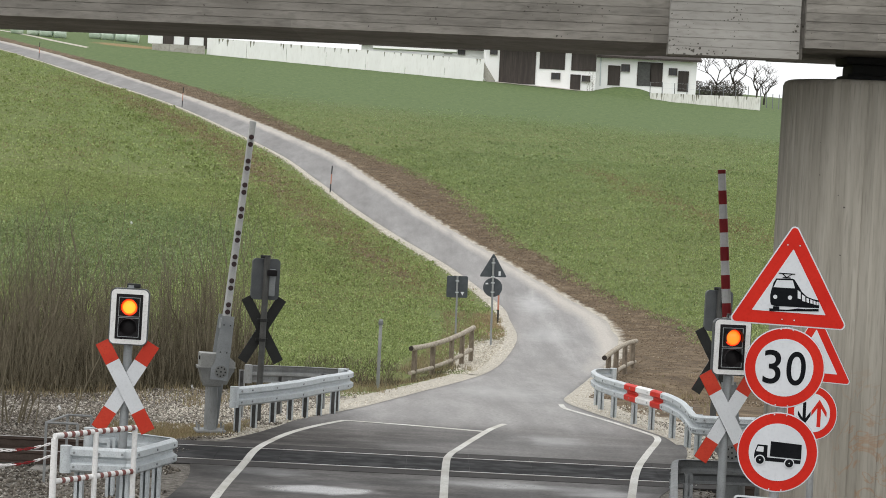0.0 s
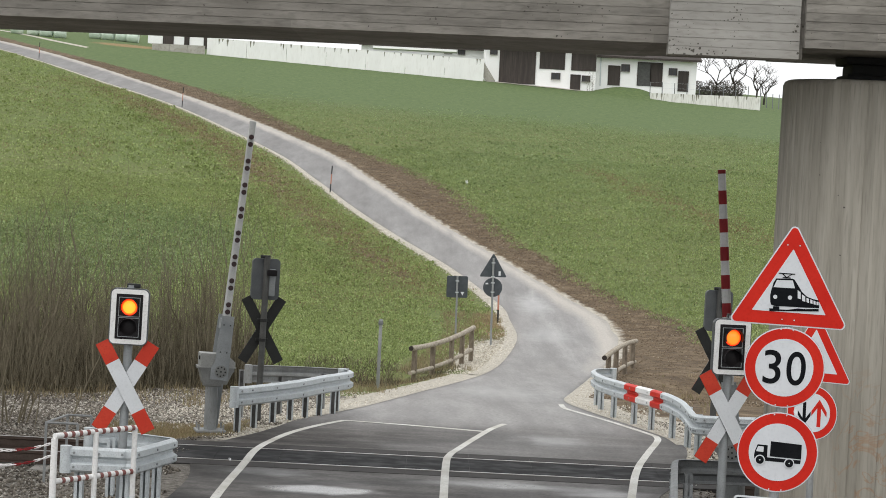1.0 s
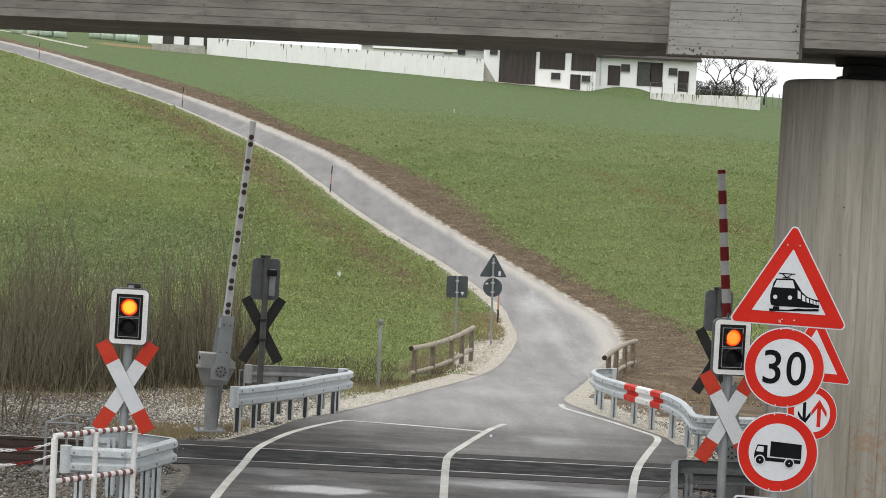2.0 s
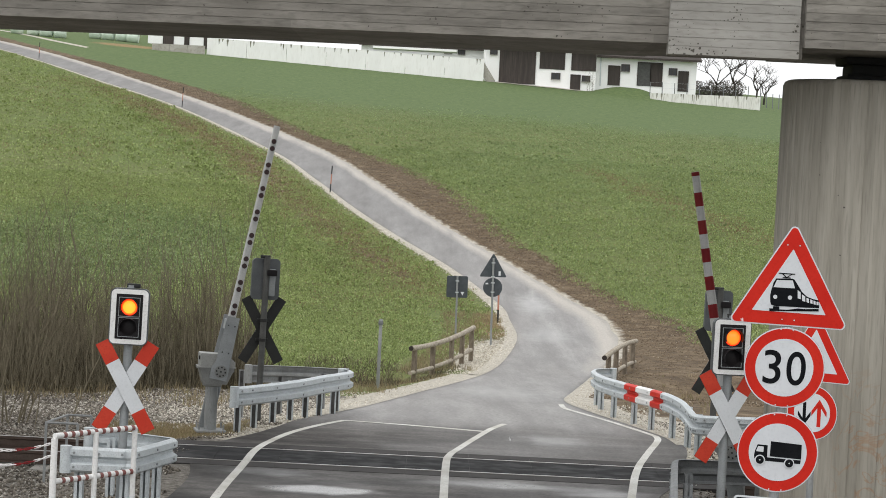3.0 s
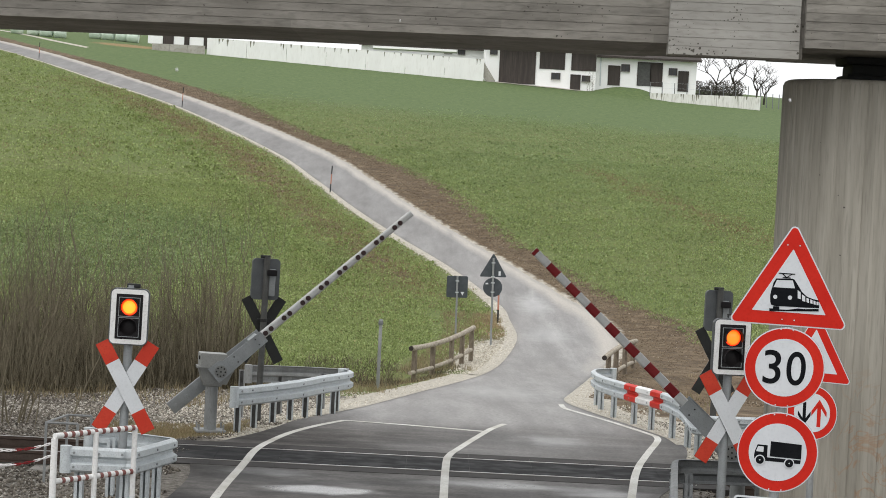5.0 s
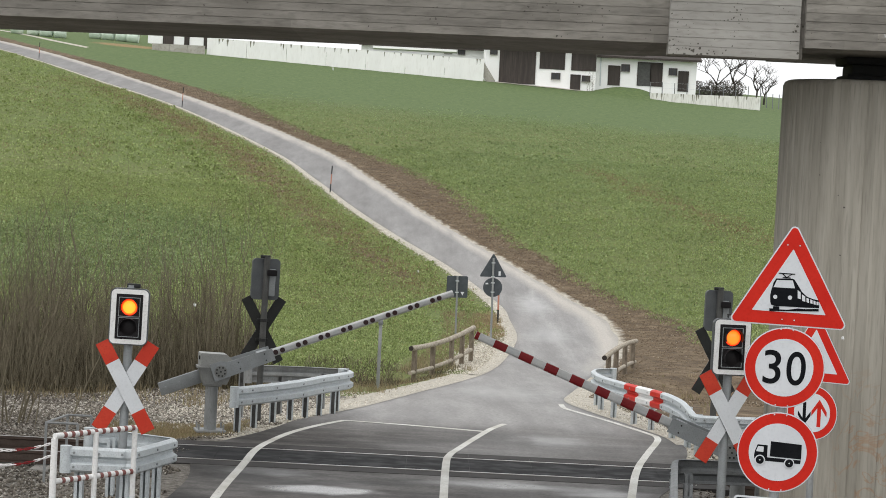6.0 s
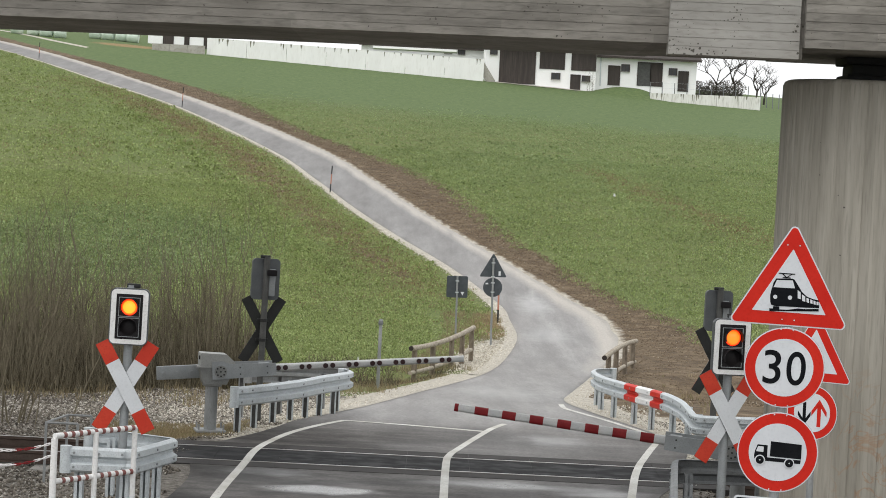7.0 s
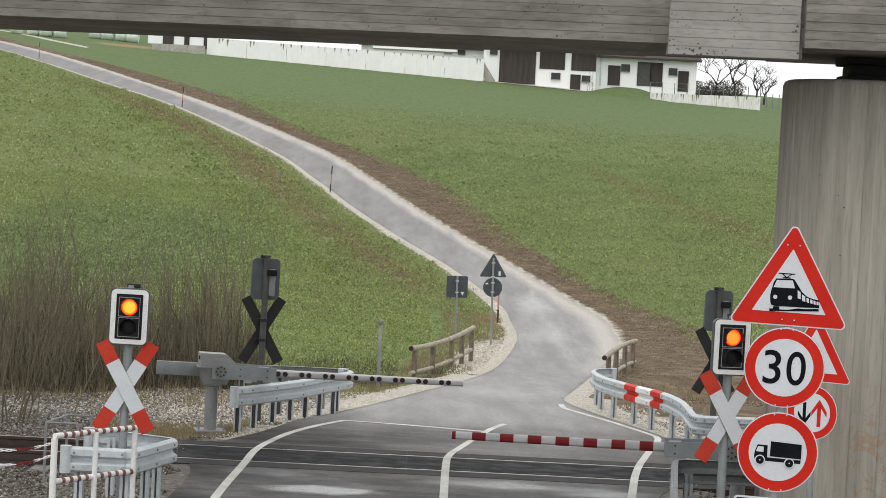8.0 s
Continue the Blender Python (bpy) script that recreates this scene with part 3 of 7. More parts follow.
roadside = 0.62 * (1 - step(0.1, 0.8, r_off)) * step(-0.8, -0.3, r_off) * step(60, 66, GY)
pale_bank = 0.7 * step(39.8, 41.2, GY) * (1 - step(43.4, 44.8, GY)) * step(0.2, 0.6, l_off) * (1 - step(3.0, 4.6, l_off))
mask_attr("gravel", np.maximum(np.maximum(np.maximum(apron * 0.85, pale_bank), island), roadside))
mask_attr("dry", (1 - np.clip(island * 1.3, 0, 1)) * (0.8 * np.exp(-((GY - 54) / 5.0) ** 2) * step(0.5, 1.2, l_off) + np.exp(-((GY - 80) / 8.0) ** 2) * np.exp(-((l_off - 0.5) / 1.2) ** 2)) * step(-0.4, 0.2, np.maximum(l_off, r_off)) + 0.95 * np.exp(-((GX + 4.1) / 1.1) ** 2 - ((GY - 36.3) / 1.7) ** 2) + 0.8 * np.exp(-((GX + 33) / 5) ** 2 - ((GY - 236) / 4) ** 2))
thicket = step(41.8, 43.5, GY - 2.6 * step(-7.0, -4.6, GX)) * (1 - step(52, 60, GY)) * step(3.4, 4.6, -GX)
mask_attr("litter", thicket)
mask_attr("meadow", step(166, 196, GY) * step(0, 2, r_off) + step(250, 300, GY))


PUDDLES = [(-1.42, 29.72, 0.62, 0.30, 0.55, 1.0), (1.0, 31.0, 1.0, 0.30, 0.8, 0.62), (2.35, 30.6, 0.5, 0.35, 0.8, 0.6), (1.9, 36.6, 0.45, 0.7, 0.7, 0.5), (3.6, 89.5, 0.55, 2.6, 0.7, 0.55), (3.8, 80.0, 0.8, 2.4, 0.8, 0.45), (1.4, 50.5, 0.9, 3.0, 0.8, 0.4), (-2.3, 31.2, 0.5, 0.25, 0.7, 0.45)]


def asphalt():
    m = bpy.data.materials.new("damp_asphalt")
    m.use_nodes = True
    n, l = m.node_tree.nodes, m.node_tree.links
    bsdf = n["Principled BSDF"]
    tc = n.new("ShaderNodeTexCoord")

    def noise_tex(scale, stretch, detail=5.0):
        mp = n.new("ShaderNodeMapping")
        mp.inputs["Scale"].default_value = stretch
        l.new(tc.outputs["Object"], mp.inputs["Vector"])
        t = n.new("ShaderNodeTexNoise")
        t.inputs["Scale"].default_value, t.inputs["Detail"].default_value, t.inputs["Roughness"].default_value = scale, detail, 0.66
        l.new(mp.outputs[0], t.inputs["Vector"])
        return t.outputs["Fac"]

    def ramp(fac, stops):
        r = n.new("ShaderNodeValToRGB")
        while len(r.color_ramp.elements) < len(stops):
            r.color_ramp.elements.new(0.5)
        for e, (p, c) in zip(r.color_ramp.elements, stops):
            e.position, e.color = p, (*c, 1)
        l.new(fac, r.inputs["Fac"])
        return r.outputs[0]

    near = ramp(noise_tex(1.0, (0.55, 1.1, 1), 9.0), [(0.40, (0.030, 0.027, 0.025)), (0.50, (0.064, 0.058, 0.054)), (0.62, (0.125, 0.116, 0.109))])
    far = ramp(noise_tex(1.0, (0.9, 0.022, 1)), [(0.34, (0.180, 0.171, 0.164)), (0.55, (0.222, 0.214, 0.207)), (0.72, (0.278, 0.270, 0.262))])
    patch = n.new("ShaderNodeMapRange")
    patch.inputs["From Min"].default_value, patch.inputs["From Max"].default_value = 0.36, 0.64
    patch.inputs["To Min"].default_value, patch.inputs["To Max"].default_value = 0.86, 1.16
    l.new(noise_tex(1.6, (1.0, 0.13, 1), 3.0), patch.inputs["Value"])
    upper = n.new("ShaderNodeSeparateXYZ")
    l.new(tc.outputs["Object"], upper.inputs[0])
    # sky glare painted in: paler at the curve, darker up the hill
    glare_fade = n.new("ShaderNodeMapRange")
    glare_fade.inputs["From Min"].default_value, glare_fade.inputs["From Max"].default_value = 85.0, 125.0
    glare_fade.inputs["To Min"].default_value, glare_fade.inputs["To Max"].default_value = 1.04, 0.80
    l.new(upper.outputs["Y"], glare_fade.inputs["Value"])
    both = n.new("ShaderNodeMath")
    both.operation = "MULTIPLY"
    l.new(glare_fade.outputs[0], both.inputs[0])
    l.new(patch.outputs[0], both.inputs[1])
    tone = n.new("ShaderNodeHueSaturation")
    l.new(far, tone.inputs["Color"])
    l.new(both.outputs[0], tone.inputs["Value"])
    far = tone.outputs[0]
    old = n.new("ShaderNodeAttribute")
    old.attribute_name = "worn_sheen"
    mx = n.new("ShaderNodeMix")
    mx.data_type = "RGBA"
    l.new(old.outputs["Fac"], mx.inputs["Factor"])
    l.new(near, mx.inputs["A"])
    l.new(far, mx.inputs["B"])
    dust = n.new("ShaderNodeAttribute")
    dust.attribute_name = "dust"
    jag = n.new("ShaderNodeMath")
    jag.operation = "MULTIPLY"
    l.new(noise_tex(0.9, (1.5, 0.10, 1), 5.0), jag.inputs[0])
    l.new(dust.outputs["Fac"], jag.inputs[1])
    dr = n.new("ShaderNodeMapRange")
    dr.inputs["From Min"].default_value, dr.inputs["From Max"].default_value, dr.inputs["To Max"].default_value = 0.15, 0.52, 0.95
    l.new(jag.outputs[0], dr.inputs["Value"])
    m2 = n.new("ShaderNodeMix")
    m2.data_type = "RGBA"
    l.new(dr.outputs[0], m2.inputs["Factor"])
    l.new(mx.outputs["Result"], m2.inputs["A"])
    m2.inputs["B"].default_value = (0.40, 0.37, 0.33, 1)
    grit = n.new("ShaderNodeMix")
    grit.data_type = "RGBA"
    grit.blend_type = "OVERLAY"
    grit.inputs["Factor"].default_value = 0.8
    l.new(m2.outputs["Result"], grit.inputs["A"])
    l.new(noise_tex(17.0, (1, 1, 1), 6.0), grit.inputs["B"])
    l.new(grit.outputs["Result"], bsdf.inputs["Base Color"])
    wet = n.new("ShaderNodeMapRange")
    wet.inputs["From Min"].default_value, wet.inputs["From Max"].default_value = 0.46, 0.64
    wet.inputs["To Min"].default_value, wet.inputs["To Max"].default_value = 0.72, 0.50
    l.new(noise_tex(0.75, (0.42, 0.30, 1)), wet.inputs["Value"])
    dry_road = n.new("ShaderNodeMix")
    l.new(old.outputs["Fac"], dry_road.inputs["Factor"])
    l.new(wet.outputs[0], dry_road.inputs["A"])
    dry_road.inputs["B"].default_value = 0.62
    # standing water in shallow dips by the track: (x, y, half length, half width)
    warp = n.new("ShaderNodeTexNoise")
    warp.inputs["Scale"].default_value, warp.inputs["Detail"].default_value = 1.8, 6.0
    l.new(tc.outputs["Object"], warp.inputs["Vector"])
    lift = n.new("ShaderNodeVectorMath")
    lift.operation = "MULTIPLY_ADD"
    lift.inputs[1].default_value, lift.inputs[2].default_value = (0.9, 0.7, 0), (-0.45, -0.35, 0)
    l.new(warp.outputs["Color"], lift.inputs[0])
    add = n.new("ShaderNodeVectorMath")
    l.new(tc.outputs["Object"], add.inputs[0])
    l.new(lift.outputs[0], add.inputs[1])
    rough = dry_road.outputs["Result"]
    sheen = n.new("ShaderNodeMix")
    l.new(old.outputs["Fac"], sheen.inputs["Factor"])
    sheen.inputs["A"].default_value, sheen.inputs["B"].default_value = 0.16, 0.5
    gloss = sheen.outputs["Result"]
    for px, py, rx, ry, soft, film in PUDDLES:
        shift = n.new("ShaderNodeVectorMath")
        shift.operation = "MULTIPLY_ADD"
        shift.inputs[1].default_value, shift.inputs[2].default_value = (1 / rx, 1 / ry, 0), (-px / rx, -py / ry, 0)
        l.new(add.outputs[0], shift.inputs[0])
        far_off = n.new("ShaderNodeVectorMath")
        far_off.operation = "LENGTH"
        l.new(shift.outputs[0], far_off.inputs[0])
        cover = n.new("ShaderNodeMapRange")
        cover.interpolation_type = "SMOOTHSTEP"
        cover.inputs["From Min"].default_value, cover.inputs["From Max"].default_value = 1.0 + soft, 1.0 - soft
        cover.inputs["To Max"].default_value = film
        l.new(far_off.outputs["Value"], cover.inputs["Value"])
        k = n.new("ShaderNodeMix")
        l.new(cover.outputs[0], k.inputs["Factor"])
        l.new(rough, k.inputs["A"])
        k.inputs["B"].default_value = 0.05
        rough = k.outputs["Result"]
        k = n.new("ShaderNodeMix")
        l.new(cover.outputs[0], k.inputs["Factor"])
        l.new(gloss, k.inputs["A"])
        k.inputs["B"].default_value = 0.7
        gloss = k.outputs["Result"]
    l.new(rough, bsdf.inputs["Roughness"])
    l.new(gloss, bsdf.inputs["Specular IOR Level"])
    b = n.new("ShaderNodeBump")
    b.inputs["Strength"].default_value, b.inputs["Distance"].default_value = 0.25, 0.004
    l.new(noise_tex(70.0, (1, 1, 1), 3.0), b.inputs["Height"])
    l.new(b.outputs[0], bsdf.inputs["Normal"])
    return m


def build_road():
    cross = 10
    verts, faces, worn_sheen, dust = [], [], [], []
    for i, (a, b) in enumerate(zip(RL, RR)):
        for j in range(-1, cross + 2):
            t = min(max(j / cross, 0), 1)
            p = a.lerp(b, t)
            edge = j < 0 or j > cross
            wob = 0.05 * math.sin(p.y * 1.3 + j) if t in (0, 1) else 0
            verts.append((p.x + wob, p.y, float(land(p.x, p.y)) + 0.012 - (0.12 if edge else 0.0)))
            # old asphalt beyond the track; the x term paints wet sheen on the right
            worn_sheen.append(max(float(step(35.5, 40.5, p.y)), 0.36 * float(step(-1.6, 1.2, p.x) * step(28, 32, p.y))))
            e = min(t, 1 - t) * 3.2
            dust.append(float((1 - step(0.0, 1.25 if t > 0.5 else 0.6, e)) * (step(58, 74, p.y) * 1.35 if t > 0.5 else step(40, 50, p.y) * 0.4)))
    k = cross + 3
    for i in range(len(RL) - 1):
        for j in range(k - 1):
            faces.append((i * k + j, i * k + j + 1, (i + 1) * k + j + 1, (i + 1) * k + j))
    me = bpy.data.meshes.new("road")
    me.from_pydata(verts, [], faces)
    me.materials.append(asphalt())
    me.polygons.foreach_set("use_smooth", [0 < j < k - 2 for i in range(len(RL) - 1) for j in range(k - 1)])
    for nm, vals in (("worn_sheen", worn_sheen), ("dust", dust)):
        me.attributes.new(nm, "FLOAT", "POINT").data.foreach_set("value", np.array(vals, np.float32))
    return tagged(new("road", me), "damp grey asphalt lane winding down to the crossing", "road", kind="structure")


build_road()


def stripe(path, w, label, flare=None):
    """A painted line, laid on the road."""
    pts = spline(path, 8)
    bm = bmesh.new()
    rows = []
    for i, p in enumerate(pts):
        d = (pts[min(i + 1, len(pts) - 1)] - pts[max(i - 1, 0)]).normalized()
        s = Vector((d.y, -d.x)) * w / 2
        rows.append([bm.verts.new((q.x, q.y, float(land(q.x, q.y)) + (0.022 if 31.4 < q.y < 34.5 else 0.0165))) for q in (p - s, p + s)])
    for a, b in zip(rows, rows[1:]):
        bm.faces.new((a[0], a[1], b[1], b[0]))
    return solo("road_marking", bm, "road_paint", label, "road marking", kind="structure", smooth=False)


stripe([(-2.68, 24), (-2.66, 29.2), (-2.6, 31.75), (-2.56, 33.58), (-2.32, 35.48), (-1.97, 36.89), (-1.48, 38.22)], 0.115, "worn white edge line curving over the crossing")
stripe([(-1.48, 38.22), (-0.31, 37.9), (0.85, 37.52)], 0.15, "thin white stop line across the lane")
stripe([(0.14, 24), (0.17, 29.71), (0.2, 33.0), (0.25, 33.99), (0.42, 35.11), (0.85, 37.52), (1.2, 39.3)], 0.11, "worn white centre line with a bend")
stripe([(2.02, 24), (2.66, 30.5), (2.96, 33.3), (3.32, 35.6), (3.60, 37.2), (3.67, 37.9), (3.60, 38.6), (3.14, 41.2), (2.72, 43.2), (2.50, 44.4), (2.50, 46.0)], 0.11, "worn white edge line at the verge")


def build_track():
    prof = [(-0.036, 0), (0.036, 0), (0.036, -0.035), (0.009, -0.05), (0.009, -0.14), (0.065, -0.155), (0.065, -0.172), (-0.065, -0.172), (-0.065, -0.155), (-0.009, -0.14), (-0.009, -0.05), (-0.036, -0.035)]
    for y in (32.20, 33.70):
        bm = bmesh.new()
        bm_sweep(bm, [(-60, y - 0.04 * 60 / 6.4, 0.014), (60, y + 0.04 * 60 / 6.4, 0.014)], prof, True)
        rail = solo("rail", bm, "rail", "rusty steel rail with a bright worn head", "rail", group="rails of the track", smooth=False)
        bm = bmesh.new()
        bm_sweep(bm, [(-60, y - 0.375, 0.019), (60, y + 0.375, 0.019)], [(-0.028, 0), (0.028, 0), (0.028, -0.004), (-0.028, -0.004)], True)
        part("rail_head", bm, "rail_top", rail, "bright worn running surface", False)
    # rubber panels between and beside the rails, through the road
    deck = thing("crossing_deck", pose(0, 0, 0), "black rubber panel deck between the rails", "level crossing", kind="structure")
    for k in range(-1, 8):
        for y, w in ((32.95, 1.34), (31.88, 0.46), (34.02, 0.46)):
            bm = bmesh.new()
            x = -2.62 + 0.9 * k
            bm_box(bm, (x, y + 0.00625 * x, -0.04), (0.897, w, 0.116), bevel=0.003)
            part("rubber_panel", bm, "panel" if w > 1 else "panel_edge", deck, "", False)
    bm = bmesh.new()
    bm_box(bm, (0, 0, 0), (0.26, 2.6, 0.2), bevel=0.02)
    me = mesh_of("sleeper", bm, "sleeper")
    for side in (-1, 1):
        for k in range(34):
            x = side * (4.6 if side > 0 else 3.6) + side * 0.6 * k
            s = new("sleeper", me)
            s.matrix_world = pose(x, 32.95 + 0.00625 * x, -0.272)
            tagged(s, "grey concrete sleeper bedded in ballast", "sleeper", "sleepers of the track")


build_track()


# ---- bridge ----
def build_bridge():
    skew = 0.15
    zs = 5.78

    def slab(bm, x0, x1, d0, d1, z0, z1):
        v = []
        for z in (z0, z1):
            for x, d in ((x0, d0), (x1, d0), (x1, d1), (x0, d1)):
                v.append(bm.verts.new((x, d - skew * x, z)))
        for f in ((0, 1, 2, 3), (7, 6, 5, 4), (0, 4, 5, 1), (1, 5, 6, 2), (2, 6, 7, 3), (3, 7, 4, 0)):
            bm.faces.new([v[i] for i in f])
        bmesh.ops.recalc_face_normals(bm, faces=bm.faces)

    def fascia(bm, x0, x1, d0, d1, z0, z1):
        """A girder whose front shows the formwork boards: uneven courses with fine ridges."""
        rnd = random.Random(int(x0 * 10))
        outline = [(d1, z0)]
        z = z0
        while z < z1 - 0.01:
            h = min(0.1, z1 - z)
            d = d0 + rnd.uniform(-0.0025, 0.0025)
            outline += [(d, z + 0.004), (d, z + h - 0.004), (d0 + 0.007, z + h - 0.002), (d0 + 0.007, z + h + 0.002)]
            z += h
        outline += [(d1, z1)]
        a = [bm.verts.new((x0, d - skew * x0, q)) for d, q in outline]
        b = [bm.verts.new((x1, d - skew * x1, q)) for d, q in outline]
        k = len(outline)
        for i in range(k):
            bm.faces.new((a[i], b[i], b[(i + 1) % k], a[(i + 1) % k]))
        bm.faces.new(a)
        bm.faces.new(b[::-1])
        bmesh.ops.recalc_face_normals(bm, faces=bm.faces)

    bridge = thing("bridge", pose(0, 0, 0), "grey board-marked concrete bridge over the lane", "bridge", kind="structure")
    P("girder", bridge, "concrete", lambda bm: fascia(bm, -30, 2.45, 26.9, 29.9, zs, 7.6), "board-marked concrete girder", False)
    P("girder", bridge, "concrete", lambda bm: fascia(bm, 3.95, 30, 26.7, 29.9, zs, 7.6), "board-marked concrete girder", False)
    P("end_block", bridge, "concrete_light", lambda bm: fascia(bm, 2.447, 3.905, 26.80, 27.04, 5.655, 7.62), "pale pitted concrete block over the pier", False)
    P("cross_beam", bridge, "concrete", lambda bm: slab(bm, 2.46, 3.94, 27.05, 29.88, zs + 0.01, 7.59), "", False)
    P("joint_strip", bridge, "concrete", lambda bm: slab(bm, 3.907, 3.948, 26.86, 27.04, 5.66, 7.59), "recessed joint beside the pale block", False)
    P("deck", bridge, "concrete", lambda bm: slab(bm, -32, 32, 26.2, 31.0, 7.6, 8.0), "concrete deck slab", False)

    def pier(bm):
        prof = [(1.075, -0.6), (1.052, 5.42), (1.03, 5.47), (0.99, 5.49)]
        boards = 60
        n = boards * 3
        rnd = random.Random(8)
        jut = [rnd.uniform(-0.004, 0.004) for _ in range(boards)]
        dip = [jut[i // 3] - (0.006 if i % 3 == 0 else 0.0) for i in range(n)]
        turn = [2 * math.pi * ((i // 3) + (0.0, 0.12, 0.90)[i % 3]) / boards for i in range(n)]
        rings = [[bm.verts.new((5.02 + (r + dip[i]) * math.cos(turn[i]), 27.7 + (r + dip[i]) * math.sin(turn[i]), z)) for i in range(n)] for r, z in prof]
        for a, b in zip(rings, rings[1:]):
            for i in range(n):
                bm.faces.new((a[i], a[(i + 1) % n], b[(i + 1) % n], b[i]))
        bm.faces.new(rings[-1])
    P("pier", bridge, "pier_concrete", pier, "round grey concrete pier with rust-brown stains")

    def bearing(bm):
        bm_box(bm, (5.05, 27.7, 5.53), (0.80, 0.8, 0.09), bevel=0.02)
        bm_box(bm, (5.05, 27.7, 5.63), (0.68, 0.68, 0.14), bevel=0.03)
        bm_box(bm, (5.05, 27.7, 5.74), (0.84, 0.8, 0.09), bevel=0.02)
    P("bearing", bridge, "neoprene", bearing, "black rubber bearing on the pier")


build_bridge()


# ---- crossing signals ----
def build_signal():
    s = thing("crossing_signal", pose(0, 0, 0), "", "crossing signal")
    P("post", s, "grey_paint", lambda bm: bm_cyl(bm, (0, 0, -0.25), (0, 0, 2.66), 0.052, seg=20), "grey steel post")

    b = P("backboard", s, "back_grey", lambda bm: bm_prism(bm, rect(0.45, 0.66, 0.065, 0, 2.29), -0.10, -0.055), "dark backing board with a white rim", False)

    def rim(bm):
        o, i = rect(0.435, 0.645, 0.06, 0, 2.29, 5), rect(0.315, 0.535, 0.008, 0, 2.29, 5)
        vo = [bm.verts.new((x, -0.112, z)) for x, z in o]
        vi = [bm.verts.new((x, -0.112, z)) for x, z in i]
        vb = [bm.verts.new((x, -0.099, z)) for x, z in o]
        vc = [bm.verts.new((x, -0.099, z)) for x, z in i]
        k = len(o)
        for j in range(k):
            q = (j + 1) % k
            bm.faces.new((vo[j], vo[q], vi[q], vi[j]))
            bm.faces.new((vo[j], vb[j], vb[q], vo[q]))
            bm.faces.new((vi[j], vi[q], vc[q], vc[j]))
        bmesh.ops.recalc_face_normals(bm, faces=bm.faces)
    P("casing", b, "back_grey", lambda bm: bm_prism(bm, rect(0.462, 0.672, 0.068, 0, 2.29), -0.098, -0.03), "dark casing behind the rim", False)
    P("rim", b, "pipe_white", rim, "white reflective rim", False)
    P("lamp_panel", s, "black", lambda bm: bm_prism(bm, rect(0.31, 0.53, 0.0, 0, 2.29), -0.115, -0.101), "black lamp panel", False)
    P("housing", s, "grey_paint", lambda bm: bm_box(bm, (-0.10, -0.01, 2.24), (0.10, 0.09, 0.44), bevel=0.012), "grey lamp housing")

    def frames(bm):
        for zc in (2.405, 2.165):
            for x, z, w, h in ((0, zc + 0.112, 0.25, 0.007), (0, zc - 0.112, 0.25, 0.007), (-0.122, zc, 0.007, 0.22), (0.122, zc, 0.007, 0.22)):
                bm_box(bm, (x, -0.119, z), (w, 0.010, h))
    P("lamp_frame", s, "grey_paint", frames, "thin grey lamp frames", False)
    for zc, lit in ((2.405, True), (2.165, False)):
        def hood(bm, zc=zc):
            n = 20
            for i in range(n):
                a0, a1 = [radians(-25 + 230 * k / n) for k in (i, i + 1)]
                q = []
                for a, y in ((a0, -0.118), (a1, -0.118), (a1, -0.21), (a0, -0.21)):
                    q.append((0.103 * math.cos(a), y, zc + 0.103 * math.sin(a)))
                w = [(x * 1.06, y, zc + (z - zc) * 1.06) for x, y, z in q]
                v = [bm.verts.new(c) for c in q + w]
                for f in ((0, 1, 2, 3), (7, 6, 5, 4), (3, 2, 6, 7), (0, 3, 7, 4), (1, 5, 6, 2)):
                    bm.faces.new([v[t] for t in f])
            bmesh.ops.remove_doubles(bm, verts=bm.verts, dist=0.0005)
        P("hood", s, "black", hood, "black sun hood")

        def lens(bm, r, y, zc=zc):
            n = 24
            rings = [[bm.verts.new((q * r * math.cos(2 * math.pi * i / n), y - 0.02 * (1 - q * q), zc + q * r * math.sin(2 * math.pi * i / n))) for i in range(n)] for q in (1, 0.75, 0.4)]
            for a, c in zip(rings, rings[1:]):
                for i in range(n):
                    bm.faces.new((a[i], a[(i + 1) % n], c[(i + 1) % n], c[i]))
            bm.faces.new(rings[-1])
            bmesh.ops.recalc_face_normals(bm, faces=bm.faces)
        if lit:
            le = P("lens", s, "lamp_red", lambda bm: lens(bm, 0.099, -0.118), "glowing red lamp lens")
            P("lamp_ring", le, "lamp_mid", lambda bm: lens(bm, 0.089, -0.124), "orange ring of the lit lamp")
            P("lamp_glow", le, "lamp_core", lambda bm: lens(bm, 0.074, -0.130), "bright orange core of the lamp")
        else:
            P("lens", s, "black", lambda bm: lens(bm, 0.095, -0.118), "dark unlit lamp lens")
    # St Andrew's cross: two beams, red ends, dark backs
    for k, (a, y) in enumerate(((-30, -0.088), (30, -0.070))):
        rot = Matrix.Rotation(radians(a), 3, "Y")

        def beam(bm, y=y, rot=rot):
            bm_box(bm, (0, y + 0.008, 1.46), (0.172, 0.012, 1.2), rot, 0.002)
        bar = P("cross_beam", s, "dark_grey", beam, "beam of the warning cross, dark at the back", False)
        P("white_face", bar, "cross_white", lambda bm, y=y, rot=rot: bm_box(bm, (0, y, 1.46), (0.170, 0.004, 0.66), rot), "white reflective face", False)
        for e in (-1, 1):
            off = rot @ Vector((0, 0, e * 0.4645))
            P("red_end", bar, "cross_red", lambda bm, y=y, rot=rot, off=off: bm_box(bm, (off.x, y, 1.46 + off.z), (0.170, 0.004, 0.268), rot), "red reflective end", False)

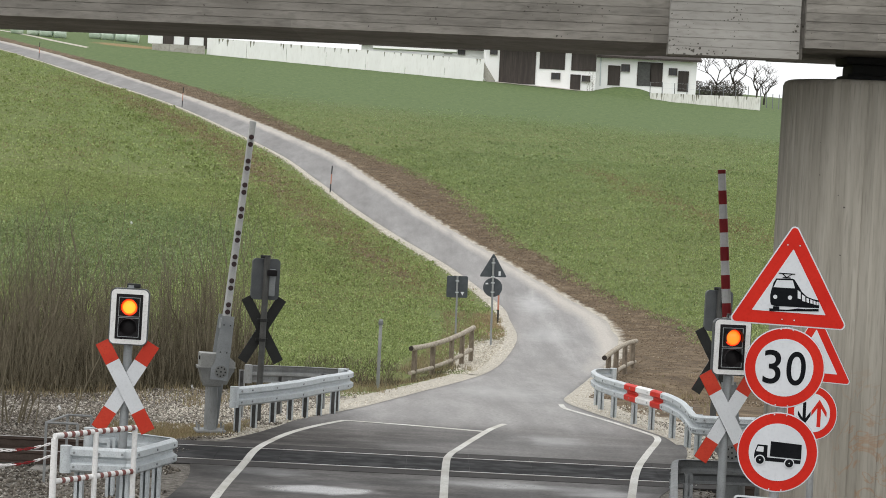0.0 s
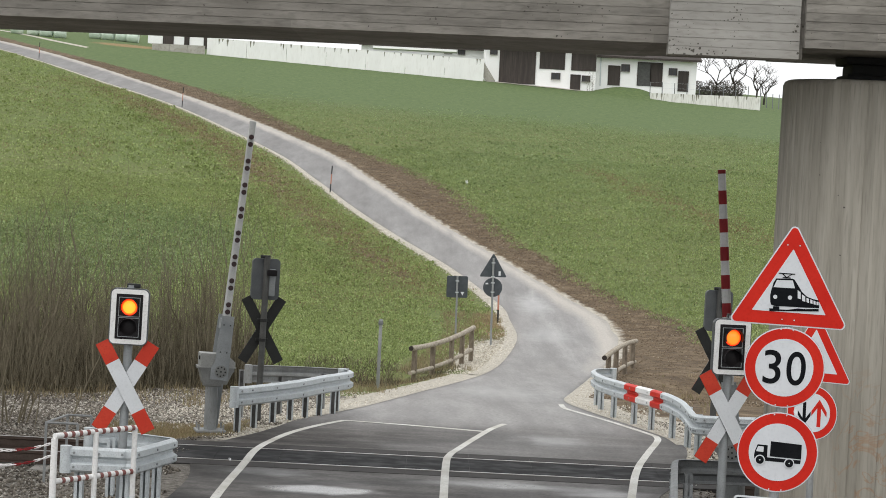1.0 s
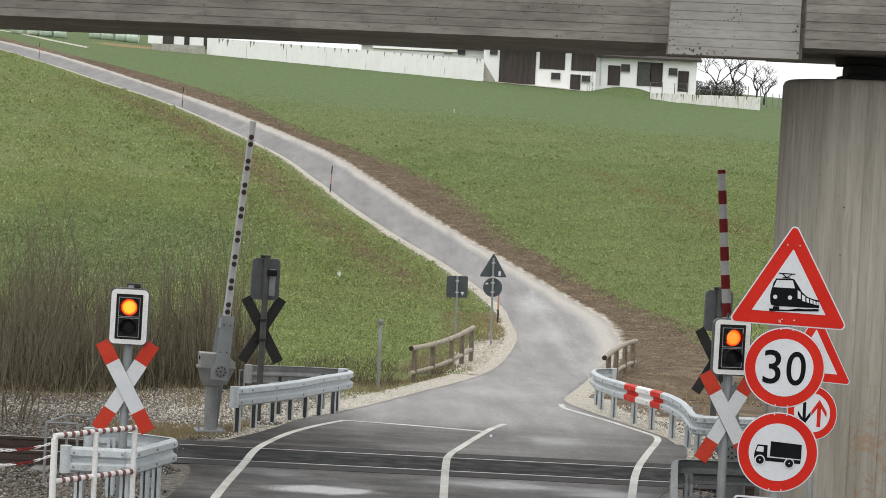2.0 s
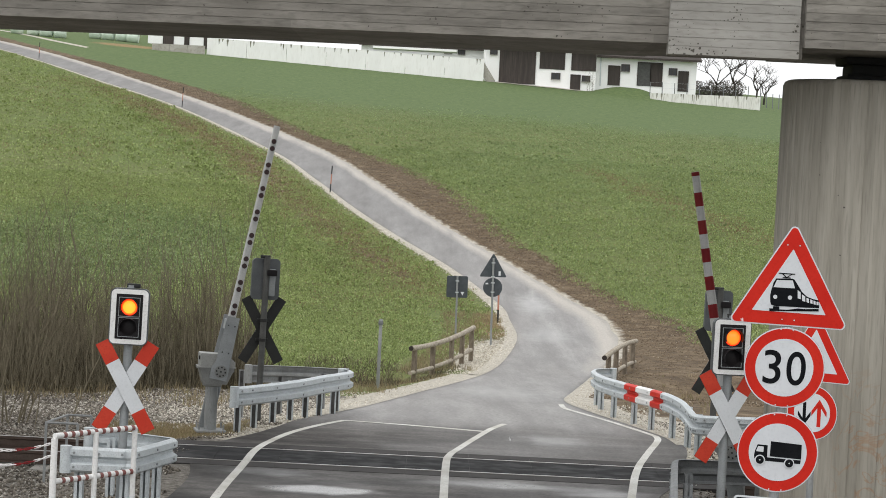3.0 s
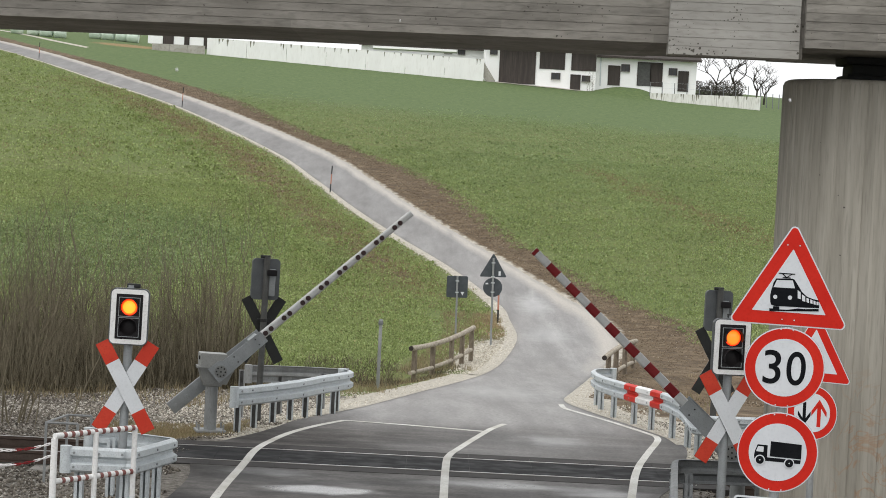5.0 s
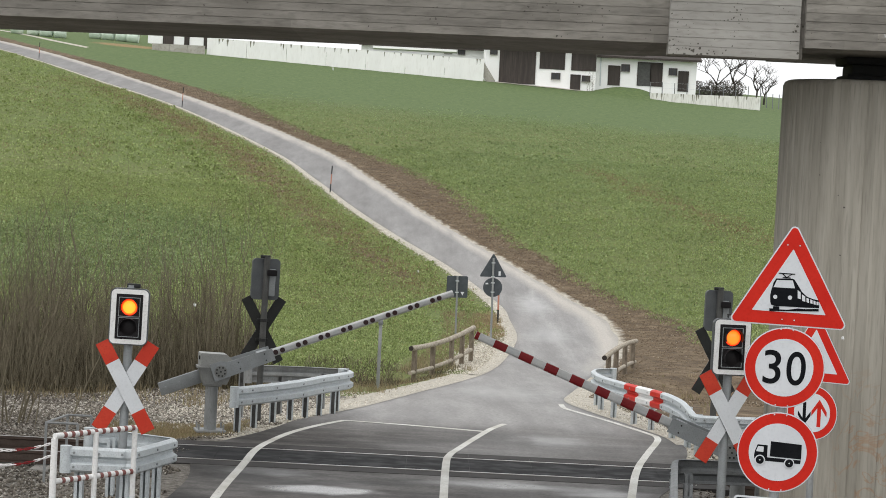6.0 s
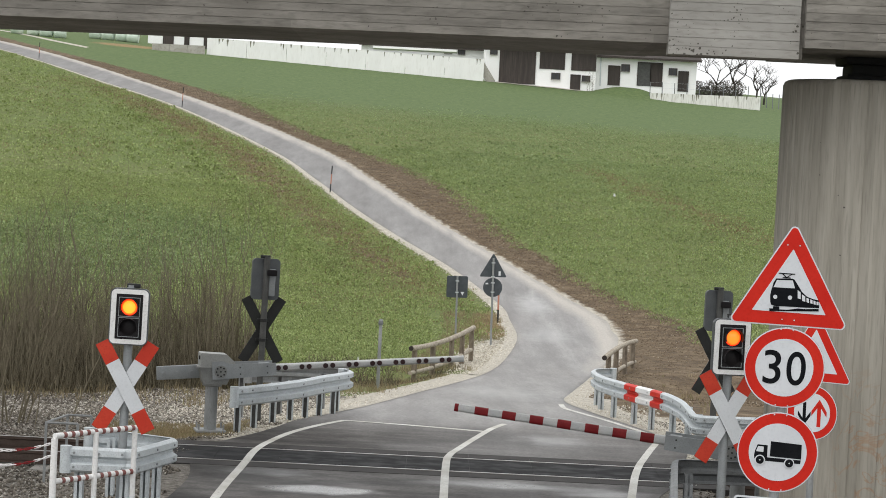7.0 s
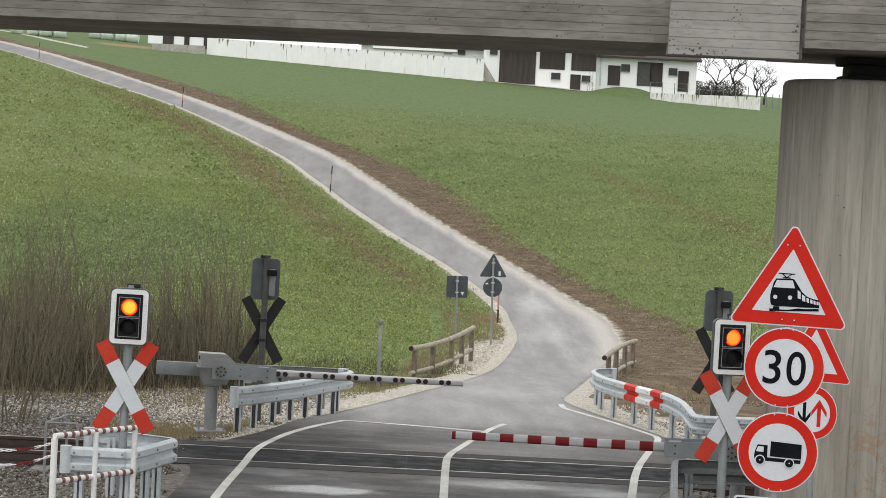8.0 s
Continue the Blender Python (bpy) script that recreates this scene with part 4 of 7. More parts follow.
    for z in (1.30, 1.62):
        def clamp(bm, z=z):
            bm_box(bm, (0, -0.05, z), (0.2, 0.03, 0.05), bevel=0.005)
            bm_cyl(bm, (0, 0, z - 0.025), (0, 0, z + 0.025), 0.06, seg=16)
        P("clamp", s, "dark_grey", clamp, "dark pipe clamp")
    P("hinge_box", s, "black", lambda bm: bm_box(bm, (-0.08, 0.06, 2.40), (0.16, 0.10, 0.10), bevel=0.012), "black hinge box")
    P("bracket", s, "dark_grey", lambda bm: bm_box(bm, (0.03, -0.01, 2.655), (0.16, 0.06, 0.05), bevel=0.01), "dark bracket on the post top")
    return s


SIG = "crossing signal, lit red lamp above a red-white cross"
sig = build_signal()
tagged(sig, SIG, group="signals of the crossing")
sig.matrix_world = pose(-3.69, 27.38, 0, 0, 0.6, 2)
near_sig = copy_thing(sig, pose(3.44, 27.38, 0, 0, 0.2, 10))
for child in near_sig.children_recursive:
    if child.name.startswith("lamp_glow"):
        child.data = child.data.copy()
        child.data.materials[0] = M["lamp_deep"]
        tagged(child, "bright orange-red core of the lamp")
BACK = "crossing signal seen from its dark back with a black cross"
for spot in (pose(-2.88, 37.6, 0, 0, -0.8, 196), pose(4.56, 37.9, -0.16, 0, -0.5, 192)):
    far_sig = tagged(copy_thing(sig, spot), BACK)
    for child in far_sig.children:
        # same post in a darker grey, which paints the shade of its back
        if child.name.startswith("post"):
            child.data = child.data.copy()
            child.data.materials[0] = M["dark_post"]
            tagged(child, "grey steel post with its shade painted in dark")


# ---- barriers ----
def build_barrier(length, pivot_z, rz, place, label):
    b = thing("barrier_gate", pose(*place, 0, 0, rz), label, "barrier", "barriers of the crossing")
    P("pillar", b, "pillar_zinc", lambda bm: bm_cyl(bm, (-0.10, 0, 0.03), (-0.10, 0, pivot_z - 0.22), 0.097, seg=24), "galvanised round pillar")

    def plate(bm):
        bm_box(bm, (-0.10, 0, 0.02), (0.46, 0.4, 0.04), bevel=0.008)
        for x in (-0.29, 0.09):
            for y in (-0.15, 0.15):
                bm_cyl(bm, (x - 0.0, y, 0.03), (x, y, 0.13), 0.014, seg=8)
    P("base_plate", b, "pillar_zinc", plate, "bolted steel base plate")

    def bucket(bm):
        pts = [(-0.34, 0.055), (-0.34, 0.03), (-0.31, 0.01), (-0.25, -0.20), (0.11, -0.20), (0.19, -0.02), (0.215, 0.0), (0.215, 0.055)]
        bm_prism(bm, [(x, z + pivot_z) for x, z in pts], -0.165, 0.165)
        bm_box(bm, (-0.10, 0, pivot_z - 0.215), (0.27, 0.27, 0.05), bevel=0.01)
    P("drive_casing", b, "housing_grey", bucket, "dark grey lower casing of the drive", False)

    def lid(bm):
        pts = rounded([(-0.31, 0.062), (0.225, 0.062), (0.225, 0.145), (0.09, 0.262), (-0.31, 0.275)], 0.015, 3)
        bm_prism(bm, [(x, z + pivot_z) for x, z in pts], -0.172, 0.172)
        bm_box(bm, (-0.055, 0, pivot_z + 0.060), (0.575, 0.36, 0.016))
    P("lid", b, "lid_grey", lid, "pale grey lid of the drive housing", False)
    P("lock", b, "black", lambda bm: bm_box(bm, (-0.318, -0.08, pivot_z + 0.20), (0.02, 0.03, 0.06)), "small black lock", False)

    arm_bm = bmesh.new()
    # side plates of the arm with the counterweight
    for y in (-0.21, 0.21):
        bm_prism(arm_bm, [(-0.13, -0.12), (0.86, -0.095), (0.86, 0.095), (0.14, 0.11), (0.05, 0.155), (-0.13, 0.155)], y - 0.011, y + 0.011)
    bm_box(arm_bm, (0.72, 0, 0), (0.16, 0.42, 0.15), bevel=0.01)
    arm = part("arm", arm_bm, "grey_paint", b, "grey steel arm plates", False)

    for y in (-0.221, 0.221):
        d = math.copysign(0.008, y)
        P("hub", arm, "housing_grey", lambda bm, y=y, d=d: bm_cyl(bm, (0, y, 0), (0, y + d * 0.6, 0), 0.098, seg=20), "round hub plate")
        for i in range(9):
            a = 2 * math.pi * i / 8
            r = 0.068 if i < 8 else 0.0
            P("bolt", arm, "dark_grey", lambda bm, a=a, r=r, y=y, d=d: bm_cyl(bm, (r * math.cos(a), y + d * 0.5, r * math.sin(a)), (r * math.cos(a), y + d * 1.6, r * math.sin(a)), 0.014, seg=6), "dark bolt head")
    for x in (0.30, 0.72):
        for z in (-0.05, 0.05):
            for y in (-0.22, 0.22):
                P("bolt", arm, "dark_grey", lambda bm, x=x, y=y, z=z: bm_cyl(bm, (x, y, z), (x, y * 1.045, z), 0.012, seg=6), "dark bolt head")

    def weight(bm):
        bm_box(bm, (-0.56, 0.235, -0.02), (0.76, 0.06, 0.21), bevel=0.012)
        for x in (-0.84, -0.62, -0.40):
            bm_cyl(bm, (x, 0.19, -0.02), (x, 0.28, -0.02), 0.022, seg=8)
    P("counterweight", arm, "grey_paint", weight, "grey counterweight")

    def boom(bm):
        o = rect(0.124, 0.10, 0.042, n=6)
        # a tapering box section along x
        x0, x1 = 0.70, length
        ra = [bm.verts.new((x0, q, p)) for p, q in o]
        rb = [bm.verts.new((x1, q * 0.8, p * 0.80)) for p, q in o]
        k = len(o)
        for i in range(k):
            bm.faces.new((ra[i], rb[i], rb[(i + 1) % k], ra[(i + 1) % k]))
        bm.faces.new(ra)
        bm.faces.new(rb[::-1])
        bmesh.ops.recalc_face_normals(bm, faces=bm.faces)
    P("boom", arm, "boom_white", boom, "dull white boom")
    # stripes face the road, round reflectors face the track
    for k in range(8):
        x, w = (1.086 + k * 0.3595, 0.177) if k < 7 else (length - 0.03, 0.05)
        t = (x - 0.7) / (length - 0.7)

        def band(bm, x=x, w=w, t=t):
            # a thin sleeve over the road side of the boom
            half = [(p, q) for p, q in rect(0.124, 0.10, 0.042, n=6) if q > -0.004]
            half.sort(key=lambda c: -math.atan2(c[1], c[0]))
            rows = []
            for xx in (x - w / 2, x + w / 2):
                k = (xx - 0.7) / (length - 0.7)
                for g in (1.045, 0.98):
                    rows.append([bm.verts.new((xx, q * (1 - 0.2 * k) * g, p * (1 - 0.20 * k) * g)) for p, q in half])
            for a, b in ((0, 2), (3, 1), (1, 0), (2, 3)):
                for c in range(len(half) - 1):
                    bm.faces.new((rows[a][c], rows[a][c + 1], rows[b][c + 1], rows[b][c]))
            bmesh.ops.recalc_face_normals(bm, faces=bm.faces)
        P("red_band", arm, "boom_red", band, "dark red band")
        for d in (0.0, 0.112):
            xx = (0.914 + k * 0.372) * length / 3.874 + d
            y = -0.05 * (1 - 0.2 * (xx - 0.7) / (length - 0.7))
            P("reflector", arm, "reflector", lambda bm, xx=xx, y=y: bm_cyl(bm, (xx, y + 0.002, 0), (xx, y - 0.012, 0), 0.040, seg=14), "round dark reflector")
    return b, arm


far_gate, far_arm = build_barrier(3.874, 0.949, 12.9, (-3.355, 35.6, 0.0), "closing grey barrier gate with round dark reflectors")
near_gate, near_arm = build_barrier(3.60, 0.809, 180 - 5.7, (3.816, 29.5, 0.0), "closing barrier gate with red and white bands")


# ---- gravel verges along the lane ----
def verge_strip(edge, sign, y0, y1, width, label, material="gravel"):
    pts = [p for p in edge if y0 <= p.y <= y1]
    rnd = random.Random(4 + sign)
    fine = []
    for a, b in zip(pts, pts[1:]):
        fine += [a.lerp(b, i / 4) for i in range(4)]
    bm = bmesh.new()
    rows = []
    wv = width
    for i, p in enumerate(fine):
        d = (fine[min(i + 1, len(fine) - 1)] - fine[max(i - 1, 0)]).normalized()
        s = Vector((d.y, -d.x)) * sign
        wv = 0.88 * wv + 0.12 * width * (1 - 0.55 * float(step(85, 170, p.y))) * rnd.uniform(0.65, 1.35)
        row = []
        for k, o in enumerate((-0.06, wv * 0.55, wv, wv + 0.12)):
            q = p + s * o
            row.append(bm.verts.new((q.x, q.y, float(rough_ground(q.x, q.y)) + (0.018, 0.022, 0.016, -0.06)[k])))
        rows.append(row)
    for a, b in zip(rows, rows[1:]):
        for k in range(3):
            bm.faces.new((a[k], a[k + 1], b[k + 1], b[k]))
    bmesh.ops.recalc_face_normals(bm, faces=bm.faces)
    return solo("verge", bm, material, label, "verge", kind="structure")


verge_strip(RL, -1, 39, 60, 0.70, "wide pale gravel verge beside the stream")
verge_strip(RL, -1, 59, 215, 0.34, "pale gravel verge along the lane beside the crop")
verge_strip(RR, 1, 37, 50, 0.85, "wide pale gravel verge under the guardrail")
verge_strip(RR, 1, 49, 62, 0.40, "pale gravel verge beside the soil bank")


# ---- road signs ----
def tri(side, r, cz=0.0):
    h = side * 0.8660254
    return rounded([(-side / 2, cz - h / 3), (side / 2, cz - h / 3), (0, cz + 2 * h / 3)], r, 6)


def sign_face(parent, outline, material, y, label="", name="sign_face"):
    return P(name, parent, material, lambda bm: bm_prism(bm, outline, y - 0.001, y + 0.001), label, False)


def warning_triangle(parent, cz):
    p = P("sign_plate", parent, "sign_back", lambda bm: bm_prism(bm, tri(0.90, 0.035, cz), -0.042, -0.036), "triangular sign with a red border", False)
    sign_face(p, tri(0.898, 0.035, cz), "white", -0.0440)
    sign_face(p, tri(0.865, 0.028, cz), "red", -0.0462)
    sign_face(p, tri(0.545, 0.004, cz), "white", -0.0484)
    return p


def ring_sign(parent, cz, r=0.30):
    p = P("sign_plate", parent, "sign_back", lambda bm: bm_prism(bm, circle(r, 48, 0, cz), -0.042, -0.036), "round sign with a red border", False)
    sign_face(p, circle(r - 0.001, 48, 0, cz), "white", -0.0440)
    sign_face(p, circle(r - 0.010, 48, 0, cz), "red", -0.0462)
    sign_face(p, circle(r * 0.715, 48, 0, cz), "white", -0.0484)
    return p


def digits(parent, text, cz, height, width, y, dx):
    cu = bpy.data.curves.new("digits", "FONT")
    cu.body, cu.align_x, cu.align_y = text, "CENTER", "CENTER"
    cu.size, cu.extrude, cu.offset, cu.space_character = 1.0, 0.004, 0.006, 1.08
    tmp = new("digits_source", cu)
    bpy.context.view_layer.update()
    me = bpy.data.meshes.new_from_object(tmp.evaluated_get(bpy.context.evaluated_depsgraph_get()))
    bpy.data.objects.remove(tmp)
    co = np.empty(len(me.vertices) * 3)
    me.vertices.foreach_get("co", co)
    co = co.reshape(-1, 3)
    lo, hi = co.min(0), co.max(0)
    out = np.stack([(co[:, 0] - (lo[0] + hi[0]) / 2) / (hi[0] - lo[0]) * width + dx, y - (co[:, 2] - lo[2]) * 0.2, cz + (co[:, 1] - (lo[1] + hi[1]) / 2) / (hi[1] - lo[1]) * height], 1)
    me.vertices.foreach_set("co", out.ravel())
    me.materials.clear()
    me.materials.append(M["print_black"])
    ob = new("digit", me)
    ob.parent = parent
    return tagged(ob, "black digit " + text)


def sign_post(parent, top, r=0.038, y=0.0, z0=-0.3):
    P("post", parent, "pillar_zinc", lambda bm: bm_cyl(bm, (0, y, z0), (0, y, top), r, seg=16), "galvanised tube post")


def near_signs():
    s = thing("traffic_sign", pose(2.514, 17.2, 0, 0, 1.3, -4), "warning triangle, speed limit and lorry ban on one post", "traffic sign")
    sign_post(s, 3.80)
    t = warning_triangle(s, 3.437)

    def flat(pts, cx, cz, mid, k=0.00184, turn=0.088):
        """A drawing on the plate: its own units turned upright and scaled about its middle."""
        c, d = math.cos(turn), math.sin(turn)
        return [(mid[0] + ((x - cx) * c - (cz - z) * d) * k, mid[1] + ((cz - z) * c + (x - cx) * d) * k) for x, z in pts]

    def disc(cx, cz, r, n=18):
        return [(cx + r * math.cos(2 * math.pi * i / n), cz + r * math.sin(2 * math.pi * i / n)) for i in range(n)]

    tri_mid = (0.0, 3.437)

    def train(bm):
        def poly(pts, y0=-0.0518, y1=-0.0495):
            bm_prism(bm, flat(pts, 292, 288, tri_mid), y0, y1)
        poly([(236, 235), (303, 237), (311, 243), (321, 268), (324, 352), (228, 346), (214, 340), (211, 328), (211, 302), (217, 278), (226, 250)])
        poly([(309, 240), (322, 262), (338, 290), (358, 310), (380, 319), (406, 326), (406, 357), (322, 353)], -0.0512, -0.0494)
        poly([(207, 355), (222, 356), (222, 347), (247, 348), (247, 360), (280, 362), (322, 357), (350, 360), (404, 360), (404, 370), (207, 366)], -0.0524, -0.0496)
        poly([(247, 212), (312, 217), (312, 221), (247, 216)], -0.0526, -0.0496)
        poly([(258, 216), (264, 216), (280, 231), (274, 231)], -0.0522, -0.0497)
        poly([(296, 219), (302, 219), (282, 231), (276, 231)], -0.0520, -0.0498)
        poly([(262, 230), (294, 232), (294, 236), (262, 234)], -0.0516, -0.0499)
    P("train_symbol", t, "print_black", train, "black train symbol", False)

    def pane(name, pts):
        P(name, t, "white", lambda bm: bm_prism(bm, flat(pts, 292, 288, tri_mid), -0.0535, -0.0522), "", False)
    pane("cab_window", [(239, 241), (302, 244), (311, 276), (225, 270)])
    for pts in ([(321, 282), (333, 293), (333, 320), (321, 316)], [(338, 300), (351, 310), (351, 331), (338, 326)], [(356, 314), (366, 319), (366, 336), (356, 332)],
                [(371, 321), (380, 324), (380, 339), (371, 337)], [(384, 326), (392, 329), (392, 343), (384, 341)], [(396, 330), (404, 332), (404, 345), (396, 344)]):
        pane("train_window", pts)
    for cx, cz in ((231, 309), (290, 313)):
        pane("train_lamp", disc(cx, cz, 8.5))
    r = ring_sign(s, 2.868)
    for ch, dx, w in (("3", -0.090, 0.130), ("0", 0.087, 0.142)):
        digits(r, ch, 2.868, 0.252, w, -0.0496, dx)
    g = ring_sign(s, 2.236)

    low_mid = (0.0, 2.236)

    def lorry(bm):
        def poly(pts, y0=-0.0518, y1=-0.0495):
            bm_prism(bm, flat(pts, 240, 935, low_mid, 0.00182, 0.055), y0, y1)
        poly([(212, 890), (337, 902), (335, 962), (208, 952)])
        poly([(158, 904), (199, 907), (197, 966), (146, 962), (144, 948), (148, 930)], -0.0512, -0.0494)
        poly([(190, 956), (334, 966), (332, 981), (190, 971)], -0.0508, -0.0493)
    P("lorry_symbol", g, "print_black", lorry, "black lorry symbol", False)

    def mark(name, material, pts, y, label=""):
        P(name, g, material, lambda bm: bm_prism(bm, flat(pts, 240, 935, low_mid, 0.00182, 0.055), y - 0.0008, y + 0.0012), label, False)
    mark("cab_window", "white", [(160, 911), (183, 913), (182, 935), (152, 932)], -0.0535)
    for cx, cz in ((168, 967), (287, 979)):
        mark("wheel_arch", "white", disc(cx, cz, 21), -0.0538)
        mark("wheel", "print_black", disc(cx, cz, 16.5), -0.0560)
        mark("hub", "white", disc(cx, cz, 3.0, 8), -0.0584)
    e = P("extra_plate", s, "sign_back", lambda bm: bm_prism(bm, rect(0.60, 0.33, 0.03, 0, 1.730), -0.042, -0.036), "white plate with a black border", False)
    sign_face(e, rect(0.598, 0.328, 0.03, 0, 1.730), "white", -0.0440)
    sign_face(e, rect(0.570, 0.300, 0.022, 0, 1.730), "print_black", -0.0462)
    sign_face(e, rect(0.545, 0.275, 0.016, 0, 1.730), "white", -0.0484)
    for z in (3.15, 3.45, 2.72, 2.98, 2.1, 2.36):
        P("clamp", s, "galv", lambda bm, z=z: bm_cyl(bm, (0, 0, z - 0.02), (0, 0, z + 0.02), 0.046, seg=14), "pipe clamp")
    for z in (3.78, 3.225, 3.15, 2.588, 2.515, 1.957):
        for x in (-0.045, 0.045):
            P("rivet", s, "galv", lambda bm, x=x, z=z: bm_cyl(bm, (x, -0.046, z), (x, -0.051, z), 0.006, seg=6))


near_signs()


def second_sign():
    s = thing("traffic_sign", pose(4.15, 25.3, 0, 0, 0, -34), "warning triangle above an oncoming-priority sign beside the pier", "traffic sign")
    sign_post(s, 2.85)
    warning_triangle(s, 2.36)
    g = ring_sign(s, 1.760)

    def arrow(bm, x, z, up, k):
        d = 1 if up else -1
        q = lambda pts: bm_prism(bm, [(x + a * k, 1.760 + z + d * b * k) for a, b in pts], -0.0518, -0.0495)
        q([(-0.022, -0.15), (0.022, -0.15), (0.022, 0.09), (-0.022, 0.09)])
        q([(-0.09, 0.02), (-0.09, -0.035), (0.0, 0.085), (0.0, 0.15)])
        q([(0.09, 0.02), (0.0, 0.15), (0.0, 0.085), (0.09, -0.035)])
    P("arrow", g, "red", lambda bm: arrow(bm, 0.085, 0.0, True, 1.0), "red arrow pointing up", False)
    P("arrow", g, "print_black", lambda bm: arrow(bm, -0.09, -0.02, False, 0.85), "black arrow pointing down", False)


second_sign()


def far_signs():
    s = thing("traffic_sign", pose(1.70, 74.9, -1.40, 0, 0.9, 180), "dark back of a triangular and a round sign", "traffic sign")
    sign_post(s, 2.85, 0.034)
    t = P("sign_plate", s, "sign_back", lambda bm: bm_prism(bm, tri(0.90, 0.035, 2.50), -0.042, -0.036), "dark grey back of a triangle", False)
    P("sticker", t, "white", lambda bm: bm_prism(bm, rect(0.07, 0.14, 0, -0.21, 2.36), -0.036, -0.034), "small pale sticker", False)
    d = P("sign_plate", s, "sign_back", lambda bm: bm_prism(bm, circle(0.31, 36, 0, 1.90), -0.042, -0.036), "dark grey back of a disc", False)
    P("sticker", d, "white", lambda bm: bm_prism(bm, rect(0.09, 0.05, 0, 0.19, 2.02), -0.036, -0.034), "small pale sticker", False)
    for z in (2.25, 2.7, 1.75, 2.05):
        P("clamp", s, "galv", lambda bm, z=z: bm_box(bm, (0, 0, z), (0.12, 0.09, 0.035)), "pipe clamp", False)
    q = thing("traffic_sign", pose(0.56, 76.5, -1.40, 0, 0.9, 180), "dark back of a square sign on a tube post", "traffic sign")
    sign_post(q, 2.15, 0.032)
    w = P("sign_plate", q, "sign_back", lambda bm: bm_prism(bm, rect(0.70, 0.72, 0.05, 0, 1.785), -0.042, -0.036), "dark grey back of a square plate", False)
    P("sticker", w, "white", lambda bm: bm_prism(bm, [(-0.24, 1.62), (-0.18, 1.50), (-0.12, 1.62)], -0.036, -0.034), "small pale sticker", False)
    for z in (1.6, 1.98):
        P("clamp", q, "galv", lambda bm, z=z: bm_box(bm, (0, 0, z), (0.12, 0.09, 0.035)), "pipe clamp", False)


far_signs()


def snow_pole():
    s = thing("snow_pole", pose(0, 0, 0), "thin black and red marker pole beside the lane", "marker pole", "marker poles along the lane")
    for a, b, m in ((-0.1, 0.48, "rubber"), (0.48, 1.0, "pole_red"), (1.0, 1.44, "rubber")):
        P("pole_section", s, m, lambda bm, a=a, b=b: bm_cyl(bm, (0, 0, a), (0, 0, b), 0.032, seg=10), "red section" if m == "pole_red" else "black section")
    return s


pole = snow_pole()
spots = [(-6.12, 122.5), (-19.65, 170.0), (-36.57, 205.25), (2.11, 83.5)]
for i, (x, y) in enumerate(spots):
    m = pose(x, y, float(land(x, y)), 0, 2.0, 40 * i)
    if i == 0:
        pole.matrix_world = m
    else:
        copy_thing(pole, m)


# ---- guardrails ----
W_BEAM = [(0.00, 0.150), (0.040, 0.150), (0.078, 0.122), (0.082, 0.052), (0.02, 0.018), (0.02, -0.018), (0.082, -0.052), (0.078, -0.122), (0.040, -0.150), (0.0, -0.150),
          (-0.004, -0.146), (0.036, -0.145), (0.073, -0.120), (0.076, -0.056), (0.015, -0.022), (0.015, 0.022), (0.076, 0.056), (0.073, 0.120), (0.036, 0.145), (-0.004, 0.146)]


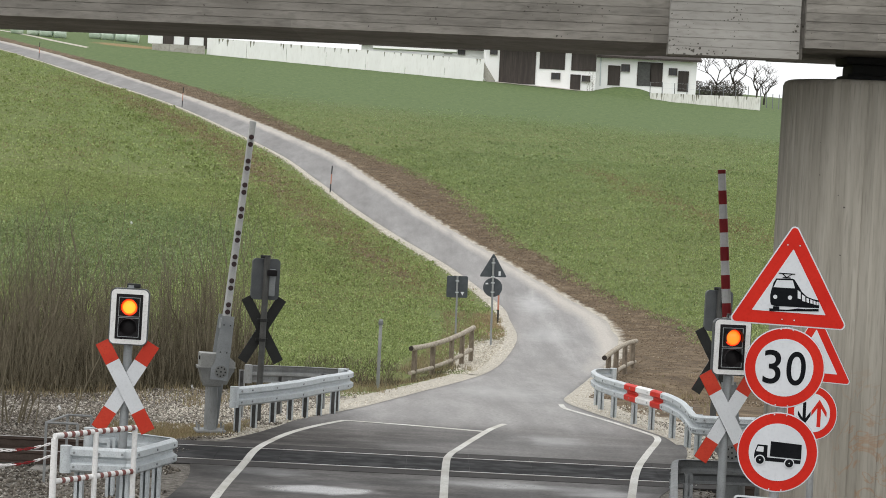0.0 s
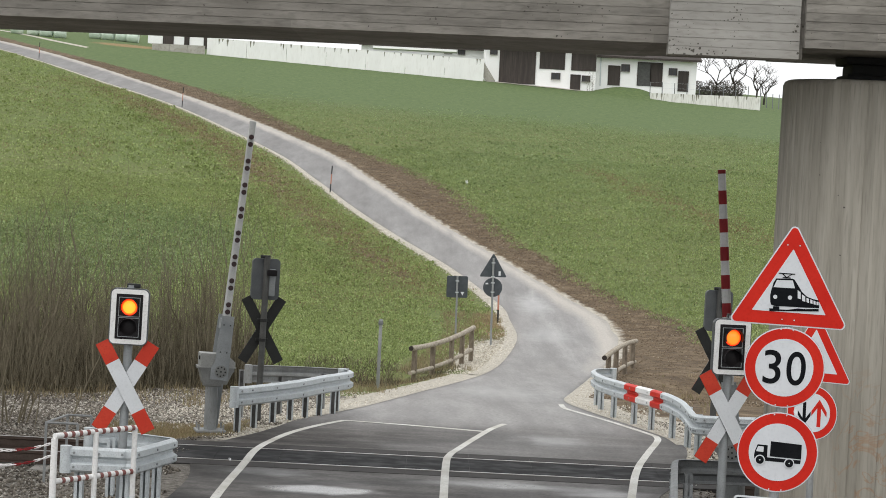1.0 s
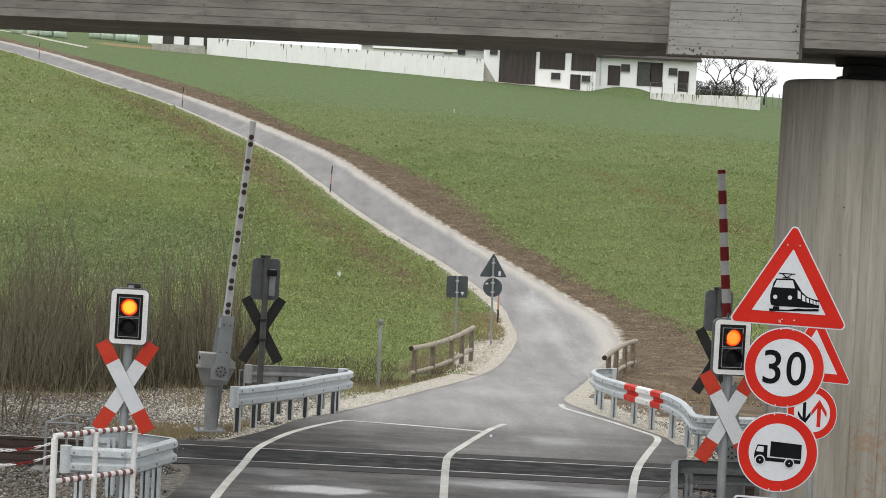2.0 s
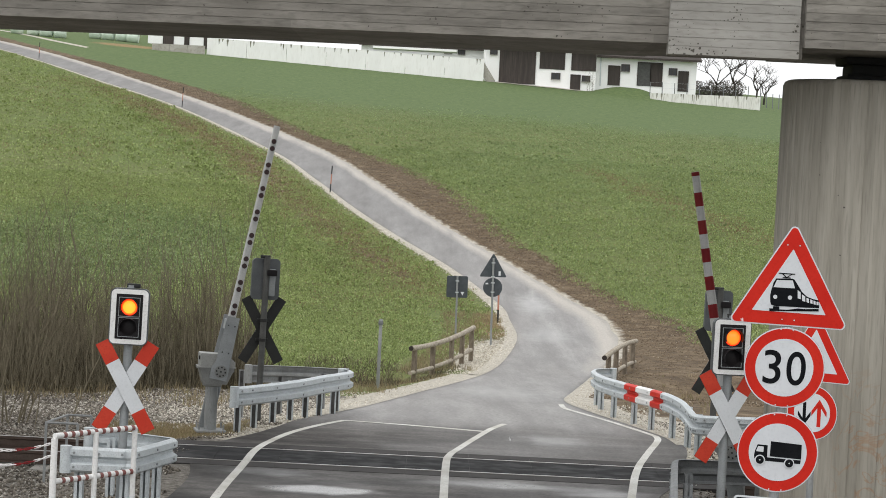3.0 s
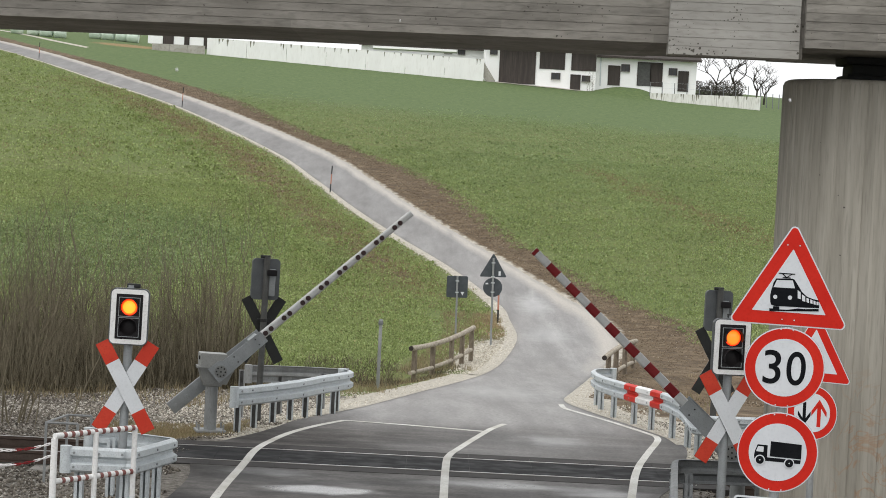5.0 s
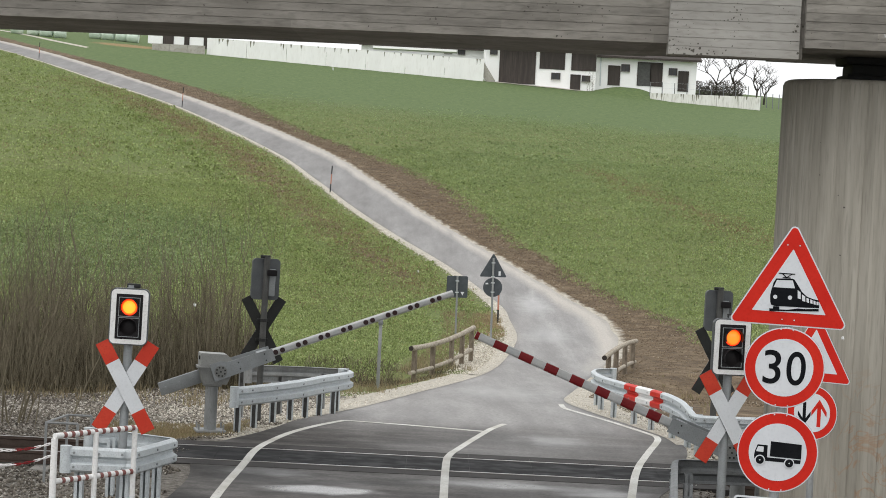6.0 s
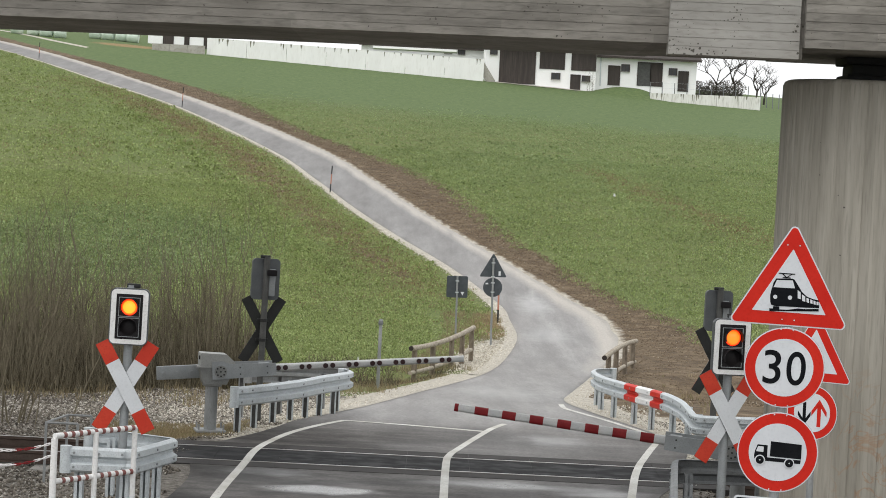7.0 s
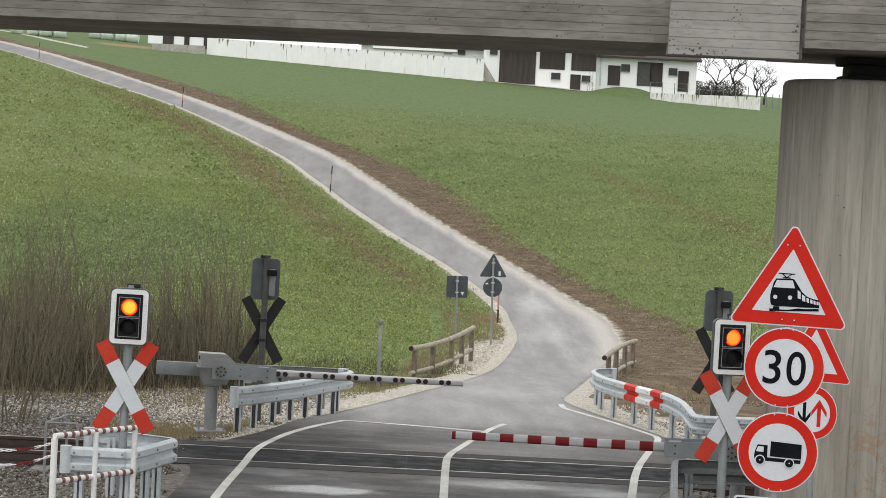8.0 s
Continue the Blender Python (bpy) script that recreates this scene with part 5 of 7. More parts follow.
def guardrail(path, posts, label, side=1, n=6, top=0.75, bands=(), lip=0.030, zinc="galv"):
    g = thing("guardrail", pose(path[0][0], path[0][1], float(ground_z(*path[0]))), label, "guardrail", "guardrails of the crossing")
    inv = g.matrix_world.inverted()
    pts = spline(path, n)
    line = [inv @ Vector((p.x, p.y, float(land(p.x, p.y)) + top - 0.155)) for p in pts]
    prof = [(a * side, b) for a, b in W_BEAM]
    beam = P("beam", g, zinc, lambda bm: bm_sweep(bm, line, prof, True), "galvanised corrugated beam", False)
    for x, y in posts:
        z1 = float(land(x, y)) + top - 0.10
        z0 = float(ground_z(x, y)) - 0.25

        def post(bm, x=x, y=y, z0=z0, z1=z1):
            bm_prism(bm, [(-0.05, 0.07), (0.05, 0.07), (0.05, -0.07), (lip, -0.07), (lip, -0.064), (0.045, -0.064), (0.045, 0.065), (-0.045, 0.065), (-0.045, -0.064), (-lip, -0.064), (-lip, -0.07), (-0.05, -0.07)], 0, 1)
            for v in bm.verts:
                a, t, b = v.co
                v.co = inv @ Vector((x + a, y + b, z0 + (z1 - z0) * t))
        p = P("post", g, zinc, post, "channel-section steel post", False)
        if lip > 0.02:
            # added dark filler boxes paint the channel's inner shade
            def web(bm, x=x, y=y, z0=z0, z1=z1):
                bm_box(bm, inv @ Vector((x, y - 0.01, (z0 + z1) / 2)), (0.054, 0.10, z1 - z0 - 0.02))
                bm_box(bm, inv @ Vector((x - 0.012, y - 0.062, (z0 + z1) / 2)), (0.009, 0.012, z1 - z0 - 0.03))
            P("web", p, "web_shade", web, "dark insert painting the shade inside the post", False)
    # flat end pieces
    for e, f in ((line[0], line[1]), (line[-1], line[-2])):
        d = (f - e).normalized()
        s = d.cross(Vector((0, 0, 1))).normalized()
        P("end_piece", g, zinc, lambda bm, e=e, s=s: bm_cyl(bm, e + s * 0.04 + Vector((0, 0, -0.16)), e + s * 0.04 + Vector((0, 0, 0.16)), 0.07, seg=12), "rounded end piece")
    # bolts along the beam
    for k in range(3, len(line) - 2, max(3, n // 2)):
        p, q = line[k], line[k + 1]
        d = (q - p).normalized()
        s = d.cross(Vector((0, 0, 1))).normalized() * side
        for h in (-0.085, 0.085):
            P("bolt", g, "grey_paint", lambda bm, p=p, s=s, h=h: bm_cyl(bm, p + s * 0.078 + Vector((0, 0, h)), p + s * 0.092 + Vector((0, 0, h)), 0.016, seg=6))
    for a, b, m in bands:
        seg = [l for l in line]
        i0, i1 = int(a * (len(seg) - 1)), int(b * (len(seg) - 1))
        pr = [(x * 1.0 + (0.006 * side if i < 10 else -0.003 * side), z * 1.02) for i, (x, z) in enumerate(prof)]
        P("marker_band", beam, m, lambda bm, i0=i0, i1=i1: bm_sweep(bm, seg[i0:i1 + 1], pr, True), "red marker band" if m == "red" else "white marker band")
    return g, line


guardrail([(-3.10, 35.25), (-2.89, 35.6), (-2.2, 37.1), (-1.72, 38.9), (-1.52, 40.0), (-1.62, 40.5)], [(-3.05, 35.75), (-2.86, 36.55), (-2.62, 37.35), (-2.38, 37.95), (-2.16, 38.45), (-1.96, 39.1), (-1.76, 39.75), (-1.72, 40.3)],
          "galvanised guardrail curving along the gravel verge", 1)
# the shadowed back of this rail is painted with the darker zinc
guardrail([(-1.62, 40.55), (-2.17, 40.7), (-2.7, 40.6), (-3.3, 40.3)], [(-2.0, 40.75), (-2.75, 40.7), (-3.4, 40.4)], "galvanised guardrail behind the crossing signal, its back painted in shade", 1, zinc="pillar_zinc")
guardrail([(3.62, 47.0), (3.30, 46.6), (3.10, 45.2), (3.09, 43.0), (3.36, 40.8), (3.75, 38.6), (3.95, 36.9), (3.94, 35.3), (3.93, 34.75), (3.97, 34.55), (4.10, 34.50), (4.8, 34.6), (6.5, 34.7), (9.0, 34.9)],
          [(3.22, 46.2), (3.20, 44.6), (3.28, 42.4), (3.52, 40.8), (3.72, 39.6), (3.92, 38.0), (4.05, 36.8), (4.08, 35.6), (4.9, 34.9), (6.4, 34.9)], "galvanised guardrail with a red and white marker panel", 1, 12, lip=0.012,
          bands=((0.315, 0.346, "red"), (0.346, 0.376, "pipe_white"), (0.376, 0.402, "red")))
guardrail([(-4.30, 27.12), (-4.2, 27.12), (-3.62, 27.12), (-3.53, 27.17), (-3.24, 28.25), (-3.23, 28.36), (-3.30, 28.44), (-3.9, 28.8), (-4.3, 29.0)],
          [(-4.15, 27.2), (-3.62, 27.25), (-3.45, 27.8), (-3.36, 28.2), (-4.0, 28.75)], "galvanised guardrail boxed around the signal post", 1, lip=0.012)
# darker zinc than the other rails: the bridge's shade is in its colour
guardrail([(2.46, 22.8), (2.68, 25.0), (2.88, 27.0), (3.04, 28.55), (3.09, 28.78), (3.22, 28.86), (3.9, 28.9), (5.5, 28.95)], [(2.68, 23.9), (2.80, 25.0), (2.92, 26.1), (3.03, 27.2), (3.14, 28.2), (4.1, 28.8)],
          "guardrail beside the barrier gate, bridge shade painted in as dull grey", -1, lip=0.012, zinc="post_grey")


# ---- railings and posts ----
def timber_railing(p0, p1, posts, label, bow):
    p0, p1 = Vector(p0), Vector(p1)
    g = thing("timber_railing", pose(p0.x, p0.y, float(land(p0.x, p0.y))), label, "railing", "timber railings by the stream")
    base = Vector(g.matrix_world.translation)

    def at(t, dz=0.0):
        q = p0.lerp(p1, t)
        q.z += dz + bow * 4 * t * (1 - t)
        return q - base

    def rail(bm, dz, r):
        bm_sweep(bm, [at(i / 10, dz) for i in range(11)], circle(r, 12), True)
    P("top_rail", g, "wood", lambda bm: rail(bm, 0, 0.068), "weathered round top rail")
    P("lower_rail", g, "wood", lambda bm: rail(bm, -0.62, 0.055), "weathered round lower rail")
    for t in posts:
        q = at(t)
        P("post", g, "wood_dark", lambda bm, q=q: bm_cyl(bm, q + Vector((0.02, 0.06, -1.55)), q + Vector((0, 0.06, -0.03)), 0.07, seg=12), "weathered round post")
    for t in (0, 1):
        q = at(t)
        d = (p1 - p0).normalized() * (0.012 if t else -0.012)
        P("end_grain", g, "bark", lambda bm, q=q, d=d: bm_cyl(bm, q, q + d, 0.062, seg=12), "dark end grain")


timber_railing((-0.67, 58.00, -0.30), (1.01, 67.50, -0.33), (0.05, 0.32, 0.62, 0.80, 0.97), "weathered round-timber railing beside the stream", -0.10)
timber_railing((4.19, 58.00, -0.29), (5.90, 69.00, -0.59), (0.12, 0.34, 0.62, 0.90), "weathered round-timber railing at the soil bank", 0.08)


def marker_post():
    g = thing("steel_post", pose(-1.25, 49.5, -0.54), "slim galvanised steel post at the verge", "post")
    P("tube", g, "pillar_zinc", lambda bm: bm_box(bm, (0, 0, 0.6), (0.072, 0.06, 1.8), bevel=0.012), "galvanised post")
    P("cap", g, "post_grey", lambda bm: bm_box(bm, (0.0, -0.02, 1.42), (0.10, 0.09, 0.10), bevel=0.015), "small steel cap bracket")


marker_post()


def site_gate():
    g = thing("pipe_barrier", pose(-4.12, 25.12, 0), "white tube barrier with red bands beside the lane", "barrier")
    pts = [Vector((0, 0, 0)), Vector((0.37, 0.55, 0)), Vector((0.72, 1.16, 0))]
    r = 0.032
    for k, p in enumerate(pts):
        P("post", g, "pipe_white", lambda bm, p=p, k=k: bm_cyl(bm, p + Vector((0, 0, -0.1)), p + Vector((0, 0, 1.07 if k == 0 else 1.1)), r * (1.15 if k == 0 else 0.95), seg=14), "white tube post")
    for z, drop in ((1.1, 0.0), (0.6, 0.0)):
        a, b = pts[0] + Vector((0, 0, z)), pts[2] + Vector((0, 0, z))
        bar = P("bar", g, "pipe_white", lambda bm, a=a, b=b: bm_cyl(bm, a, b, r, seg=14), "white tube bar with red bands")
        for k in range(10):
            t = 0.09 + k * 0.094
            P("red_band", bar, "faded_band", lambda bm, a=a, b=b, t=t: bm_cyl(bm, a.lerp(b, t), a.lerp(b, t + 0.04), r * 1.03, seg=14), "red band")


site_gate()


def chain(a, b, sag, label):
    a, b = Vector(a), Vector(b)
    g = thing("plastic_chain", Matrix.Translation(a), label, "chain", "chains at the tube barrier")
    n = 22
    pts = [(a.lerp(b, i / n) - a) + Vector((0, 0, -sag * 4 * (i / n) * (1 - i / n))) for i in range(n + 1)]
    for i in range(n):
        red = (i // 4) % 2 == 1
        d = (pts[i + 1] - pts[i]).normalized()

        def link(bm, i=i, d=d):
            o = Vector((0, 0, 0.009)) if i % 2 else Vector((0, 0.009, 0))
            for s in (-1, 1):
                bm_cyl(bm, pts[i] - d * 0.008 + o * s, pts[i + 1] + d * 0.008 + o * s, 0.0065, seg=6)
            for q in (pts[i] - d * 0.006, pts[i + 1] + d * 0.006):
                bm_cyl(bm, q - o * 1.3, q + o * 1.3, 0.0065, seg=6)
        P("link", g, "boom_red" if red else "tape", link, "red link" if red else "white link")


chain((-4.12, 25.12, 1.03), (-5.35, 25.6, 0.93), 0.10, "red and white plastic chain")
chain((-4.12, 25.12, 0.90), (-5.35, 25.6, 0.80), 0.13, "red and white plastic chain")


def handrail():
    g = thing("handrail", pose(-5.14, 30.6, -0.37), "grey angle-steel handrail beside the track", "handrail")
    c = [Vector((0, 0, 0)), Vector((0.42, 0.0, 0)), Vector((0.45, 1.0, 0)), Vector((0.12, 1.0, 0))]
    for p in c:
        P("post", g, "pillar_zinc", lambda bm, p=p: bm_box(bm, p + Vector((0, 0, 0.42)), (0.032, 0.032, 1.1)), "steel post", False)
    for p, q in ((c[0], c[1]), (c[0], c[3]), (c[3], c[2])):
        P("rail", g, "pillar_zinc", lambda bm, p=p, q=q: bm_cyl(bm, p + Vector((0, 0, 0.97)), q + Vector((0, 0, 0.97)), 0.016, seg=8), "steel rail")


handrail()


# ---- the farm on the hill ----
def opening(parent, name, a, b, material, label):
    """A leaf with a frame, set in a facade, from its upper left to its lower right corner."""
    x0, x1, z0, z1, y = a[0], b[0], b[2], a[2], a[1]
    w, h, cx, cz = x1 - x0, z1 - z0, (x0 + x1) / 2, (z0 + z1) / 2
    o = P(name, parent, material, lambda bm: bm_box(bm, (cx, y - 0.02, cz), (w, 0.06, h)), label, False)

    def fr(bm):
        for c, s in (((cx, y - 0.045, z1 + 0.03), (w + 0.16, 0.1, 0.08)), ((x0 - 0.04, y - 0.045, cz), (0.08, 0.1, h)), ((x1 + 0.04, y - 0.045, cz), (0.08, 0.1, h))):
            bm_box(bm, c, s)
    P("frame", o, "barn_wood", fr, "dark frame", False)
    if name == "window":
        P("glazing_bar", o, "barn_wood", lambda bm: bm_box(bm, (cx, y - 0.055, cz), (0.05, 0.02, h)), "", False)
        P("sill", o, "concrete_light", lambda bm: bm_box(bm, (cx, y - 0.08, z0 - 0.05), (w + 0.2, 0.16, 0.07)), "", False)
    elif w > 1.6:
        for k in range(int(w / 0.32)):
            xx = x0 + 0.16 + k * 0.32
            P("board", o, "barn_wood", lambda bm, xx=xx: bm_box(bm, (xx, y - 0.06, cz), (0.30, 0.025, h - 0.04)), "", False)
    return o


def house(name, x0, x1, y0, depth, zb, zt, label, ridge=2.6, over=0.8):
    h = thing(name, pose(0, 0, 0), label, "farm building", "buildings of the farm")
    P("wall", h, "farm_white", lambda bm: bm_box(bm, ((x0 + x1) / 2, y0 + depth / 2, (zb - 1.5 + zt) / 2), (x1 - x0, depth, zt - zb + 1.5)), "whitewashed wall", False)

    def roof(bm):
        v = []
        for x in (x0 - over * 0.5, x1 + over * 0.5):
            for yy, zz in ((y0 - over, zt - 0.25), (y0 + depth / 2, zt + ridge), (y0 + depth + over, zt - 0.25), (y0 + depth + over, zt - 0.05), (y0 + depth / 2, zt + ridge + 0.25), (y0 - over, zt - 0.03)):
                v.append(bm.verts.new((x, yy, zz)))
        a, b = v[:6], v[6:]
        for i in range(6):
            bm.faces.new((a[i], a[(i + 1) % 6], b[(i + 1) % 6], b[i]))
        for e in (a, b):
            bm.faces.new((e[0], e[1], e[4], e[5]))
            bm.faces.new((e[1], e[2], e[3], e[4]))
        bmesh.ops.recalc_face_normals(bm, faces=bm.faces)
    P("roof", h, "barn_wood", roof, "dark tiled roof", False)
    return h


def far_house(name, a, b, depth, label, **kw):
    return house(name, a[0], b[0], a[1], depth, b[2], a[2], label, **kw)


barn = far_house("barn", (3.32, 238.00, 17.74), (14.76, 238.00, 13.22), 12, "whitewashed barn with dark brown timber doors and shutters")
opening(barn, "barn_door", (4.90, 238.00, 17.36), (8.47, 238.00, 13.48), "barn_wood", "tall dark brown board door")
opening(barn, "shutter", (9.02, 238.00, 17.45), (11.46, 238.00, 15.14), "barn_wood", "dark brown timber shutter")
opening(barn, "shutter", (12.27, 238.00, 17.50), (14.66, 238.00, 15.13), "barn_wood", "dark brown timber shutter")
opening(barn, "window", (10.26, 238.00, 14.73), (11.05, 238.00, 14.14), "glass_dark", "small dark window")
opening(barn, "window", (13.41, 238.00, 14.60), (14.13, 238.00, 14.06), "glass_dark", "small dark window")
opening(barn, "door", (12.24, 238.00, 14.66), (13.14, 238.00, 13.14), "barn_wood", "narrow dark door")
opening(barn, "window", (3.88, 238.00, 17.02), (4.49, 238.00, 16.35), "glass_dark", "small dark window")
stable = far_house("stable", (14.63, 239.00, 16.86), (25.18, 239.00, 13.55), 10, "whitewashed stable with dark doors", ridge=2.2)
opening(stable, "door", (16.14, 239.00, 15.83), (17.24, 239.00, 13.85), "barn_wood", "dark brown door")
opening(stable, "window", (17.47, 239.00, 16.01), (18.21, 239.00, 15.35), "glass_dark", "small dark window")
opening(stable, "barn_door", (19.15, 239.00, 16.33), (20.40, 239.00, 13.95), "dark_post", "weathered grey leaf of the wide door")
opening(stable, "barn_door", (20.50, 239.00, 16.33), (21.60, 239.00, 13.95), "barn_wood", "dark brown leaf of the wide door")
opening(stable, "window", (22.38, 239.00, 15.85), (23.11, 239.00, 15.19), "glass_dark", "small dark window")
opening(stable, "door", (23.38, 239.00, 15.61), (24.31, 239.00, 13.57), "barn_wood", "dark brown door")
P("downpipe", stable, "galv", lambda bm: bm_cyl(bm, (15.24, 238.80, 17.23), (15.30, 238.80, 13.74), 0.06, seg=8), "grey downpipe")
shed = far_house("shed", (-9.96, 252.00, 17.61), (3.72, 252.00, 16.83), 8, "low whitewashed shed with a dark eave", ridge=1.4, over=0.5)
for k, (a, b) in enumerate((((-0.86, 252.00, 17.58), (-0.15, 252.00, 16.94)), ((0.61, 252.00, 17.53), (1.26, 252.00, 16.89)))):
    opening(shed, "window", a, b, "glass_dark", "small dark window")
P("canopy", shed, "farm_white", lambda bm: bm_box(bm, Vector((-4.05, 249.00, 17.02)), (9.0, 3.0, 0.25)), "pale flat canopy", False)


def panel_wall(a, b, ha, hb, n, material, label, name="retaining_wall", thick=0.3, streaks=0):
    rnd = random.Random(17)
    a, b = Vector(a), Vector(b)
    g = thing(name, Matrix.Translation(a), label, "wall", kind="structure")
    for k in range(n):
        t0, t1 = k / n, (k + 1) / n
        p, q = a.lerp(b, t0) - a, a.lerp(b, t1) - a
        p += (q - p).normalized() * 0.03
        h0, h1 = ha + (hb - ha) * t0, ha + (hb - ha) * t1

        def pan(bm, p=p, q=q, h0=h0, h1=h1):
            v = [bm.verts.new((c.x, c.y + dy, c.z + z)) for dy in (0, thick) for c, z in ((p, -1.2), (q, -1.2), (q, h1), (p, h0))]
            for f in ((0, 1, 2, 3), (7, 6, 5, 4), (0, 4, 5, 1), (1, 5, 6, 2), (2, 6, 7, 3), (3, 7, 4, 0)):
                bm.faces.new([v[i] for i in f])
            bmesh.ops.recalc_face_normals(bm, faces=bm.faces)
        slabp = P("panel", g, material, pan, "", False)
        for j in range(streaks):
            f = rnd.uniform(0.03, 0.97)
            c = p.lerp(q, f)
            top = h0 + (h1 - h0) * f
            w, ln = rnd.uniform(0.03, 0.10), rnd.uniform(0.15, 0.75)
            P("moss_streak", slabp, "moss", lambda bm, c=c, top=top, w=w, ln=ln: bm_prism(bm, [(c.x - w, c.z + top), (c.x - w * 0.3, c.z + top - ln), (c.x + w * 0.2, c.z + top - ln * 0.8), (c.x + w, c.z + top)], c.y - 0.006, c.y + 0.02), "", False)
    return g


open_shed = far_house("open_shed", (-32.9, 250.00, 19.2), (-25.2, 250.00, 16.1), 6, "low white shed with dark posts and open bays", ridge=1.6, over=0.5)
for a, b in ((-31.2, -30.2), (-28.9, -28.5), (-26.8, -26.4)):
    opening(open_shed, "bay", (a, 250.00, 18.9), (b, 250.00, 15.6), "barn_wood", "dark open bay")
panel_wall((-24.90, 234.50, 14.69), (3.22, 236.50, 13.57), 1.70, 2.15, 7, "wall_white_panel", "long white concrete retaining wall with dark stains", streaks=5)
panel_wall((-30.26, 233.00, 14.74), (-25.02, 234.00, 14.60), 0.75, 0.95, 3, "wall_grey", "low weathered grey wall")
panel_wall((20.00, 233.00, 12.29), (31.24, 234.00, 11.92), 0.75, 1.30, 5, "wall_stained", "pale weathered boundary wall with vertical stains", streaks=3)
panel_wall((2.95, 237.00, 15.48), (4.44, 237.00, 13.65), 0.4, 0.0, 1, "wall_grey", "grey ramp wall beside the barn door")


def fence_line(a, b, n, h, label):
    a, b = Vector(a), Vector(b)
    g = thing("fence", Matrix.Translation(a), label, "fence")
    for k in range(n + 1):
        p = a.lerp(b, k / n) - a
        P("post", g, "post_grey", lambda bm, p=p, k=k: bm_cyl(bm, p + Vector((0, 0, -0.6)), p + Vector((0.03 * math.sin(k * 5), 0, h + 0.15 * math.sin(k * 3.1))), 0.05, 0.04, 6), "thin wooden post")
    for z in (0.55, 0.95):
        P("wire", g, "galv", lambda bm, z=z: bm_cyl(bm, Vector((0, 0, h * z)), b - a + Vector((0, 0, h * z)), 0.005, seg=4), "wire")


fence_line((20.11, 234.60, 12.92), (31.40, 235.60, 13.06), 9, 1.3, "wire fence on thin wooden posts above the wall")
fence_line((32.06, 240.00, 13.00), (34.64, 236.00, 12.66), 5, 0.9, "wire fence on thin wooden posts at the field edge")


def bale(name="silage_bale"):
    g = thing(name, pose(0, 0, 0), "round silage bale wrapped in pale green film", "silage bale", "silage bales on the hill")

    def body(bm):
        n = 28
        prof = [(0.40, -0.62), (0.56, -0.60), (0.635, -0.50), (0.645, 0.0), (0.635, 0.50), (0.56, 0.60), (0.40, 0.62)]
        rings = [[bm.verts.new((x, r * math.cos(2 * math.pi * i / n) * (1 + 0.012 * math.sin(5 * i)), 0.62 + r * math.sin(2 * math.pi * i / n))) for i in range(n)] for r, x in prof]
        for a, b in zip(rings, rings[1:]):
            for i in range(n):
                bm.faces.new((a[i], a[(i + 1) % n], b[(i + 1) % n], b[i]))
        bm.faces.new(rings[0])
        bm.faces.new(rings[-1])
        bmesh.ops.recalc_face_normals(bm, faces=bm.faces)
    P("wrap", g, "bale", body, "pale green wrapping film")
    return g


b0 = bale()
bale_at = [(-44.77, 238.00, 15.89), (-43.14, 238.00, 15.86), (-41.75, 238.00, 15.81), (-40.35, 238.00, 15.77), (-38.0, 246.00, 15.9), (-36.6, 246.00, 15.9), (-35.2, 246.00, 15.9), (-33.9, 245.5, 15.9)]
for i, (x, y, z) in enumerate(bale_at):
    m = pose(x, y, float(land(x, y)) - 0.05, 0, 0, 8 * math.sin(i * 2.3))
    if i == 0:
        b0.matrix_world = m
    else:
        copy_thing(b0, m)


def farm_track():
    pts = spline([(-49.48, 244.00, 16.42)[:2], (-45.73, 240.00, 15.96)[:2], (-40.23, 232.00, 15.32)[:2], (-35.59, 226.00, 14.66)[:2]], 10)
    bm = bmesh.new()
    rows = [[bm.verts.new((p.x, p.y + d, float(land(p.x, p.y + d)) + 0.02)) for d in (-0.9, 0.9)] for p in pts]
    for a, b in zip(rows, rows[1:]):
        bm.faces.new((a[0], b[0], b[1], a[1]))
    bmesh.ops.recalc_face_normals(bm, faces=bm.faces)
    solo("farm_path", bm, "pale_grit", "pale gravel farm path across the meadow", "path", kind="structure")


farm_track()


def yard_strip():
    bm = bmesh.new()
    rows = []
    for i in range(13):
        x = 4.6 + 0.72 * i
        rows.append([bm.verts.new((x, y, float(rough_ground(x, y)) + 0.05)) for y in (236.3 + 0.2 * math.sin(i), 237.97)])
    for a, b in zip(rows, rows[1:]):
        bm.faces.new((a[0], b[0], b[1], a[1]))
    bmesh.ops.recalc_face_normals(bm, faces=bm.faces)
    solo("yard_strip", bm, "pale_grit", "pale gravel strip along the barn's foot", "path", kind="structure")


yard_strip()


# ---- plants and loose stones ----
def stuff(name, verts, faces, material, label, category):
    me = bpy.data.meshes.new(name)
    nv, nf = len(verts), len(faces)
    k = faces.shape[1]
    me.vertices.add(nv)
    me.vertices.foreach_set("co", verts.astype(np.float32).ravel())
    me.loops.add(nf * k)
    me.loops.foreach_set("vertex_index", faces.astype(np.int32).ravel())
    me.polygons.add(nf)
    me.polygons.foreach_set("loop_start", np.arange(0, nf * k, k, dtype=np.int32))
    me.polygons.foreach_set("loop_total", np.full(nf, k, np.int32))
    me.update(calc_edges=True)
    me.materials.append(M[material])
    return tagged(new(name, me), label, category, kind="stuff")


rng = np.random.default_rng(11)


def scatter(n, x0, x1, y0, y1):
    return rng.uniform(x0, x1, n), rng.uniform(y0, y1, n)


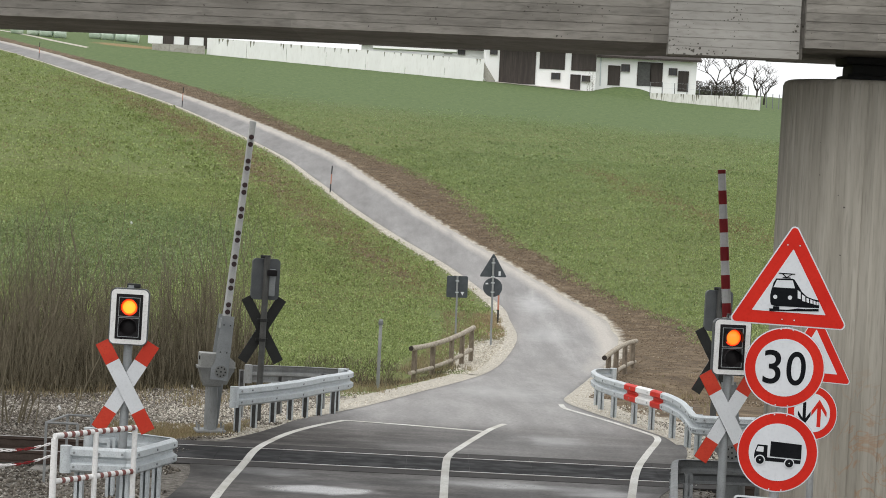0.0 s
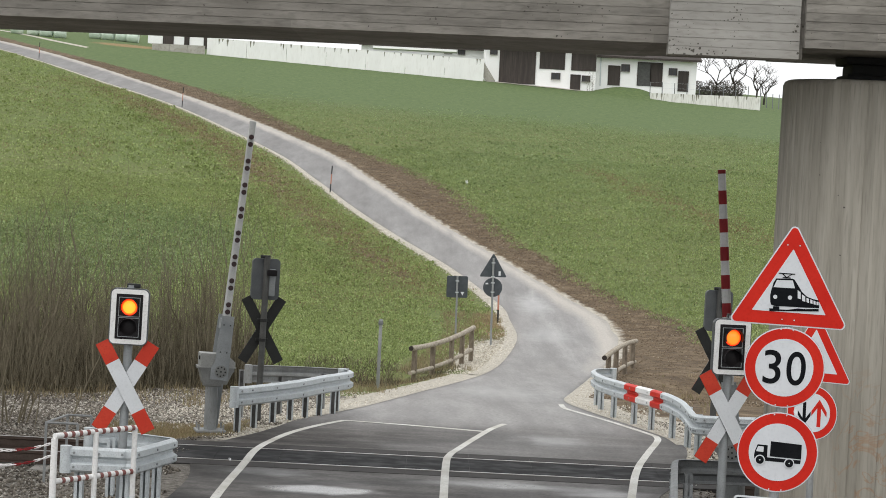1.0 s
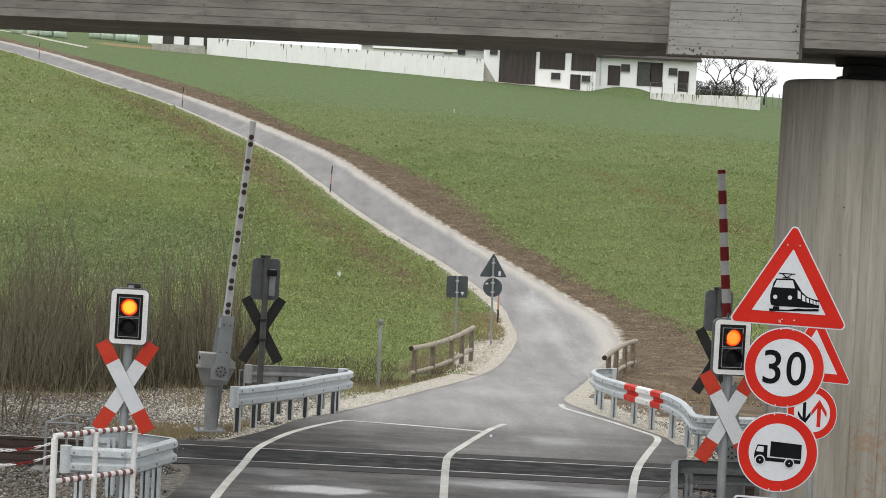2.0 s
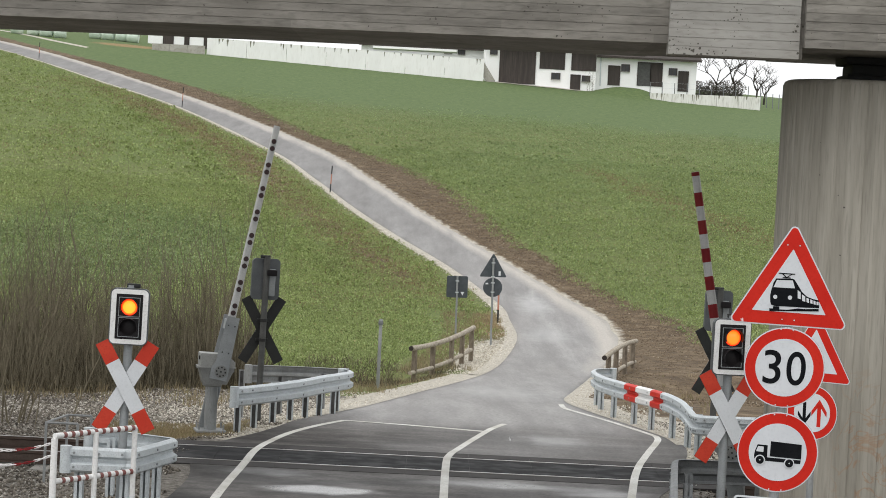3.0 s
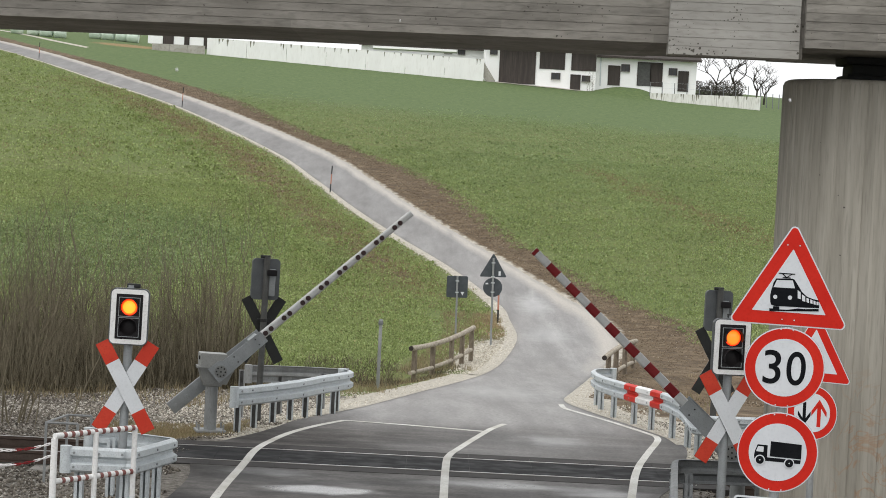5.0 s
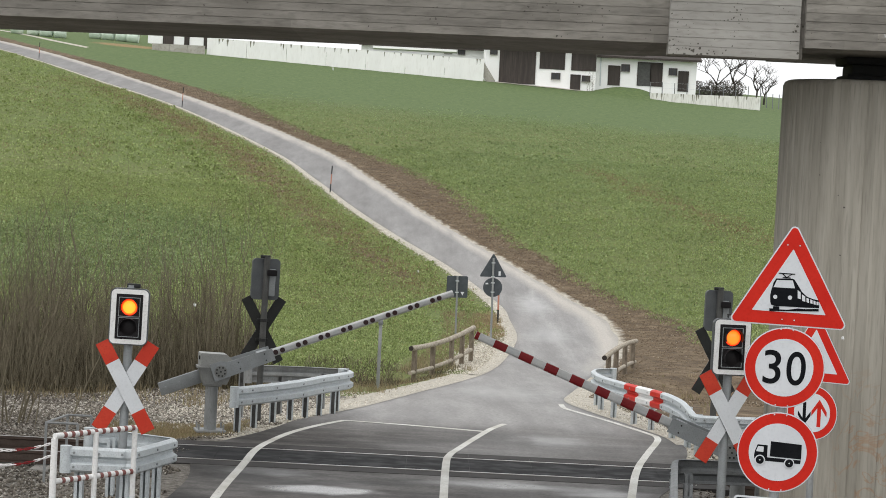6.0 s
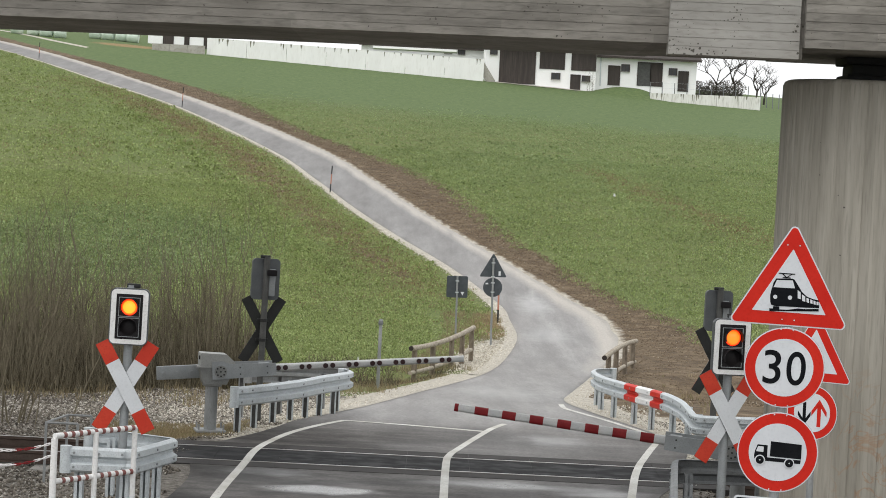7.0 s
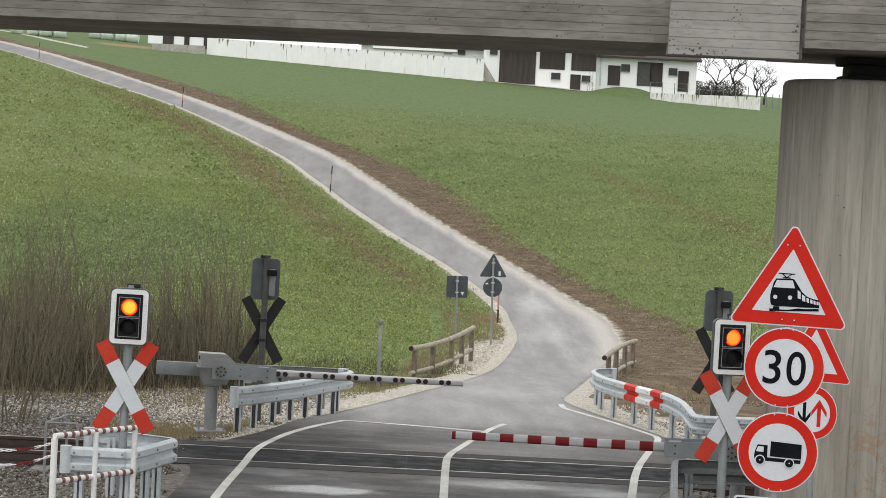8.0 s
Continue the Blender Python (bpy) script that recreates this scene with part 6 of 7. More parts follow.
def leaves_at(x, y, per, size, lift, spread):
    """Small folded leaves in rosettes: four corner points each."""
    n = len(x) * per
    px, py = np.repeat(x, per), np.repeat(y, per)
    sz = np.repeat(size, per) * rng.uniform(0.6, 1.35, n)
    az = rng.uniform(0, 2 * np.pi, n)
    up = rng.uniform(0.45, 1.40, n)
    d = np.stack([np.cos(az) * np.cos(up), np.sin(az) * np.cos(up), np.sin(up)], 1)
    s = np.stack([-np.sin(az), np.cos(az), rng.uniform(-0.3, 0.3, n)], 1)
    bx, by = px + rng.normal(0, 1, n) * spread, py + rng.normal(0, 1, n) * spread
    base = np.stack([bx, by, rough_ground(bx, by) + lift * rng.uniform(0, 1, n)], 1)
    L, Wd = sz[:, None], sz[:, None] * 0.30
    a = base
    b = base + d * L * 0.55 + s * Wd
    c = base + d * L + np.array([0, 0, -0.12]) * L
    e = base + d * L * 0.55 - s * Wd
    v = np.stack([a, b, c, e], 1).reshape(-1, 3)
    f = np.arange(4 * n).reshape(-1, 4)
    return v, f


def crop():
    xs_, ys_, sz_ = [], [], []

    def add(n, x0, x1, y0, y1, size, side):
        x, y = scatter(n, x0, x1, y0, y1)
        r, l = road_offset(x, y)
        view = np.abs(x) < 0.215 * y + 2
        patch = np.sin(0.31 * x + 0.17 * y) * np.sin(0.13 * y - 0.23 * x) + 0.5 * np.sin(0.9 * x + 0.4 * y)
        if side < 0:
            stony = np.exp(-((x - 1.45 - 0.07 * (y - 70)) / 0.85) ** 2 - ((y - 70) / 7.5) ** 2) > 0.25
            keep = ~((x < -3.8) & (y < 54 + rng.uniform(0, 8, n))) & ~stony & (l > 0.75 + 0.3 * np.sin(y)) & (y > 49 + rng.uniform(0, 4, n) + 0.4 * np.maximum(0, x + 1))
            keep &= rng.uniform(0, 1, n) > 0.62 * np.exp(-((l - 2.7) / 1.7) ** 2) * step(80, 100, y) * (1 - step(165, 200, y))
            keep &= ~((l < 3.6) & (y < 57 + 1.5 * np.sin(3 * x)) & (rng.uniform(0, 1, n) < 0.9)) & ~((l < 2.7) & (y < 67))
            keep &= ~((l < 3.0) & (y > 66) & (y < 86) & (rng.uniform(0, 1, n) < 0.75))
        else:
            w = 3.0 + 0.9 * np.sin(y * 0.11) + 7.0 * (1 - step(66, 80, y))
            keep = (r > w + rng.uniform(-1.2, 1.0, n)) & (y < 181 + 2.5 * np.sin(0.3 * x) + rng.normal(0, 5.0, n)) & (rng.uniform(0, 1, n) > 0.6 * np.exp(-((x - 9.3 + 0.215 * (y - 141.5)) / 1.3) ** 2) * step(104, 114, y) * (1 - step(140, 150, y)))
        keep &= view & (patch > rng.uniform(-2.6, -0.4, n))
        xs_.append(x[keep])
        ys_.append(y[keep])
        sz_.append(size * rng.uniform(0.7, 1.3, keep.sum()))
    add(72000, -18, 3, 49, 84, 0.058, -1)
    add(60000, -28, 3, 84, 125, 0.068, -1)
    add(34000, -46, -6, 125, 215, 0.10, -1)
    add(30000, 5, 26, 74, 105, 0.062, 1)
    add(60000, -6, 32, 105, 150, 0.074, 1)
    add(34000, -24, 40, 148, 196, 0.085, 1)
    x, y, s = np.concatenate(xs_), np.concatenate(ys_), np.concatenate(sz_)
    v, f = leaves_at(x, y, 6, s, 0.09, 0.13)
    # here and there a larger rosette
    k = rng.uniform(0, 1, len(x)) < 0.06
    k |= (((x + 14) / 7) ** 2 + ((y - 100) / 14) ** 2 < rng.uniform(0.3, 1.2, len(x))) & (rng.uniform(0, 1, len(x)) < 0.5)
    r, l = road_offset(x, y)
    k |= (np.abs(l - 5.6) < rng.uniform(0, 1.3, len(x))) & (y > 92) & (y < 165) & (rng.uniform(0, 1, len(x)) < 0.6)
    k &= ~((r > 0) & (y > 160))
    v2, f2 = leaves_at(x[k], y[k], 7, s[k] * 1.75, 0.06, 0.05)
    v, f = np.concatenate([v, v2]), np.concatenate([f, f2 + len(v)])
    mid = v[::4]
    r, l = road_offset(mid[:, 0], mid[:, 1])
    cool = (r > 0) & (rng.uniform(0, 1, len(mid)) < 0.30 + 0.70 * step(118, 182, mid[:, 1] + 6 * np.sin(0.2 * mid[:, 0])))
    cool |= (l > 0) & (((mid[:, 0] + 15) / 7.5) ** 2 + ((mid[:, 1] - 100) / 14) ** 2 < rng.uniform(0.4, 1.3, len(mid))) & (rng.uniform(0, 1, len(mid)) < 0.75)
    for sel, m, words in ((~cool, "leaf", "young green leafy crop covering the hillside fields"), (cool, "cool_leaf", "bluish green leafy patches of the crop")):
        vs = v.reshape(-1, 4, 3)[sel].reshape(-1, 3)
        stuff("crop", vs, np.arange(len(vs)).reshape(-1, 4), m, words, "crop")
    # leaves gone red-brown along the thin strips
    x, y = scatter(120000, -32, 22, 64, 200)
    r, l = road_offset(x, y)
    q = np.exp(-((l - 2.7) / 1.9) ** 2) * step(80, 100, y) * (1 - step(165, 200, y))
    q = np.maximum(q, 0.9 * np.exp(-((x - 9.3 + 0.215 * (y - 141.5)) / 1.5) ** 2) * step(104, 114, y) * (1 - step(140, 150, y)))
    q = np.maximum(q, 0.18 * (l > 3) * (y > 66) * (np.sin(0.5 * x + 0.3) * np.sin(0.21 * y + 0.4 * x) > 0.1))
    k = (rng.uniform(0, 1, len(x)) < q) & ((l > 0.9) | (r > 3))
    v, f = leaves_at(x[k], y[k], 5, np.full(k.sum(), 0.10), 0.03, 0.22)
    stuff("withered_crop", v, f, "brown_leaf", "withered red-brown leaves in thin strips of the crop", "crop")


crop()

OCT_V = np.array([(1, 0, 0), (0, 1, 0), (-1, 0, 0), (0, -1, 0), (0, 0, 0.8), (0, 0, -0.8)], float)
OCT_F = np.array([(0, 1, 4), (1, 2, 4), (2, 3, 4), (3, 0, 4), (1, 0, 5), (2, 1, 5), (3, 2, 5), (0, 3, 5)])


def stones(name, x, y, size, material, label, category, sink=0.25):
    n = len(x)
    sc = size[:, None] * rng.uniform(0.6, 1.3, (n, 3))
    az = rng.uniform(0, 6.3, n)
    v = OCT_V[None] * sc[:, None] * rng.uniform(0.75, 1.2, (n, 6, 1))
    c, s = np.cos(az)[:, None], np.sin(az)[:, None]
    vx, vy = v[..., 0] * c - v[..., 1] * s, v[..., 0] * s + v[..., 1] * c
    z = rough_ground(x, y)
    v = np.stack([vx + x[:, None], vy + y[:, None], v[..., 2] + (z + size * (0.8 - sink * 2))[:, None]], -1).reshape(-1, 3)
    f = (OCT_F[None] + 6 * np.arange(n)[:, None, None]).reshape(-1, 3)
    stuff(name, v, f, material, label, category)


def loose_stones():
    x, y = scatter(60000, -9.5, -2.2, 25, 46.5)
    r, l = road_offset(x, y)
    k = (l > 0.35 + 0.25 * np.sin(3 * y)) & (np.abs(x) < 0.2 * y + 1.5) & ~((y > 32.1) & (y < 33.8) & (rng.uniform(0, 1, len(x)) < 0.3))
    k &= ~(((x + 4.1) / 1.1) ** 2 + ((y - 36.3) / 1.6) ** 2 < rng.uniform(0.3, 1.2, len(x)))
    k &= y < 43.4 + 2.8 * step(-7.0, -4.6, x)
    x2, y2 = scatter(14000, 3.0, 9.5, 27, 43.5)
    r2, l2 = road_offset(x2, y2)
    k2 = r2 > 0.3
    X, Y = np.concatenate([x[k], x2[k2]]), np.concatenate([y[k], y2[k2]])
    share = 0.55 * step(-6.2, -4.4, X) * step(36.6, 39.0, Y) + 0.55 * np.exp(-((Y - 40.2 + 0.1 * (X + 6)) / 0.7) ** 2)
    pale = (X < 0) & (rng.uniform(0, 1, len(X)) < share)
    stones("crushed_stone", X[pale], Y[pale], rng.uniform(0.012, 0.032, pale.sum()), "pale_stone", "pale broken stone on the bank beside the guardrail", "gravel")
    X, Y = X[~pale], Y[~pale]
    stones("ballast", X, Y, rng.uniform(0.012, 0.031, len(X)), "stone", "grey broken ballast stones beside the track", "ballast")
    # paler gravel on the aprons and along the lane
    x, y = scatter(24000, -7.5, 6.5, 34.8, 47)
    r, l = road_offset(x, y)
    o = np.maximum(r, l)
    k = (o > 0.02) & (o < rng.uniform(0.3, 2.6, len(x)) + 3.0 * (x < 0) * step(39.6, 41.0, y) * (1 - step(43.6, 45.0, y)))
    k &= ~(((x + 4.1) / 1.1) ** 2 + ((y - 36.3) / 1.6) ** 2 < rng.uniform(0.3, 1.2, len(x)))
    xs2, ys2 = [], []
    for edge, sign, w in ((RLa, -1, 0.36), (RRa, 1, 0.22)):
        yy = 38 + 150 * rng.uniform(0, 1, 9000) ** 1.7
        xx = np.interp(yy, edge[:, 1], edge[:, 0]) + sign * (rng.uniform(-0.05, 1, 9000) * w + np.abs(rng.normal(0, 0.12, 9000)))
        xs2.append(xx)
        ys2.append(yy)
    yi = rng.normal(70, 5.0, 4000)
    xi = 1.45 + 0.07 * (yi - 70) + rng.normal(0, 0.55, 4000)
    ri, li = road_offset(xi, yi)
    ki = li > -0.05
    thin = (ys2[1] < 62) | (rng.uniform(0, 1, 9000) < 0.03)
    xs2[1], ys2[1] = xs2[1][thin], ys2[1][thin]
    X, Y = np.concatenate([x[k], *xs2, xi[ki]]), np.concatenate([y[k], *ys2, yi[ki]])
    stones("verge_gravel", X, Y, rng.uniform(0.010, 0.030, len(X)) * (1 + 0.5 * step(50, 110, Y)), "pebble", "pale crushed gravel along the lane's edges", "gravel")
    # clods on the bare bank
    y = 50 + 160 * rng.uniform(0, 1, 30000) ** 1.5
    w = 3.0 + 0.9 * np.sin(y * 0.11) + 7.0 * (1 - step(66, 80, y))
    x = np.interp(y, RRa[:, 1], RRa[:, 0]) + 0.35 + rng.uniform(0, 1, 30000) * w
    stones("soil_clods", x, y, rng.uniform(0.009, 0.032, 30000) * (1 + 0.5 * step(70, 120, y)), "clod", "brown soil clods on the bare bank", "soil")


loose_stones()


def tufts():
    """Dry grass: thin blades."""
    xs_, ys_, hs = [], [], []

    def add(n, x0, x1, y0, y1, h, dmin, dmax):
        x, y = scatter(n, x0, x1, y0, y1)
        r, l = road_offset(x, y)
        o = np.maximum(r, l)
        gravelly = np.exp(-((x - 1.45 - 0.07 * (y - 70)) / 0.85) ** 2 - ((y - 70) / 7.5) ** 2)
        k = (o > dmin) & (o < dmax) & (rng.uniform(0, 1, n) > gravelly * 2.0)
        xs_.append(x[k])
        ys_.append(y[k])
        hs.append(h * rng.uniform(0.4, 1.3, k.sum()))
    add(1300, -5, 2.5, 46, 62, 0.15, 0.5, 4.5)
    add(500, -2.2, 1.4, 49.5, 61, 0.26, 0.9, 3.2)
    add(2200, -1, 2.6, 62, 86, 0.22, 0.35, 2.4)
    add(160, 3, 8, 46, 66, 0.20, 1.2, 3.0)
    add(700, -13, -3, 42, 50, 0.22, 0.6, 20)
    add(2600, -5.3, -3.0, 34.9, 38.2, 0.07, 0.3, 5)
    x, y, h = np.concatenate(xs_), np.concatenate(ys_), np.concatenate(hs)
    r, l = road_offset(x, y)
    h = h * np.where((l < 2.6) & (l > 0) & (y > 50) & (y < 62), 0.5, 1.0)
    per = 9
    n = len(x) * per
    bx, by = np.repeat(x, per) + rng.normal(0, 0.07, n), np.repeat(y, per) + rng.normal(0, 0.07, n)
    hh = np.repeat(h, per) * rng.uniform(0.5, 1.2, n)
    az, lean = rng.uniform(0, 6.3, n), rng.uniform(0.05, 0.7, n)
    base = np.stack([bx, by, rough_ground(bx, by) - 0.02], 1)
    tip = base + np.stack([np.cos(az) * lean, np.sin(az) * lean, np.ones(n)], 1) * hh[:, None]
    w = np.stack([np.full(n, 0.007), np.zeros(n), np.zeros(n)], 1)
    v = np.stack([base - w, base + w, tip], 1).reshape(-1, 3)
    stuff("dry_grass", v, np.arange(3 * n).reshape(-1, 3), "straw", "dry straw-coloured grass along the stream", "grass")


tufts()


def undergrowth():
    """Dead stalks and fine brush among the shrubs and along the ditch."""
    n = 7500
    x, y = scatter(n, -12.5, -3.6, 43.2, 53.0)
    back = y > 43.2 + 2.6 * step(-7.0, -4.6, x)
    x, y = x[back], y[back]
    h = 0.18 + 0.62 * rng.uniform(0, 1, len(x)) ** 2.4
    # thin upright shoots between the shrubs
    xt, yt = scatter(2400, -13.0, -3.9, 45.5, 54.0)
    x, y = np.concatenate([x, xt]), np.concatenate([y, yt])
    h = np.concatenate([h, 0.9 + 1.5 * rng.uniform(0, 1, 2400) ** 1.5])
    xd, yd = scatter(5200, -5.0, 1.9, 49.5, 64.0)
    r, l = road_offset(xd, yd)
    k = (l > 0.9) & (l < 5.0) & (yd > 50 + 1.2 * np.sin(2 * xd))
    xd, yd = xd[k], yd[k]
    x, y = np.concatenate([x, xd]), np.concatenate([y, yd])
    h = np.concatenate([h, 0.08 + 0.30 * rng.uniform(0, 1, len(xd)) ** 1.6])
    r, l = road_offset(x, y)
    h = h * np.where((l < 2.6) & (y > 52), 0.5, 1.0)
    per = 3
    m = len(x) * per
    bx, by = np.repeat(x, per) + rng.normal(0, 0.05, m), np.repeat(y, per) + rng.normal(0, 0.05, m)
    hh = np.repeat(h, per) * rng.uniform(0.4, 1.2, m)
    az, lean = rng.uniform(0, 6.3, m), rng.uniform(0.0, 0.8, m) * np.where(bx > -3.6, 1.6, np.where(hh > 0.9, 0.35, 1.0))
    base = np.stack([bx, by, rough_ground(bx, by) - 0.03], 1)
    bend = base + np.stack([np.cos(az) * lean * 0.4, np.sin(az) * lean * 0.4, np.full(m, 0.6)], 1) * hh[:, None]
    tip = base + np.stack([np.cos(az) * lean, np.sin(az) * lean, np.ones(m)], 1) * hh[:, None]
    w = np.stack([np.where(hh > 0.9, 0.0045, 0.007), np.zeros(m), np.zeros(m)], 1)
    v = np.stack([base - w, base + w, bend + w * 0.8, tip, bend - w * 0.8], 1).reshape(-1, 3)
    stuff("undergrowth", v, np.arange(5 * m).reshape(-1, 5), "dead_stalk", "brown dead stalks and brush under the bare shrubs", "undergrowth")


undergrowth()


def limb_mesh(bm, pts, r0, r1, seg=4):
    """A tapering, bent stem."""
    k = len(pts)
    rings = []
    for i, p in enumerate(pts):
        d = (pts[min(i + 1, k - 1)] - pts[max(i - 1, 0)]).normalized()
        a = d.orthogonal().normalized()
        b = d.cross(a)
        r = r0 + (r1 - r0) * i / (k - 1)
        rings.append([bm.verts.new(p + a * r * math.cos(2 * math.pi * j / seg) + b * r * math.sin(2 * math.pi * j / seg)) for j in range(seg)])
    for u, w in zip(rings, rings[1:]):
        for j in range(seg):
            bm.faces.new((u[j], u[(j + 1) % seg], w[(j + 1) % seg], w[j]))


def shrub(seed, stems, height, spread):
    rnd = random.Random(seed)
    s = thing("bare_shrub", pose(0, 0, 0), "leafless brown willow shrub with thin upright twigs", "shrub", "bare shrubs by the track")

    def grow(bm, p, d, length, r, level):
        k = 6
        pts = [p.copy()]
        q = p.copy()
        for i in range(k):
            d = (d + Vector((rnd.gauss(0, 0.07), rnd.gauss(0, 0.07), 0.05))).normalized()
            q = q + d * length / k
            pts.append(q.copy())
        limb_mesh(bm, pts, r, r * 0.3, 4 if level == 0 else 3)
        if level < 2:
            for j in range(rnd.randint(3, 6) if level == 0 else rnd.randint(1, 3)):
                i = rnd.randint(2, k)
                a = rnd.uniform(0, 6.3)
                nd = (d + Vector((math.cos(a), math.sin(a), 0)) * rnd.uniform(0.25, 0.55)).normalized()
                grow(bm, pts[i], nd, length * rnd.uniform(0.25, 0.5), r * 0.5, level + 1)
    for k in range(stems):
        a, q = rnd.uniform(0, 6.3), abs(rnd.gauss(0, spread))
        p = Vector((q * math.cos(a), q * math.sin(a), -0.25))
        d = Vector((math.cos(a) * 0.14 + rnd.gauss(0, 0.08), math.sin(a) * 0.14 + rnd.gauss(0, 0.08), 1)).normalized()
        P("stem", s, "twig", lambda bm, p=p, d=d: grow(bm, p, d, height * rnd.uniform(0.55, 1.1), rnd.uniform(0.008, 0.016), 0), "", False)
    return s


def shrubs():
    kinds = [shrub(i, 12, h, 0.42) for i, h in enumerate((2.6, 3.0, 2.3))]
    rnd = random.Random(5)
    first = [True] * 3
    n = 0
    for row, (y, x0, x1, step_x) in enumerate(((43.4, -9.4, -4.6, 0.42), (44.6, -9.2, -4.2, 0.42), (46.6, -9.8, -4.2, 0.45), (49.5, -10.6, -4.0, 0.6))):
        x = x0
        while x < x1:
            yy = y + rnd.uniform(-1.0, 1.0)
            xx = x + rnd.uniform(-0.2, 0.2)
            yy += 1.8 * float(step(-7.0, -4.8, xx)) if row < 2 else 0.0
            tall = 1.0 if xx < -7.6 * yy / 45 else (0.85 if -6.6 * yy / 45 < xx < -5.2 * yy / 45 else 1.05)
            k = n % 3
            m = pose(xx, yy, float(ground_z(xx, yy)) - 0.05, rnd.uniform(-4, 4), rnd.uniform(-4, 4), rnd.uniform(0, 360)) @ Matrix.Scale(tall * (rnd.uniform(0.4, 0.7) if row == 0 else rnd.uniform(0.8, 1.1)), 4)
            if first[k]:
                kinds[k].matrix_world = m
                first[k] = False
            else:
                c = copy_thing(kinds[k], m)
                c.matrix_world = m
            n += 1
            x += step_x * rnd.uniform(0.7, 1.3)
    # a small one at the barn's corner
    q = (14.25, 236.50, 13.26)
    m = pose(q[0], q[1], float(land(q[0], q[1])) - 0.05) @ Matrix.Scale(0.72, 4)
    c = copy_thing(kinds[1], m)
    c.matrix_world = m
    # one leaning shrub close to the rails
    m = pose(-6.75, 37.2, -0.2, 0, 6, 40) @ Matrix.Scale(1.1, 4)
    c = copy_thing(kinds[0], m)
    c.matrix_world = m


shrubs()


def fruit_tree(x, y, height, seed, lean):
    rnd = random.Random(seed)
    t = thing("bare_tree", pose(x, y, float(land(x, y)) - 0.1), "leafless old fruit tree beside the farm", "tree", "bare trees by the farm")

    def grow(bm, p, d, length, r, level):
        k = 5
        pts = [p.copy()]
        q = p.copy()
        for i in range(k):
            d = (d + Vector((rnd.gauss(0, 0.21), rnd.gauss(0, 0.21), 0.03))).normalized()
            q = q + d * length / k
            pts.append(q.copy())
        limb_mesh(bm, pts, r, r * 0.55, 5)
        if level < 4:
            for j in range(rnd.randint(2, 4)):
                a = rnd.uniform(0, 6.3)
                nd = (d * 0.75 + Vector((math.cos(a), math.sin(a), rnd.uniform(-0.1, 0.4))) * rnd.uniform(0.6, 1.0)).normalized()
                grow(bm, pts[rnd.randint(3, k)], nd, length * rnd.uniform(0.5, 0.75), r * 0.55, level + 1)
    P("trunk", t, "bark", lambda bm: limb_mesh(bm, [Vector((0, 0, -0.3)), Vector((lean * 0.3, 0, height * 0.15)), Vector((lean, 0, height * 0.33))], 0.13, 0.09, 8), "dark trunk")
    for k in range(4):
        a = 1.57 * k + rnd.uniform(-0.4, 0.4)
        P("limb", t, "bark", lambda bm, a=a: grow(bm, Vector((lean, 0, height * 0.31)), Vector((math.cos(a) * 0.7, math.sin(a) * 0.7, 0.8)).normalized(), height * 0.38, 0.072, 1), "bare limb", False)


for i, (p, h, ln) in enumerate((((28.32, 250.00, 14.57), 5.6, 0.3), ((30.46, 248.00, 14.48), 6.4, -0.2), ((32.35, 246.00, 13.67), 5.0, 0.1), ((34.00, 252.00, 13.95), 3.6, 0.1))):
    fruit_tree(p[0], p[1], h, 31 + i, ln)


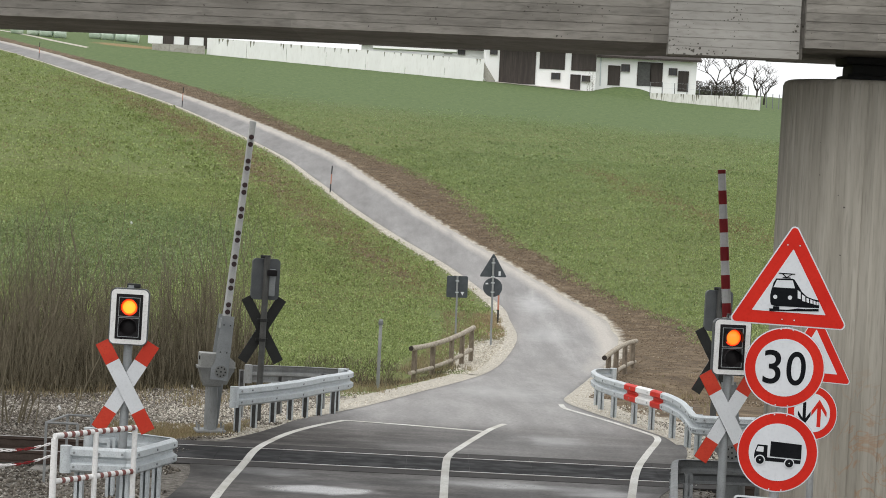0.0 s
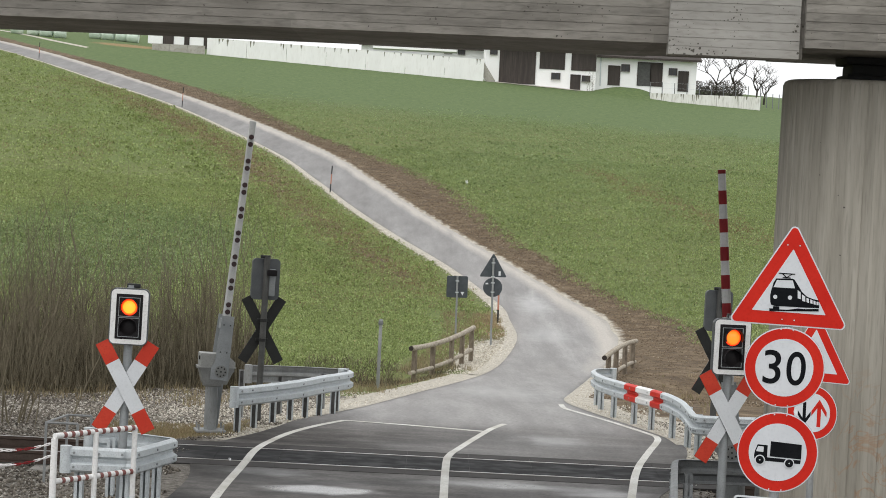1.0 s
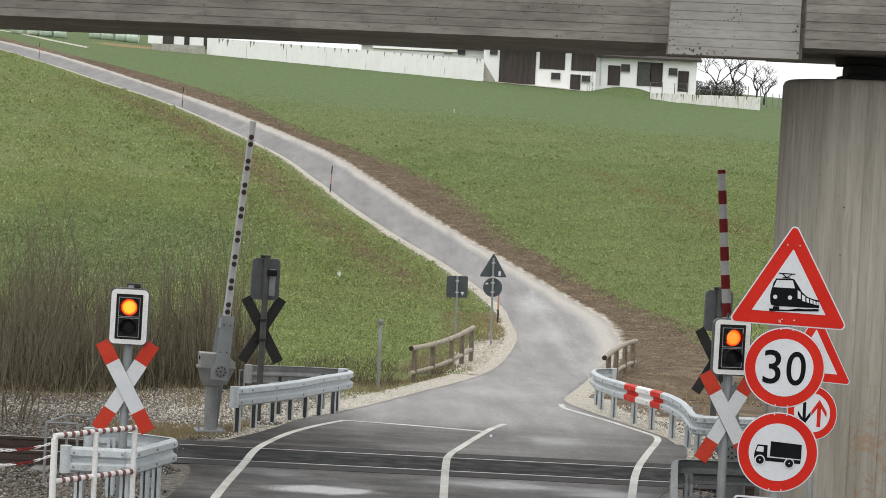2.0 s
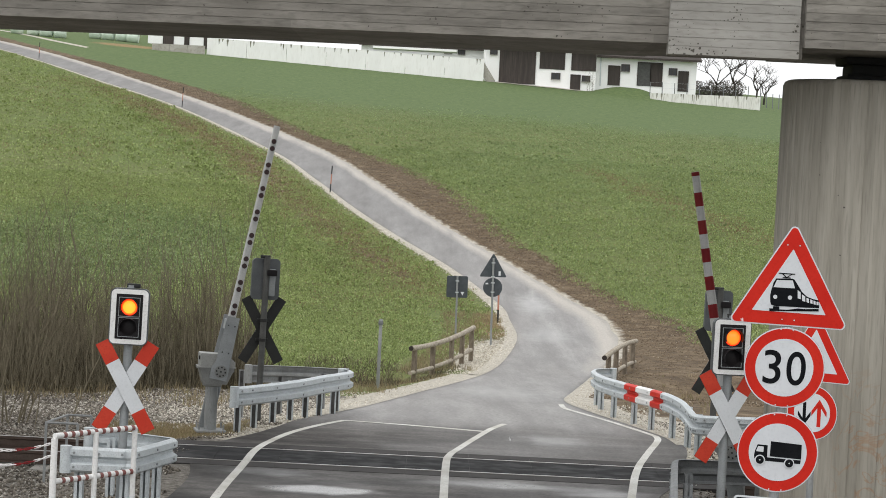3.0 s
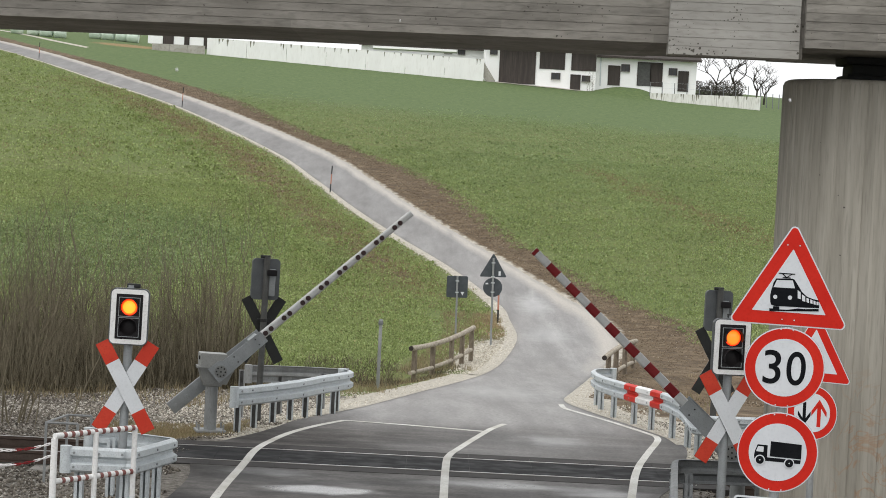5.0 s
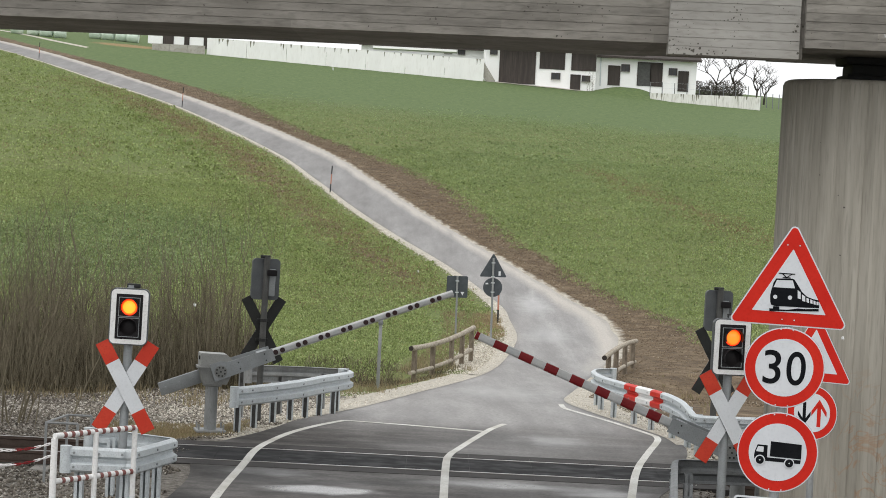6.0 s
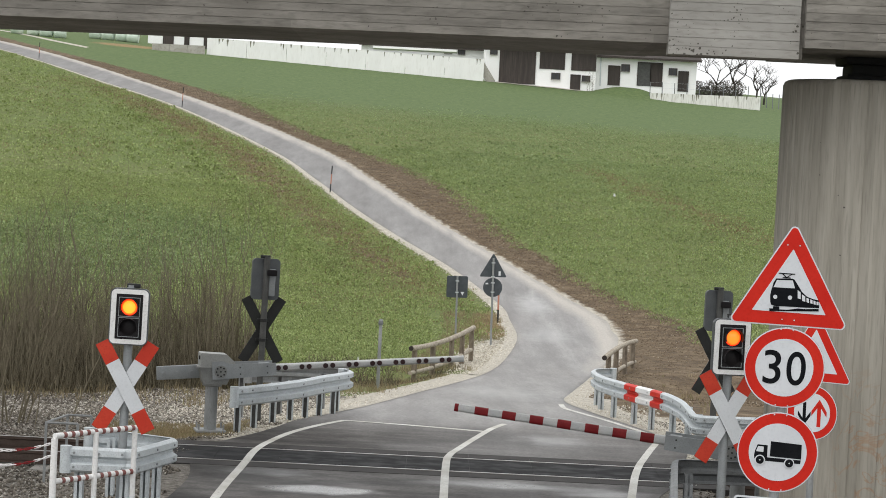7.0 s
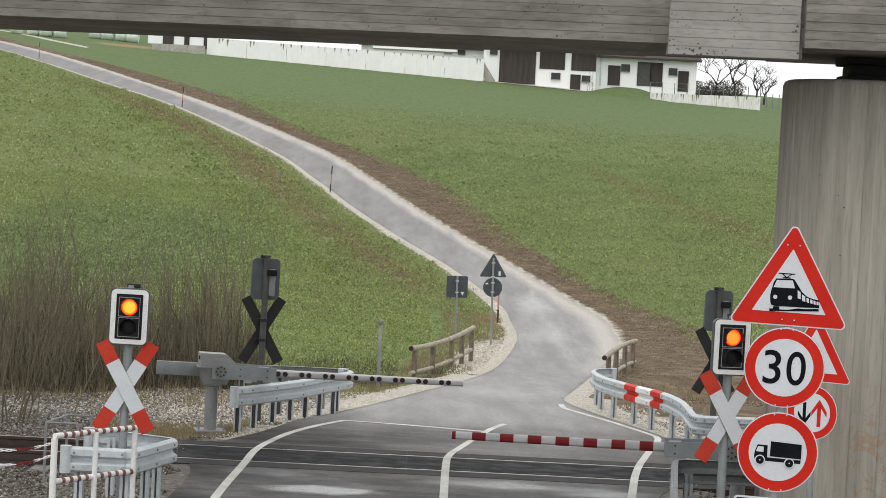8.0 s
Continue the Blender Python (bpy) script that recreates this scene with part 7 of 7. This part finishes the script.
def hedge(a, b, h, label):
    a, b = Vector(a), Vector(b)
    g = thing("hedge", Matrix.Translation(a), label, "hedge")
    r = np.random.default_rng(3)
    n = 4200
    t = r.uniform(0, 1, n)
    p = np.array(b - a)[None] * t[:, None]
    p += np.stack([r.normal(0, 0.3, n), r.normal(0, 0.5, n), r.uniform(-0.5, 1, n) * h * (0.75 + 0.25 * np.sin(t * 23))], 1)
    d, e = r.normal(0, 0.10, (n, 3)), r.normal(0, 0.03, (n, 3))
    v = np.stack([p - d, p + e, p + d, p - e], 1).reshape(-1, 3)
    o = stuff("twig_mass", v, np.arange(4 * n).reshape(-1, 4), "hedge", "dark leafless hedge twigs", "hedge")
    o.parent = g
    del o["category"]


hedge((26.38, 252.00, 13.81), (31.53, 252.00, 14.07), 1.6, "dark scrubby hedge behind the stable")


# ---- a few snowflakes in the air ----
def snowflakes():
    rnd = random.Random(21)
    out = []
    bm = bmesh.new()
    bmesh.ops.create_icosphere(bm, subdivisions=2, radius=1.0)
    for v in bm.verts:
        v.co *= 0.75 + 0.45 * noise.noise(v.co * 1.7)
    me = mesh_of("snowflake", bm, "snow", True)
    for k in range(26):
        y = rnd.uniform(7.5, 16.0)
        x = rnd.uniform(-0.2, 0.2) * y
        z = rnd.uniform(3.0, 14.0)
        f = new("snowflake", me)
        r = rnd.uniform(0.005, 0.010)
        f.scale = (r * rnd.uniform(0.8, 1.5), r, r * rnd.uniform(0.6, 1.0))
        tagged(f, "small white snowflake drifting down in the air", "snowflake", "falling snowflakes")
        out.append((f, (x, y, z), rnd.uniform(0.15, 0.55), rnd.uniform(1.0, 1.5)))
    return out


flakes = snowflakes()


# ---- what moves ----
SWING = [(0.0, 84.9), (1.7, 84.9), (2.2, 84.8), (2.5, 84.0), (2.8, 81.9), (3.0, 79.4), (3.5, 72.9), (4.0, 63.9), (4.5, 54.0), (4.7, 48.8), (5.25, 36.2), (5.8, 24.5), (6.0, 20.6), (6.5, 11.3), (7.0, 5.0), (7.5, 0.6), (7.8, -0.6), (8.0, -0.8)]


def motions():
    """Both gates close together."""
    for arm, z, trim in ((far_arm, 0.949, -0.5), (near_arm, 0.809, 0.5)):
        walk(arm, [(t, pose(0, 0, z, 0, -(a + trim * min(1.0, (84.9 - a) / 20)), 0)) for t, a in SWING])

    for f, (x, y, z), drift, fall in flakes:
        end = min(8.0, z / fall)
        rows = [(t, pose(x + drift * t, y, z - fall * t, 0, 0, 12 * t)) for t in (0.0, end)]
        if end < 7.9:
            rows.append((8.0, rows[-1][1]))
        walk(f, rows)


motions()
